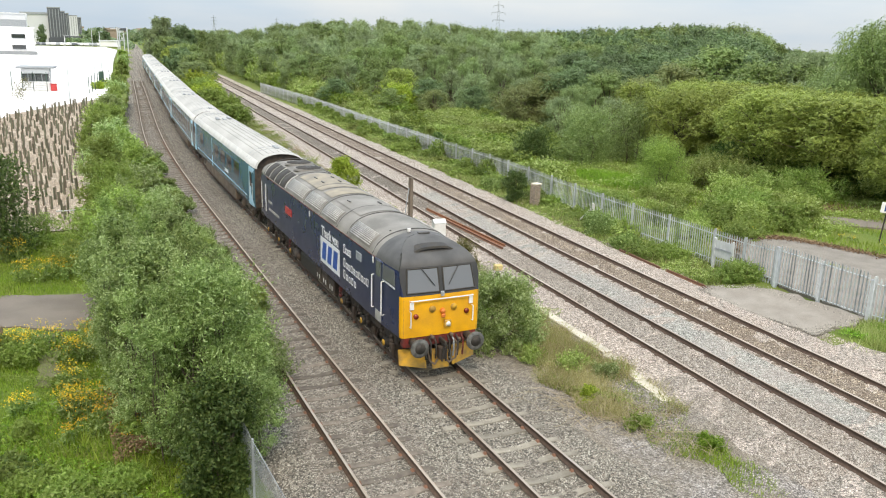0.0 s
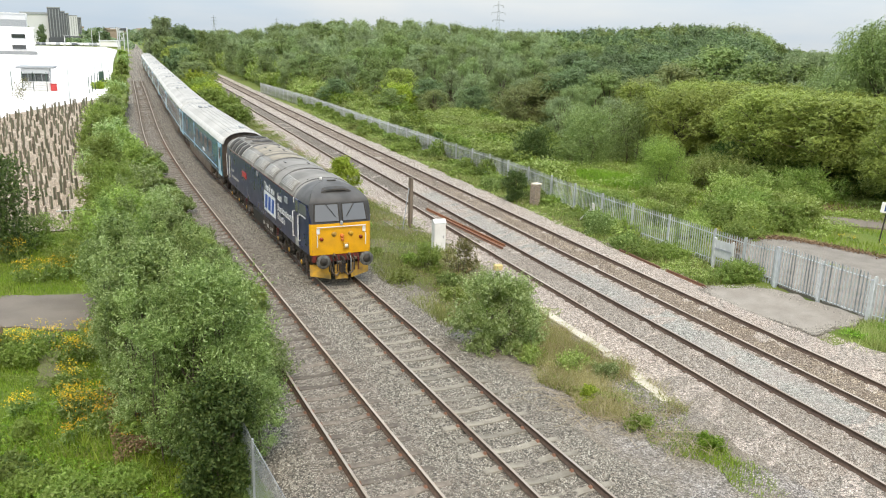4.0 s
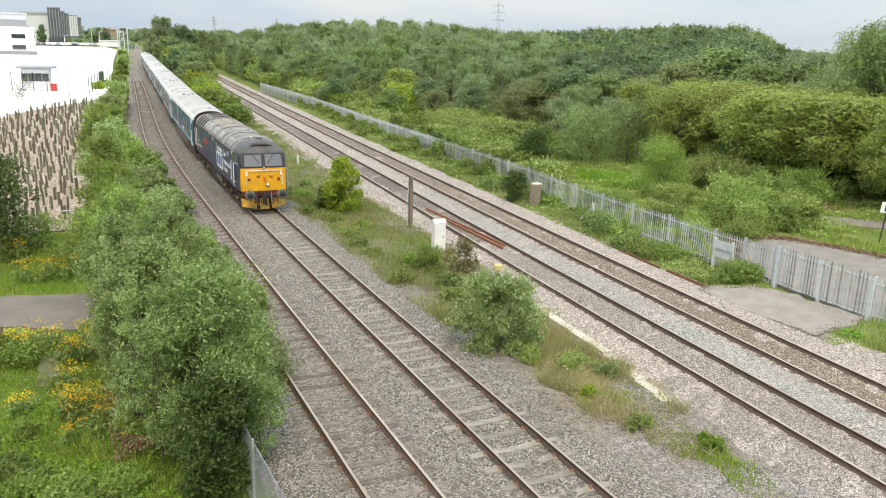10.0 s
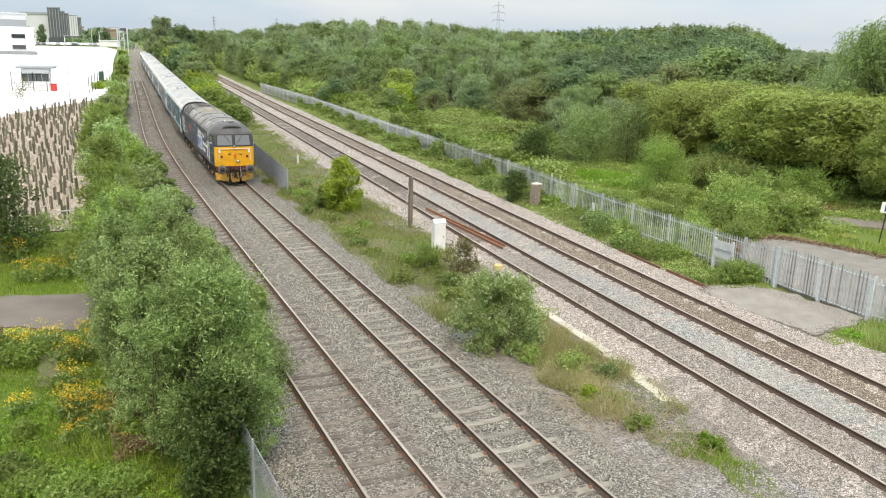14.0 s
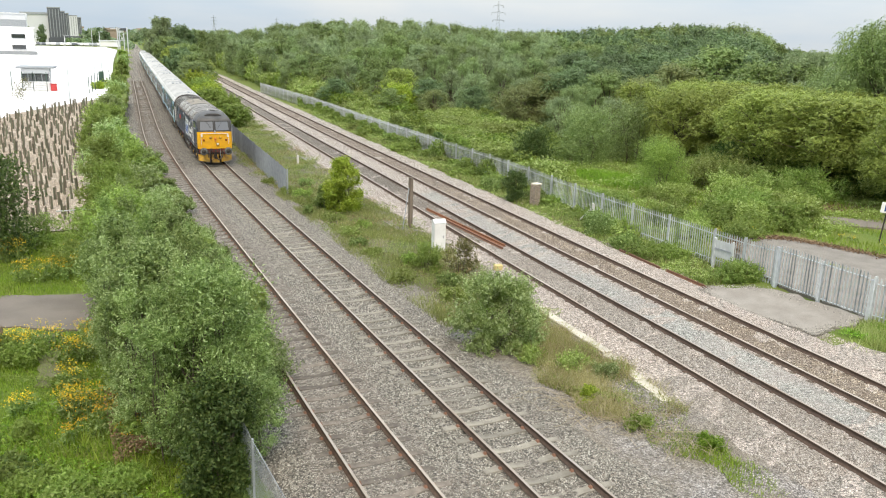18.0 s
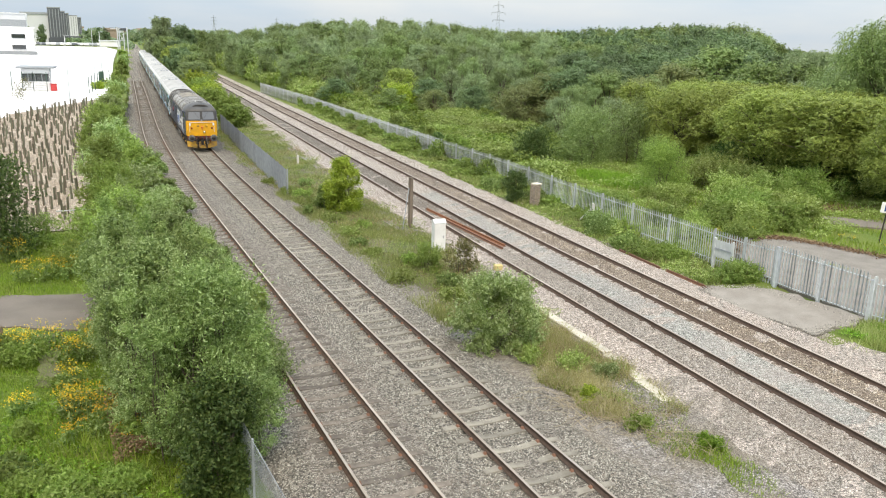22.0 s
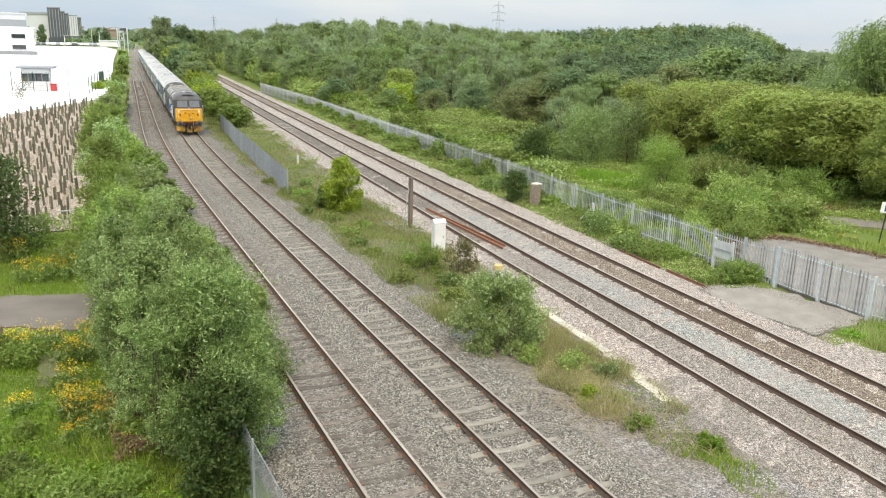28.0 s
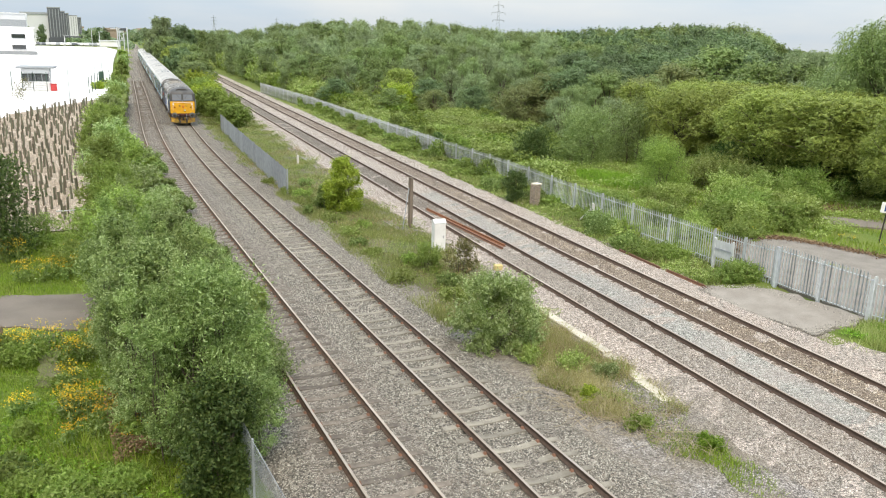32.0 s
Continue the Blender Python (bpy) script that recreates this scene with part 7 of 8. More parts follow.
def front_at(t):
    """Arc place of the cab front, smooth through the rows."""
    i = int(np.clip(np.searchsorted(FT, t) - 1, 0, len(FT) - 2))
    h = FT[i + 1] - FT[i]
    slope = np.gradient(FS, FT)
    u = (t - FT[i]) / h
    return float((2 * u ** 3 - 3 * u ** 2 + 1) * FS[i] + (u ** 3 - 2 * u ** 2 + u) * h * slope[i] + (-2 * u ** 3 + 3 * u ** 2) * FS[i + 1] + (u ** 3 - u ** 2) * h * slope[i + 1])


def motions():
    times = [float(t) for t in np.arange(0, 32.01, 1.0)]
    walk(LOCO, [(t, vehicle_pose(front_at(t) + NOSE, 5.64)) for t in times])
    for k, c in enumerate(COACHES):
        walk(c, [(t, vehicle_pose(front_at(t) + 18.85 + 11.5 + 23.0 * k, 8.0)) for t in times])
    fine = [float(t) for t in np.arange(0, 32.01, 0.25)]
    roll = [front_at(t) - front_at(0) for t in fine]
    for w, y, r in loco_wheels + first_wheels:
        walk(w, [(t, pose(0, y, r, math.degrees(d / r))) for t, d in zip(fine, roll)])
    for c in COACHES[1:]:
        for w in c.children:
            if w.name.startswith("wheelset"):
                y, r = w.matrix_basis.translation.y, WHEEL_RADIUS
                walk(w, [(t, pose(0, y, r, math.degrees(d / r))) for t, d in zip(fine, roll)])

# ---- palisade fence and gate ----
FENCE = FENCE_PLAN[::-1]
PALE_H = 1.74


def pale_mesh(h):
    """A W-section pale with a pointed head."""
    bm = bmesh.new()
    prof = [(-0.033, 0.0), (-0.016, 0.016), (0.0, 0.004), (0.016, 0.016), (0.033, 0.0)]
    lo = [bm.verts.new((x, y, 0.04)) for x, y in prof]
    hi = [bm.verts.new((x, y, h - 0.10)) for x, y in prof]
    tips = [bm.verts.new((-0.016, 0.02, h)), bm.verts.new((0.016, 0.02, h))]
    for i in range(4):
        bm.faces.new((lo[i], lo[i + 1], hi[i + 1], hi[i]))
    bm.faces.new((hi[0], hi[1], tips[0])); bm.faces.new((hi[1], hi[2], tips[0]))
    bm.faces.new((hi[2], hi[3], tips[1])); bm.faces.new((hi[3], hi[4], tips[1]))
    r = bmesh.ops.solidify(bm, geom=bm.faces[:], thickness=0.004)
    me = bpy.data.meshes.new("pale")
    bm.to_mesh(me); bm.free()
    me.materials.append(M["galv"])
    return me


PALE = pale_mesh(PALE_H)


def post_mesh(h, mat):
    bm = bmesh.new()
    for dy in (-0.045, 0.045):
        box(bm, 0, dy, h / 2, 0.07, 0.008, h)
    box(bm, 0, 0, h / 2, 0.008, 0.09, h)
    me = bpy.data.meshes.new("post")
    bm.to_mesh(me); bm.free()
    me.materials.append(mat)
    return me


POST = post_mesh(PALE_H + 0.06, M["galv"])


def palisade(label, pts, parts_from):
    """A fence along pts: posts, two rails a bay, pales. Bays nearer than parts_from get single pales; the rest are joined."""
    fe = thing("palisade_fence", label, "fence")
    P = [Vector((x, y, 0)) for x, y in pts]
    runs = []
    for a, b in zip(P, P[1:]):
        n = max(1, round((b - a).length / 2.75))
        runs += [(a.lerp(b, k / n), a.lerp(b, (k + 1) / n)) for k in range(n)]
    jv, jf, jk = [], [], 0
    for a, b in runs:
        d = b - a
        ang = math.degrees(math.atan2(d.y, d.x))
        za, zb = gz(a.x, a.y), gz(b.x, b.y)
        o = new("post", POST); o.parent = fe
        o.matrix_basis = pose(a.x, a.y, za - 0.05, 0, 0, ang)
        for h in (0.30, PALE_H - 0.26):
            bm = bmesh.new()
            rod(bm, (a.x, a.y, za + h), (b.x, b.y, zb + h), 0.026, seg=4)
            part("rail", bm, M["galv"], fe)
        n = int(d.length / 0.152)
        for k in range(n):
            q = a + d * ((k + 0.5) / n)
            z = za + (zb - za) * (k + 0.5) / n
            if q.y < parts_from:
                o = new("pale", PALE); o.parent = fe
                o.matrix_basis = pose(q.x, q.y, z, 0, random.uniform(-0.3, 0.3), ang + 180) @ Matrix.Translation((0, 0.03, 0))
            else:
                s = d.normalized() * 0.033
                jv += [(q.x - s.x, q.y - s.y, z), (q.x + s.x, q.y + s.y, z), (q.x + s.x, q.y + s.y, z + PALE_H - 0.1), (q.x, q.y, z + PALE_H), (q.x - s.x, q.y - s.y, z + PALE_H - 0.1)]
                jf.append([jk, jk + 1, jk + 2, jk + 3, jk + 4]); jk += 5
    if jv:
        ob = arrays("pales", np.array(jv), np.array(jf), M["galv"], fe, "far run of grey pales")
        tagged(ob, kind="stuff")
        md = ob.modifiers.new("thickness", "SOLIDIFY")
        md.thickness = 0.012
    return fe


palisade("long grey galvanised palisade fence along the line", FENCE, 60)
palisade("short grey galvanised palisade fence beyond the gate", [(26.45, 17.35), (26.7, 13.0), (27.0, 9.0)], 60)


def gate_leaf(a, b, label):
    g = thing("gate", label, "gate", None, "gate leaves")
    a, b = Vector((*a, 0)), Vector((*b, 0))
    d = (b - a)
    ang = math.degrees(math.atan2(d.y, d.x))
    z = -0.02
    bm = bmesh.new()
    for h in (0.14, PALE_H - 0.22):
        rod(bm, (a.x, a.y, z + h), (b.x, b.y, z + h), 0.03, seg=4)
    for q in (a, b):
        rod(bm, (q.x, q.y, z + 0.08), (q.x, q.y, z + PALE_H - 0.1), 0.03, seg=4)
    part("gate_frame", bm, M["galv"], g, "grey steel gate frame")
    n = int(d.length / 0.145)
    for k in range(n):
        q = a + d * ((k + 0.5) / n)
        o = new("pale", PALE); o.parent = g
        o.matrix_basis = pose(q.x, q.y, z + 0.05, 0, 0, ang + 180) @ Matrix.Translation((0, 0.03, 0))
    return g


gate_leaf((26.62, 21.7), (26.50, 19.66), "closed grey palisade gate leaf")
gate_leaf((26.50, 19.58), (26.46, 17.6), "closed grey palisade gate leaf with a drop bolt")
for x, y, h in ((26.70, 21.85, 1.72), (26.78, 21.98, 1.72), (26.52, 19.62, 1.62), (26.46, 17.45, 1.62)):
    gp = thing("gate_post", "stout galvanised steel gate post", "post", pose(x, y, gz(x, y) - 0.05), "gate posts")
    bm = bmesh.new(); box(bm, 0, 0, h / 2, 0.12, 0.12, h, bevel=0.01)
    part("shaft", bm, M["galv"], gp)
    bm = bmesh.new(); box(bm, 0, 0, h + 0.01, 0.13, 0.13, 0.02, bevel=0.005)
    part("cap", bm, M["galv_dark"], gp)

# back of a notice board on two posts
nb = thing("notice_board", "grey metal notice board seen from behind on two posts", "sign", pose(26.75, 24.85, gz(26.75, 24.85) + 0.05, 0, 0, 94) @ Matrix.Diagonal((1.0, 1.0, 1.25, 1)))
for s_ in (-0.5, 0.5):
    bm = bmesh.new(); box(bm, s_, 0, 0.58, 0.10, 0.10, 1.2, bevel=0.01)
    part("post", bm, M["galv"], nb)
bm = bmesh.new(); box(bm, 0, 0, 0.80, 0.92, 0.03, 0.62, bevel=0.006)
part("panel", bm, M["galv"], nb, "pale grey metal panel")
bm = bmesh.new(); box(bm, 0, 0.03, 0.80, 0.92, 0.03, 0.06)
part("stiffener", bm, M["galv_dark"], nb)
# braced white marker post by the fence
bp_ = thing("braced_post", "white concrete post with a slanting brace", "post", pose(26.9, 34.6, gz(26.9, 34.6)))
bm = bmesh.new(); box(bm, 0, 0, 0.62, 0.13, 0.13, 1.3, bevel=0.015)
part("post", bm, M["concrete"], bp_)
bm = bmesh.new(); rod(bm, (0, 0.05, 1.0), (-0.05, 1.1, 0.1), 0.05, seg=4)
part("brace", bm, M["concrete"], bp_)

# brick pillar
pl = thing("brick_pillar", "weathered brick pillar with a broken top", "pillar", pose(27.0, 40.6, gz(27.0, 40.6), 0, 0, 8))
bm = bmesh.new(); box(bm, 0, 0, 0.62, 0.42, 0.42, 1.28)
part("mortar_core", bm, M["concrete"], pl, "pale mortar core")
bm = bmesh.new(); box(bm, 0, 0, 0, 0.215, 0.1025, 0.065, bevel=0.004)
BRICK = bpy.data.meshes.new("brick"); bm.to_mesh(BRICK); bm.free(); BRICK.materials.append(M["brick"])
for c in range(17):
    z = 0.04 + c * 0.075
    for k in range(8):
        side, s_ = divmod(k, 2)
        off = (s_ - 0.5) * 0.225 + (0.0 if c % 2 else 0.02)
        o = new("brick", BRICK); o.parent = pl
        o.matrix_basis = pose(0, 0, z, 0, 0, 90 * side) @ pose(off, -0.175, 0, 0, 0, random.uniform(-1.5, 1.5))
bm = bmesh.new(); box(bm, 0.06, 0, 1.33, 0.52, 0.50, 0.09, bevel=0.02)
part("coping", bm, M["trough"], pl, "worn concrete coping stone")

# grey sheet fence between the diverging lines
SHEETS = [(13.3, 47.9), (13.9, 55.2), (15.0, 68.0), (16.5, 84.0)]
sf = thing("sheet_fence", "grey corrugated steel sheet fence on posts", "fence")
for (x0, y0), (x1, y1) in zip(SHEETS, SHEETS[1:]):
    n = max(1, round(math.hypot(x1 - x0, y1 - y0) / 1.0))
    for k in range(n):
        a = (x0 + (x1 - x0) * k / n, y0 + (y1 - y0) * k / n)
        b = (x0 + (x1 - x0) * (k + 1) / n, y0 + (y1 - y0) * (k + 1) / n)
        V, cols = [], 13
        nx, ny = -(b[1] - a[1]), (b[0] - a[0])
        ln = math.hypot(nx, ny)
        for z in (-0.38, 1.40 + random.uniform(-0.02, 0.02)):
            V.append([(a[0] + (b[0] - a[0]) * q / (cols - 1) * 0.985 + nx / ln * 0.018 * (q % 2), a[1] + (b[1] - a[1]) * q / (cols - 1) * 0.985 + ny / ln * 0.018 * (q % 2), z) for q in range(cols)])
        grid_part("sheet", V, M["galv_dark"], sf, "", False)
        if k % 3 == 0:
            bm = bmesh.new(); box(bm, a[0] + 0.06, a[1], 0.5, 0.08, 0.08, 1.8, bevel=0.01)
            part("post", bm, M["galv_dark"], sf)

# lineside cabinet
cb = thing("lineside_cabinet", "tall white lineside cabinet with a pitched top", "cabinet", pose(16.3, 32.5, -0.44, 0, 0, -8) @ Matrix.Diagonal((1.0, 1.0, 1.16, 1)))
bm = bmesh.new(); box(bm, 0, 0, 0.70, 0.56, 0.46, 1.32, bevel=0.015)
part("body", bm, M["white_paint"], cb, "off-white painted steel body")
bm = bmesh.new()
vs = [bm.verts.new(p) for p in ((-0.31, -0.26, 1.36), (0.31, -0.26, 1.36), (0.31, 0.26, 1.36), (-0.31, 0.26, 1.36), (-0.31, 0, 1.50), (0.31, 0, 1.50))]
for f in ((3, 2, 1, 0), (0, 1, 5, 4), (2, 3, 4, 5), (1, 2, 5), (3, 0, 4)):
    bm.faces.new([vs[i] for i in f])
part("lid", bm, M["white_paint"], cb, "pitched white lid")
bm = bmesh.new(); box(bm, 0, 0, 0.03, 0.62, 0.52, 0.08, bevel=0.01)
part("plinth", bm, M["concrete"], cb)
bm = bmesh.new(); box(bm, 0.16, -0.24, 0.78, 0.03, 0.03, 0.12, bevel=0.005)
part("handle", bm, M["galv_dark"], cb, "grey door handle")
bm = bmesh.new(); box(bm, 0, -0.232, 0.70, 0.46, 0.012, 1.14)
part("door", bm, M["white_paint"], cb)

# timber post with a steel stay
tp = thing("timber_post", "old timber post with a thin raking stay", "post", pose(17.0, 37.3, -0.42, 0, 0, 12))
bm = bmesh.new(); box(bm, 0, 0, 1.42, 0.19, 0.19, 2.9, bevel=0.015)
part("post", bm, M["timber"], tp)
bm = bmesh.new(); rod(bm, (-0.12, 0.0, 2.3), (-0.70, -0.25, 0.0), 0.025, seg=6)
part("stay", bm, M["galv_dark"], tp, "dark steel stay")
# yellow-topped marker post
yp = thing("marker_post", "short dark post with a yellow box on top", "post", pose(16.1, 26.6, -0.42))
bm = bmesh.new(); box(bm, 0, 0, 0.42, 0.09, 0.09, 0.85, bevel=0.008)
part("post", bm, M["black"], yp)
bm = bmesh.new(); box(bm, 0, 0, 0.96, 0.34, 0.24, 0.24, bevel=0.03)
part("box", bm, M["yellow_faded"], yp, "faded yellow box")
# short post beside the running line
sp_ = thing("marker_post", "small grey concrete marker post", "post", pose(17.6, 60.0, -0.42))
bm = bmesh.new(); box(bm, 0, 0, 0.40, 0.16, 0.16, 0.9, bevel=0.02)
part("post", bm, M["concrete"], sp_)

# concrete cable trough, each lid a piece
ct = thing("cable_trough", "pale concrete cable trough half buried in ballast", "cable trough")
bm = bmesh.new(); box(bm, 0, 0, 0, 0.34, 0.98, 0.07, bevel=0.008)
LID = bpy.data.meshes.new("lid"); bm.to_mesh(LID); bm.free(); LID.materials.append(M["trough"])
for k in range(12):
    y = 23.4 - k * 1.0
    x = float(np.interp(y, [11.1, 12.5, 14.8, 16.3, 18.4, 19.3, 22.0, 23.2], [14.75, 14.85, 15.05, 15.3, 15.66, 15.77, 15.97, 16.1]))
    o = new("lid", LID); o.parent = ct
    sunk = 0.0 if y > 18.6 else 0.03 + 0.012 * (k - 4)
    o.matrix_basis = pose(x, y, -0.225 - sunk, random.uniform(-0.6, 0.6), random.uniform(-1, 1), -5 + random.uniform(-1.5, 1.5))
# rusty scrap rails lying in the track
for k, (x0, y0, x1, y1, mt, z) in enumerate([(19.55, 40.6, 19.45, 31.6, "orange", -0.08), (19.25, 37.5, 19.10, 31.2, "clip", -0.09), (24.82, 29.6, 24.5, 26.3, "clip", -0.29), (24.5, 25.9, 24.28, 22.9, "rust", -0.27)]):
    sr = thing("scrap_rail", "rust-orange length of old rail lying on the ballast", "rail", None, "scrap rails")
    d = Vector((x1 - x0, y1 - y0, 0)); nrm = Vector((-d.y, d.x, 0)).normalized()
    V = []
    for q in (Vector((x0, y0, z)), Vector((x1, y1, z))):
        V.append([q + nrm * a + Vector((0, 0, b)) for a, b in ((-0.06, -0.06), (-0.06, -0.045), (-0.012, -0.03), (-0.012, 0.03), (-0.033, 0.04), (-0.033, 0.065), (0.033, 0.065), (0.033, 0.04), (0.012, 0.03), (0.012, -0.03), (0.06, -0.045), (0.06, -0.06))])
    grid_part("rail", V, M["clip" if mt == "clip" else "rust_dull" if k == 3 else "rust"], sr, "", False)

# chain-link boundary fence by the foreground willow
cl = thing("chain_link_fence", "old chain-link fence with thin steel posts", "fence")
pts = [(3.35, 12.0), (3.30, 14.9), (3.35, 17.8), (3.5, 20.8), (3.7, 24.0)]
for x, y in pts:
    bm = bmesh.new(); box(bm, x, y, 0.5, 0.05, 0.05, 1.7, bevel=0.005)
    part("post", bm, M["galv_dark"], cl)
V, F, k = [], [], 0
for (x0, y0), (x1, y1) in zip(pts, pts[1:]):
    L = math.hypot(x1 - x0, y1 - y0)
    n = int(L / 0.07)
    for i in range(-21, n):
        for sg in (1, -1):
            s0, s1 = i * 0.07, i * 0.07 + 1.44
            z0, z1 = (-0.3, 1.3) if sg > 0 else (1.3, -0.3)
            if s0 < 0:
                z0 += (z1 - z0) * (-s0 / 1.44); s0 = 0
            if s1 > L:
                z1 += (z0 - z1) * ((s1 - L) / 1.44); s1 = L
            if s1 - s0 < 0.05:
                continue
            v, f = limb((x0 + (x1 - x0) * s0 / L, y0 + (y1 - y0) * s0 / L, z0), (x0 + (x1 - x0) * s1 / L, y0 + (y1 - y0) * s1 / L, z1), 0.0024, 0.0024, 3)
            V.append(v); F.append(f + k); k += len(v)
tagged(arrays("mesh", np.concatenate(V), np.concatenate(F), M["galv_dark"], cl, "dull grey wire mesh"), kind="stuff")
for (x0, y0), (x1, y1) in zip(pts, pts[1:]):
    bm = bmesh.new(); rod(bm, (x0, y0, 1.3), (x1, y1, 1.3), 0.008, seg=5)
    part("line_wire", bm, M["galv_dark"], cl, "dull grey top line wire")

# ---- the yard, its buildings and the distance ----
YZ = YARD_Z + 0.02


def block(name, label, category, parts, group=""):
    """A building: parts are (name, material, centre x, y, base z, sizes)."""
    ob = thing(name, label, category, None, group)
    for nm, mt, x, y, z, sx, sy, sz in parts:
        bm = bmesh.new(); box(bm, x, y, z + sz / 2, sx, sy, sz, bevel=0.03)
        part(nm, bm, M[mt], ob)
    return ob


office = block("office_building", "white two-storey office block with dark strip windows", "building", [("wall", "white_clad", -20, 286, YZ, 40, 20, 7.6), ("parapet", "white_clad", -20, 286, YZ + 7.6, 40.6, 20.6, 0.5), ("plinth", "galv_dark", -20, 275.7, YZ, 41, 0.6, 1.0)])
for zr in (2.2, 5.4):
    for k in range(4):
        bm = bmesh.new(); box(bm, -4.2 - 11 * k, 275.94, YZ + zr, 3.6, 0.12, 1.15)
        w_ = part("window", bm, M["glass"], office, "dark strip window")
        bm = bmesh.new(); box(bm, -4.2 - 11 * k, 275.9, YZ + zr - 0.62, 3.8, 0.2, 0.1)
        part("sill", bm, M["galv_dark"], w_)
for zr in (2.2, 5.4):
    bm = bmesh.new(); box(bm, 0.04, 281.5, YZ + zr, 0.12, 4.0, 1.1)
    part("window", bm, M["glass"], office, "dark side window")
block("warehouse", "large pale grey warehouse behind the office block", "building", [("wall", "cladding", -49, 345, YZ, 94, 60, 12.2), ("band", "galv_dark", -49, 314.9, YZ + 7.0, 94.2, 0.3, 3.4), ("roof_edge", "galv", -49, 345, YZ + 12.2, 94.6, 60.6, 0.5)])
block("warehouse", "tall white distribution warehouse with a dark eaves band", "building", [("wall", "cladding", 1.0, 520, YZ, 13.5, 40, 16.2), ("band", "galv_dark", 1.0, 499.8, YZ + 15.0, 13.7, 0.4, 1.2)])
for k, (x, y, w, h, mt) in enumerate([(10.9, 505, 6.2, 18.6, "dark_clad"), (15.4, 560, 5.0, 17.8, "dark_clad"), (19.8, 612, 4.2, 17.6, "dark_clad"), (25.9, 660, 6.4, 17.0, "cladding"), (32.4, 720, 4.4, 16.6, "dark_clad")]):
    fb = block("warehouse_tower", "charcoal stair tower of the warehouse" if mt == "dark_clad" else "grey stair tower of the warehouse", "building", [("wall", mt, x, y, YZ, w, 16, h), ("roof_edge", "galv_dark", x, y, YZ + h, w + 0.4, 16.4, 0.6), ("base", "dark_clad", x, y - 8.1, YZ, w + 1.5, 0.5, 3.0)], "warehouse towers")
    for q in range(4):
        bm = bmesh.new(); box(bm, x - w * 0.36 + q * w * 0.24, y - 8.1, YZ + h / 2 + 1.5, 0.35, 0.25, h - 4)
        part("fin", bm, M["galv_dark"], fb)
block("shed", "low white shed beyond the yard", "building", [("wall", "white_clad", 33.2, 436, YZ, 9.0, 8, 2.6), ("roof", "cladding", 33.2, 436, YZ + 2.6, 9.6, 8.6, 0.5)])

for k, (x, y, h, r) in enumerate([(-2.4, 440, 8.5, 2.4), (3.6, 452, 9.5, 3.4), (30.0, 470, 6.0, 4.5), (36.0, 500, 6.5, 5.0)]):
    plant("yard_tree", "small dark green tree at the foot of the warehouse", "tree", "wood_oak", x, y, YZ - 0.2, 50.0 * k, "yard trees", seed=420 + k, height=h, radius=r, n_leaf=1500, size=0.8, blobs=24, low=0.1, stems=1, trunk=0.2, spire=0.4)
# gatehouse
gh = thing("gatehouse", "small white gatehouse with a dark window band and flat roof", "building", pose(-0.15, 119.5, YZ, 0, 0, -6) @ Matrix.Diagonal((0.74, 0.74, 0.86, 1)))
bm = bmesh.new(); box(bm, 0, 0, 1.6, 4.4, 5.0, 3.2, bevel=0.03); part("wall", bm, M["white_clad"], gh)
bm = bmesh.new(); box(bm, 0.15, -0.2, 3.42, 6.0, 6.2, 0.26, bevel=0.03); part("roof", bm, M["galv_dark"], gh, "grey flat roof slab")
for k in range(4):
    bm = bmesh.new(); box(bm, -1.65 + 1.1 * k, -2.52, 1.95, 1.0, 0.06, 1.15); wd_ = part("window", bm, M["glass"], gh, "dark window pane")
    bm = bmesh.new(); box(bm, -1.1 + 1.1 * k, -2.54, 1.95, 0.07, 0.08, 1.2); part("frame", bm, M["galv_dark"], wd_)
for k in range(2):
    bm = bmesh.new(); box(bm, 2.22, -1.5 + 1.5 * k, 1.95, 0.06, 1.2, 1.15); part("window", bm, M["glass"], gh, "dark window pane")
bm = bmesh.new(); box(bm, 2.45, -2.4, 1.65, 0.14, 0.14, 3.3); part("column", bm, M["galv_dark"], gh)
rb = thing("grit_bin", "small red grit bin beside the gatehouse", "bin", pose(1.75, 117.2, YZ))
bm = bmesh.new(); box(bm, 0, 0, 0.42, 0.75, 0.6, 0.84, bevel=0.04); part("body", bm, M["red_plate"], rb)
bm = bmesh.new(); box(bm, 0, 0, 0.88, 0.82, 0.66, 0.10, bevel=0.03); part("lid", bm, M["red_plate"], rb)


def mesh_fence(label, pts, h, step, mat="green_steel"):
    fe = thing("mesh_fence", label, "fence")
    for (x0, y0), (x1, y1) in zip(pts, pts[1:]):
        L = math.hypot(x1 - x0, y1 - y0)
        n = max(1, round(L / step))
        for k in range(n + 1):
            x, y = x0 + (x1 - x0) * k / n, y0 + (y1 - y0) * k / n
            bm = bmesh.new(); box(bm, x, y, YZ + h / 2, 0.09, 0.09, h, bevel=0.01); part("post", bm, M[mat], fe)
        for z in np.arange(0.2, h, 0.3):
            bm = bmesh.new(); rod(bm, (x0, y0, YZ + z), (x1, y1, YZ + z), 0.012, seg=4); part("wire", bm, M[mat], fe)
    return fe


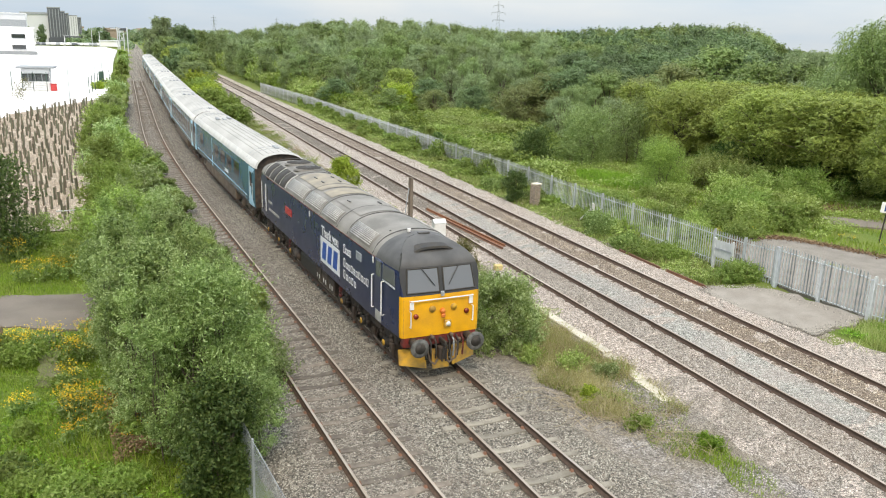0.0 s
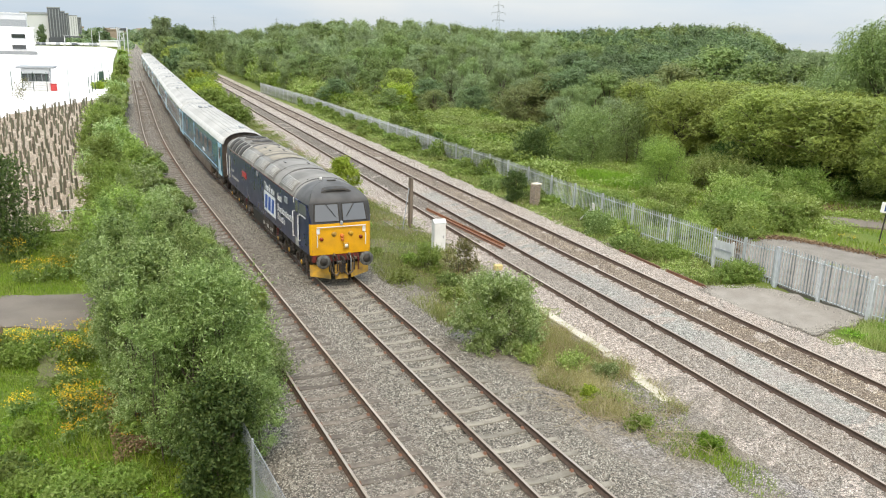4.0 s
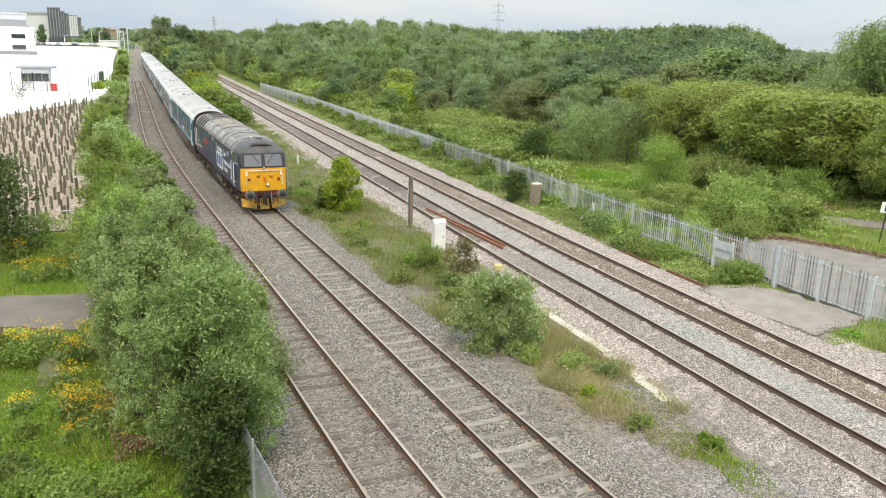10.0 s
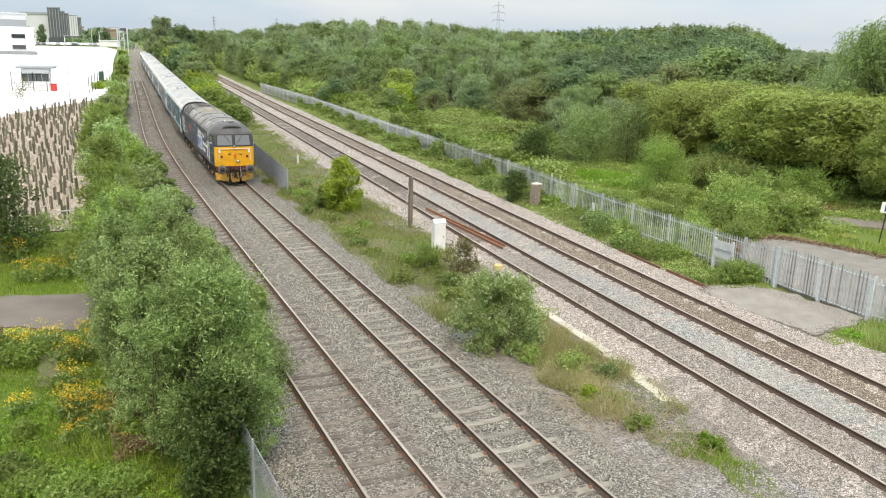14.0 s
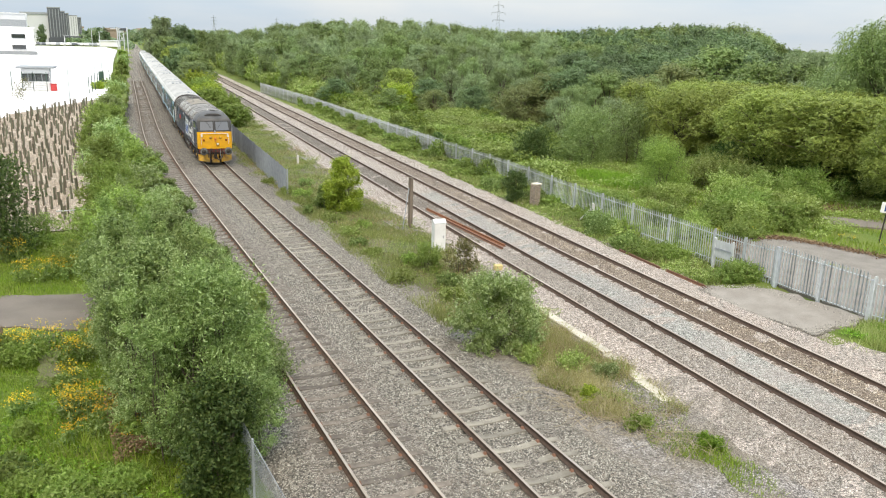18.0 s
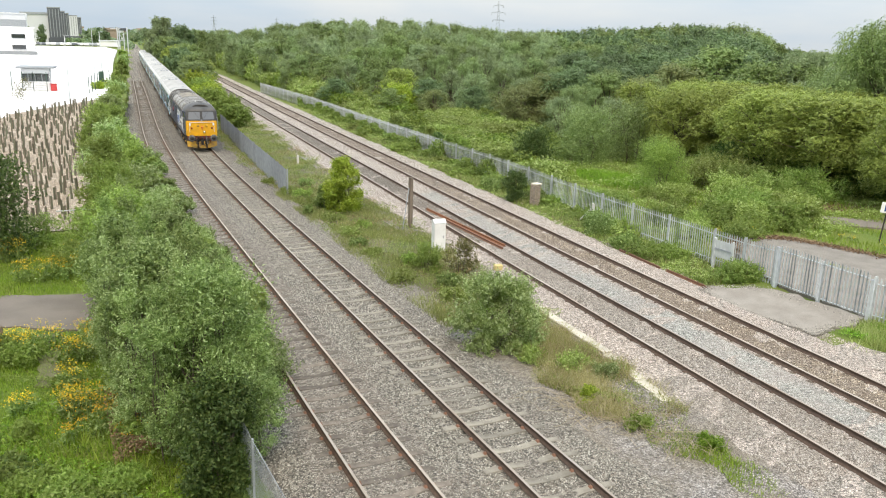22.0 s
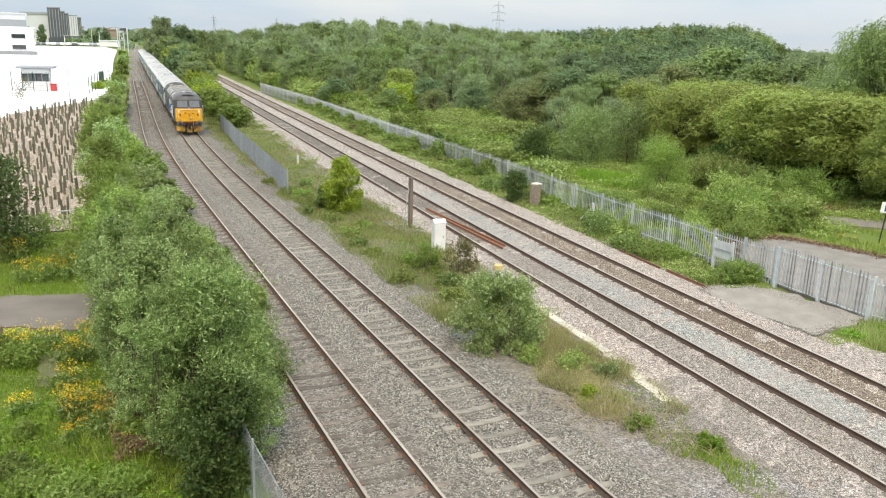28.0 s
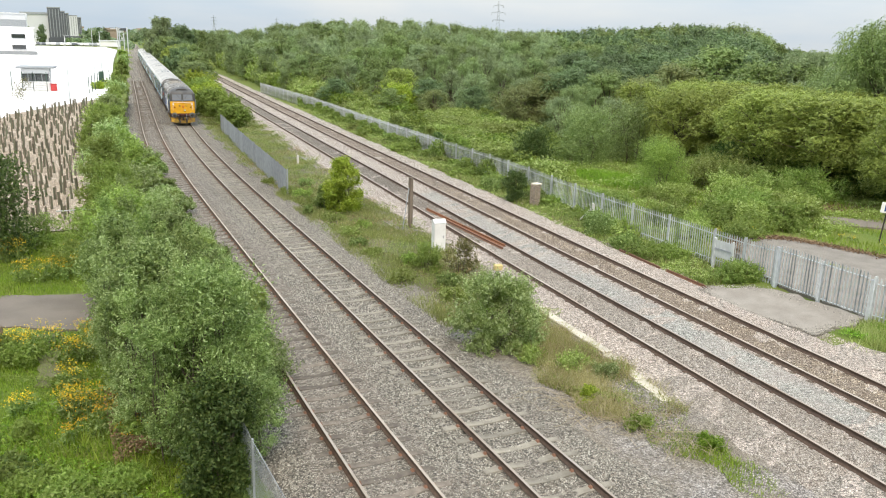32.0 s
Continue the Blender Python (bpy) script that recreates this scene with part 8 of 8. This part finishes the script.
mesh_fence("thin grey mesh fence before the gatehouse", [(-3.1, 117.4), (-0.6, 115.8), (0.95, 114.8)], 2.5, 1.6)
mesh_fence("dark green mesh fence at the yard's corner", [(5.7, 112.0), (8.4, 126.5), (9.4, 128.5)], 2.3, 3.0)
gp = thing("screen_panel", "dark green screen panel at the yard's corner", "fence", pose(8.1, 125.0, YZ))
bm = bmesh.new(); box(bm, 0, 0, 1.1, 0.7, 0.12, 2.2, bevel=0.02); part("panel", bm, M["green_steel"], gp)
plant("hedge", "clipped bright green hedge at the yard's corner", "hedge", "lime", 7.4, 121.5, YZ, seed=400, height=0.9, radius=1.3, n_leaf=2500, size=0.16, blobs=16, low=0.0, trunk=0.02)
plant("sapling", "thin young tree at the edge of the yard", "tree", "olive", -1.5, 88.5, gz(-1.5, 88.5), seed=401, height=3.3, radius=1.15, n_leaf=900, size=0.10, blobs=12, low=0.4, trunk=0.025)
for k, (x, y, h) in enumerate([(3.1, 103.0, 7.2), (9.6, 165.0, 8.0), (9.9, 150.0, 7.6)]):
    lp = thing("lamp_post", "slender pale grey lamp post in the yard", "lamp post", pose(x, y, YZ - 0.02), "yard lamp posts")
    bm = bmesh.new(); rod(bm, (0, 0, 0), (0, 0, h), 0.07, 0.04, 8); part("column", bm, M["galv"], lp, "", True)
    bm = bmesh.new(); box(bm, 0.2, 0, h, 0.6, 0.18, 0.08, bevel=0.02); part("lantern", bm, M["galv_dark"], lp)

# white masts and gantry over the far end of the line
gn = thing("signal_gantry", "white steel signal gantry over the far track", "gantry")
for x, y, h in ((26.9, 316, 10.6), (27.7, 318, 10.2), (31.6, 330, 10.6), (29.2, 318, 8.5)):
    bm = bmesh.new(); box(bm, x, y, h / 2, 0.35, 0.35, h, bevel=0.02); part("mast", bm, M["galv"], gn, "pale steel mast")
bm = bmesh.new(); box(bm, 26.4, 317.5, 10.0, 3.4, 0.25, 0.3); part("beam", bm, M["galv"], gn)
bm = bmesh.new(); box(bm, 28.2, 317.5, 6.0, 2.6, 0.25, 0.25); part("beam", bm, M["galv"], gn)


def car_mesh():
    bm = bmesh.new()
    side = [(-2.1, 0.35), (-2.1, 0.8), (-1.4, 0.92), (-0.9, 1.42), (0.7, 1.45), (1.35, 0.95), (2.05, 0.82), (2.1, 0.35)]
    a = [bm.verts.new((x, -0.85 if z < 1 else -0.68, z)) for x, z in side]
    b = [bm.verts.new((x, 0.85 if z < 1 else 0.68, z)) for x, z in side]
    bm.faces.new(a); bm.faces.new(b[::-1])
    for i in range(8):
        j = (i + 1) % 8
        bm.faces.new((a[j], a[i], b[i], b[j]))
    bmesh.ops.recalc_face_normals(bm, faces=bm.faces)
    return bm


CAR_MATS = ("white_paint", "dark_clad", "galv", "white_paint", "galv_dark", "white_paint", "galv_dark", "dark_clad")
CARS = {}
rc = random.Random(8)
for k in range(46):
    mt = CAR_MATS[rc.randrange(8)]
    row = k % 2
    x, y = 0.5 + 0.5 * k + rc.uniform(-0.2, 0.2) + row * 6, 426 + 14 * row + rc.uniform(-1, 1) + k * 0.3
    m_ = pose(x * 1.28 - 2, y, YZ, 0, 0, 90 + rc.uniform(-8, 8))
    if mt in CARS:
        copy_thing(CARS[mt], m_)
        continue
    cr = thing("car", "small parked car at the far side of the yard", "car", m_, "parked cars")
    part("body", car_mesh(), M[mt], cr)
    bm = bmesh.new(); box(bm, -0.1, 0, 1.17, 1.75, 1.5, 0.32, bevel=0.05); part("window", bm, M["glass"], cr)
    for wx in (-1.3, 1.3):
        for wy in (-0.78, 0.78):
            bm = bmesh.new(); rod(bm, (wx, wy - 0.1, 0.32), (wx, wy + 0.1, 0.32), 0.32, seg=10); part("wheel", bm, M["black"], cr)
    CARS[mt] = cr

# young trees in shelters on the bank
bm = bmesh.new(); rod(bm, (0, 0, 0), (0, 0, 0.75), 0.064, 0.06, 7, caps=False); bmesh.ops.solidify(bm, geom=bm.faces[:], thickness=0.008)
TUBE = bpy.data.meshes.new("tube"); bm.to_mesh(TUBE); bm.free(); TUBE.materials.append(M["guard"])
bm = bmesh.new(); box(bm, 0.095, 0, 0.36, 0.035, 0.035, 0.9)
STAKE = bpy.data.meshes.new("stake"); bm.to_mesh(STAKE); bm.free(); STAKE.materials.append(M["timber"])
rg = random.Random(31)
for r in range(44):
    y = 45.0 + r * 1.05 + (r / 44.0) ** 2 * 6
    right = 0.9 + (y - 43) * 0.083
    for c in range(9):
        x = right - 0.25 - c * 0.86 + rg.uniform(-0.22, 0.22) - (0.5 if r % 2 else 0)
        yy = y + rg.uniform(-0.3, 0.3)
        if yy > 81 + (x + 3.4) * 2.0 or x < -0.078 * yy + 0.2 - 1.2:
            continue
        ts = thing("tree_shelter", "dark tree shelter tube with a stake in bark mulch", "tree shelter", pose(x, yy, gz(x, yy) + 0.06, rg.uniform(-4, 4), rg.uniform(-4, 4), rg.uniform(0, 360)), "tree shelters")
        o = new("tube", TUBE); o.parent = ts
        o = new("stake", STAKE); o.parent = ts

# handrail at the foot of the bank, leaning sign pole by the path
hr = thing("handrail", "thin galvanised handrail at the foot of the bank", "handrail")
bm = bmesh.new(); rod(bm, (0.2, 42.4, 0.75), (2.4, 42.0, 0.82), 0.03, seg=6); part("rail", bm, M["galv"], hr)
for x in (0.75, 2.3):
    bm = bmesh.new(); rod(bm, (x, 42.3, -0.35), (x, 42.3, 0.78), 0.03, seg=6); part("post", bm, M["timber"], hr)
sp2 = thing("leaning_post", "leaning grey pole with a short timber stump", "post", pose(-1.75, 26.4, -0.34))
bm = bmesh.new(); rod(bm, (0, 0, 0), (-0.28, 0, 1.9), 0.03, seg=8); part("pole", bm, M["galv_dark"], sp2)
bm = bmesh.new(); box(bm, 0.02, 0.1, 0.42, 0.13, 0.13, 0.9, bevel=0.02); part("stump", bm, M["timber"], sp2)
# small blue and white sign beside the footpath
sg = thing("footpath_sign", "small blue and white sign on a thin dark post", "sign", pose(38.1, 25.2, gz(38.1, 25.2), 0, 4, -50))
bm = bmesh.new(); rod(bm, (0, 0, -0.1), (0, 0, 2.0), 0.035, seg=8); part("post", bm, M["black"], sg)
bm = bmesh.new(); box(bm, 0, -0.05, 1.85, 0.62, 0.03, 0.55, bevel=0.01); pn_ = part("plate", bm, M["white_paint"], sg)
bm = bmesh.new(); box(bm, 0.05, -0.07, 1.85, 0.36, 0.01, 0.38); part("emblem", bm, M["sign_blue"], pn_)


# ---- pylons ----
def pylon(x, y, h, thick):
    py = thing("pylon", "grey lattice electricity pylon beyond the wood", "pylon", pose(x, y, 0, 0, 0, -30), "pylons")

    def wide(z):
        u = z / h
        return h * (0.085 * (1 - u / 0.62) + 0.022 if u < 0.62 else 0.022 * (1 - (u - 0.62) / 0.38) + 0.002)
    for sx in (1, -1):
        for sy in (1, -1):
            bm = bmesh.new()
            zs = [0, h * 0.62, h]
            for a, b in zip(zs, zs[1:]):
                rod(bm, (sx * wide(a), sy * wide(a), a), (sx * wide(b), sy * wide(b), b), thick, seg=4)
            part("leg", bm, M["pylon"], py)
    bm = bmesh.new()
    zs = np.linspace(h * 0.15, h * 0.95, 13)
    for a, b in zip(zs, zs[1:]):
        for s in (1, -1):
            rod(bm, (-wide(a), s * wide(a), a), (wide(b), s * wide(b), b), thick * 0.6, seg=3)
            rod(bm, (wide(a), s * wide(a), a), (-wide(b), s * wide(b), b), thick * 0.6, seg=3)
    part("bracing", bm, M["pylon"], py)
    for z, w in ((0.64, 0.11), (0.78, 0.13), (0.91, 0.095)):
        bm = bmesh.new()
        for s in (1, -1):
            rod(bm, (0, 0, h * z + h * 0.025), (s * h * w, 0, h * z), thick * 0.8, seg=4)
            rod(bm, (0, 0, h * z), (s * h * w, 0, h * z), thick * 0.8, seg=4)
            rod(bm, (s * h * w, 0, h * z), (s * h * w, 0, h * (z - 0.035)), thick * 1.2, seg=4)
        part("cross_arm", bm, M["pylon"], py)


def bearing(px_az, d):
    return d * math.sin(radians(px_az)), d * math.cos(radians(px_az))


pylon(*bearing(30.35, 640), 40, 0.12)
pylon(*bearing(10.95, 1300), 36, 0.15)
pylon(*bearing(15.1, 1500), 40, 0.15)


# ---- distant tree lines and hedges ----
def treeline(label, leaf, a0, a1, d0, d1, n, h, seed):
    rs = np.random.default_rng(seed)
    az, d = np.radians(rs.uniform(a0, a1, n)), rs.uniform(d0, d1, n)
    x, y = d * np.sin(az), d * np.cos(az)
    hh = h * rs.uniform(0.5, 1.15, n)
    C = np.stack([x, y, hh * 0.5], -1)
    k = 90
    P = np.repeat(C, k, 0)
    s = unit(rs.standard_normal((n * k, 3)))
    P = P + s * np.repeat(np.stack([hh * 0.75, hh * 0.75, hh * 0.5], -1), k, 0)
    v = quads(P, rs.standard_normal(P.shape), unit(s + 0.5 * rs.standard_normal(P.shape)), np.repeat(hh * 0.34, k) * rs.uniform(0.6, 1.3, n * k), 0.7)
    tagged(arrays("distant_trees", v, np.arange(len(v)).reshape(-1, 3), M[leaf]), label, "woodland", kind="stuff")


treeline("line of distant trees on the horizon, haze in their colour", "far_leaf", -3, 14, 640, 1200, 150, 10, 501)
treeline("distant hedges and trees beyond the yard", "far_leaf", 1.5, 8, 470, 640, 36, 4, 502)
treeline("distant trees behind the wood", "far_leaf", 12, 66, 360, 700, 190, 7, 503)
rs_ = random.Random(12)
for k in range(16):
    d = rs_.uniform(800, 1500)
    x, y = bearing(rs_.uniform(1.5, 9.5), d)
    block("house", "tiny distant house with a pitched roof", "house", [("wall", "cladding" if k % 2 else "brick", x, y, 0, 11, 8, 6 + d * 0.004), ("roof", "brick" if k % 3 else "dark_clad", x, y, 6 + d * 0.004, 12, 9, 2.2)], "distant houses")

# dead stalks and twigs lying about the weeds
rs = np.random.default_rng(61)
V, F, k = [], [], 0
for i in range(150):
    q_ = rs.uniform(0, 1)
    x, y = 12.1 + 1.9 * q_ + rs.normal(0, 0.35), 16.6 - 3.4 * q_ + rs.normal(0, 0.55)
    a, ln = rs.uniform(0, 6.28), rs.uniform(0.4, 1.5)
    p = np.array([x, y, -0.24]); up = rs.uniform(0.0, 0.8)
    for q in range(4):
        a += rs.normal(0, 0.35)
        p2 = p + np.array([math.cos(a), math.sin(a), up * (1 - q * 0.6)]) * ln / 4
        p2[2] = max(p2[2], -0.25)
        v, f = limb(p, p2, 0.006, 0.004, 4)
        V.append(v); F.append(f + k); k += len(v)
        p = p2
tagged(arrays("dead_stalks", np.concatenate(V), np.concatenate(F), M["dry"]), "pale dead bramble stalks on the ballast", "twigs", kind="stuff")

# loose stones that catch the light on the nearest ballast
rs = np.random.default_rng(62)
n = 170000
yy = 10.5 + 36 * rs.uniform(0, 1, n) ** 1.5
off = rs.uniform(-2.6, 5.6, n)
which = rs.uniform(0, 1, n) < 0.55
xx = np.where(which, line("a", yy)[0] + off, line("b", yy)[0] + rs.uniform(-3.6, 6.7, n))
flat_off = np.where(which, off, 9.0)
near_rail = np.zeros(n, bool)
for (w0, o0) in TRACKS:
    for d in (-0.7525, 0.7525):
        near_rail |= np.abs(xx - line(w0, yy, o0 + d)[0]) < 0.11
xx, yy, which = xx[~near_rail], yy[~near_rail], which[~near_rail]
rel = np.where(which, xx - line("a", yy)[0], xx - line("b", yy)[0])
ha = np.interp(rel, [q[0] for q in CROSS_A], [q[1] for q in CROSS_A])
hb = np.interp(rel, [q[0] for q in CROSS_B], [q[1] for q in CROSS_B])
zz = np.where(which, ha, np.where(rel > 5.4, np.maximum(hb, rough_ground(xx, yy)), hb))
mid = ~which & ((np.abs(rel) < 0.66) | (np.abs(rel - SIX_B) < 0.66))
zz = zz + np.where(mid, 0.015, 0.0)
sz = rs.uniform(0.011, 0.026, len(xx)) * np.where(which, 1.0, 1.1)
c = np.stack([xx, yy, zz], -1)
ang = rs.uniform(0, 6.28, len(xx))
ring = [c + np.stack([np.cos(ang + q * 1.57) * sz * rs.uniform(0.7, 1.3, len(xx)), np.sin(ang + q * 1.57) * sz * rs.uniform(0.7, 1.3, len(xx)), -0.004 + 0 * sz], -1) for q in range(4)]
top = c + np.stack([rs.normal(0, 0.3, len(xx)) * sz, rs.normal(0, 0.3, len(xx)) * sz, sz * rs.uniform(0.8, 1.3, len(xx))], -1)
V = np.stack(ring + [top], 1)
six = ~which & ~mid & (rel > 0.95) & (rel < 2.3)
far_mid = mid & (rel > 2)
mid = mid | (~which & (rel < -0.86) & (rel > -2.6) & (yy < 16.0 + 1.5 * np.sin(xx * 3)))
for pick, mt, label in ((which, "loose_stone", "loose grey ballast stones"), (~which & ~mid & ~six, "loose_pink", "loose pale pinkish ballast stones"), (six, "loose_green", "loose grey-green ballast stones"), (mid & ~far_mid, "loose_brown", "loose tan ballast stones"), (far_mid, "loose_rust", "loose rust-brown ballast stones")):
    W = V[pick]
    base = np.arange(len(W))[:, None, None] * 5
    F = (base + np.array([(0, 1, 4), (1, 2, 4), (2, 3, 4), (3, 0, 4)])[None]).reshape(-1, 3)
    tagged(arrays("ballast_stones", W.reshape(-1, 3), F, M[mt]), label, "stones", kind="stuff")

# brown leaf litter gathered along the edge of the access road
rs = np.random.default_rng(71)
LIT = np.array([(29.0, 26.5), (31.7, 28.7), (34.1, 27.5), (35.0, 25.0), (35.7, 22.6), (44.0, 17.4)])
seg = rs.choice(5, 9000, p=[0.2, 0.2, 0.2, 0.15, 0.25])
u = rs.uniform(0, 1, 9000)[:, None]
c2 = LIT[seg] * (1 - u) + LIT[seg + 1] * u + rs.normal(0, 1, (9000, 2)) * rs.uniform(0.05, 0.34, 9000)[:, None]
c3 = np.column_stack([c2, np.full(9000, 0.025) + rs.uniform(0, 0.03, 9000)])
lv = quads(c3, rs.standard_normal(c3.shape), unit(rs.normal(0, 0.4, c3.shape) + (0, 0, 1)), rs.uniform(0.05, 0.11, 9000), 0.7)
tagged(arrays("leaf_litter", lv, np.arange(len(lv)).reshape(-1, 3), M["litter"]), "brown fallen leaves along the road's edge", "leaves", kind="stuff")
# stones spilled over the edges of the apron
APR = np.array([(23.7, 22.9), (24.5, 23.0), (25.9, 21.9), (26.2, 17.5), (24.6, 17.7), (23.8, 17.4), (23.4, 19.8), (23.7, 22.9)])
seg = rs.integers(0, 7, 2000)
u = rs.uniform(0, 1, 2000)[:, None]
c2 = APR[seg] * (1 - u) + APR[seg + 1] * u + rs.normal(0, 0.16, (2000, 2))
zz = -0.37 + (c2[:, 0] - 22.4) / 4.2 * 0.37 + 0.003
c = np.column_stack([c2, zz])
sz = rs.uniform(0.012, 0.03, 2000)
ang = rs.uniform(0, 6.28, 2000)
ring = [c + np.stack([np.cos(ang + q * 1.57) * sz, np.sin(ang + q * 1.57) * sz * rs.uniform(0.6, 1.2, 2000), -0.01 + 0 * sz], -1) for q in range(4)]
V = np.stack(ring + [c + np.stack([rs.normal(0, 0.3, 2000) * sz, rs.normal(0, 0.3, 2000) * sz, sz * rs.uniform(0.7, 1.2, 2000)], -1)], 1)
F = (np.arange(2000)[:, None, None] * 5 + np.array([(0, 1, 4), (1, 2, 4), (2, 3, 4), (3, 0, 4)])[None]).reshape(-1, 3)
tagged(arrays("ballast_stones", V.reshape(-1, 3), F, M["loose_stone"]), "dusty stones spilled over the apron's edge", "stones", kind="stuff")
for i, (x, y, n) in enumerate([(31.0, 29.6, 7), (33.0, 29.2, 8), (36.6, 26.0, 7), (37.4, 24.0, 6), (39.0, 21.6, 7)]):
    ragwort(x, y, 320 + i, 0.35, n, 0.4, "low yellow wildflowers beside the access road")

lay_sleepers()
motions()
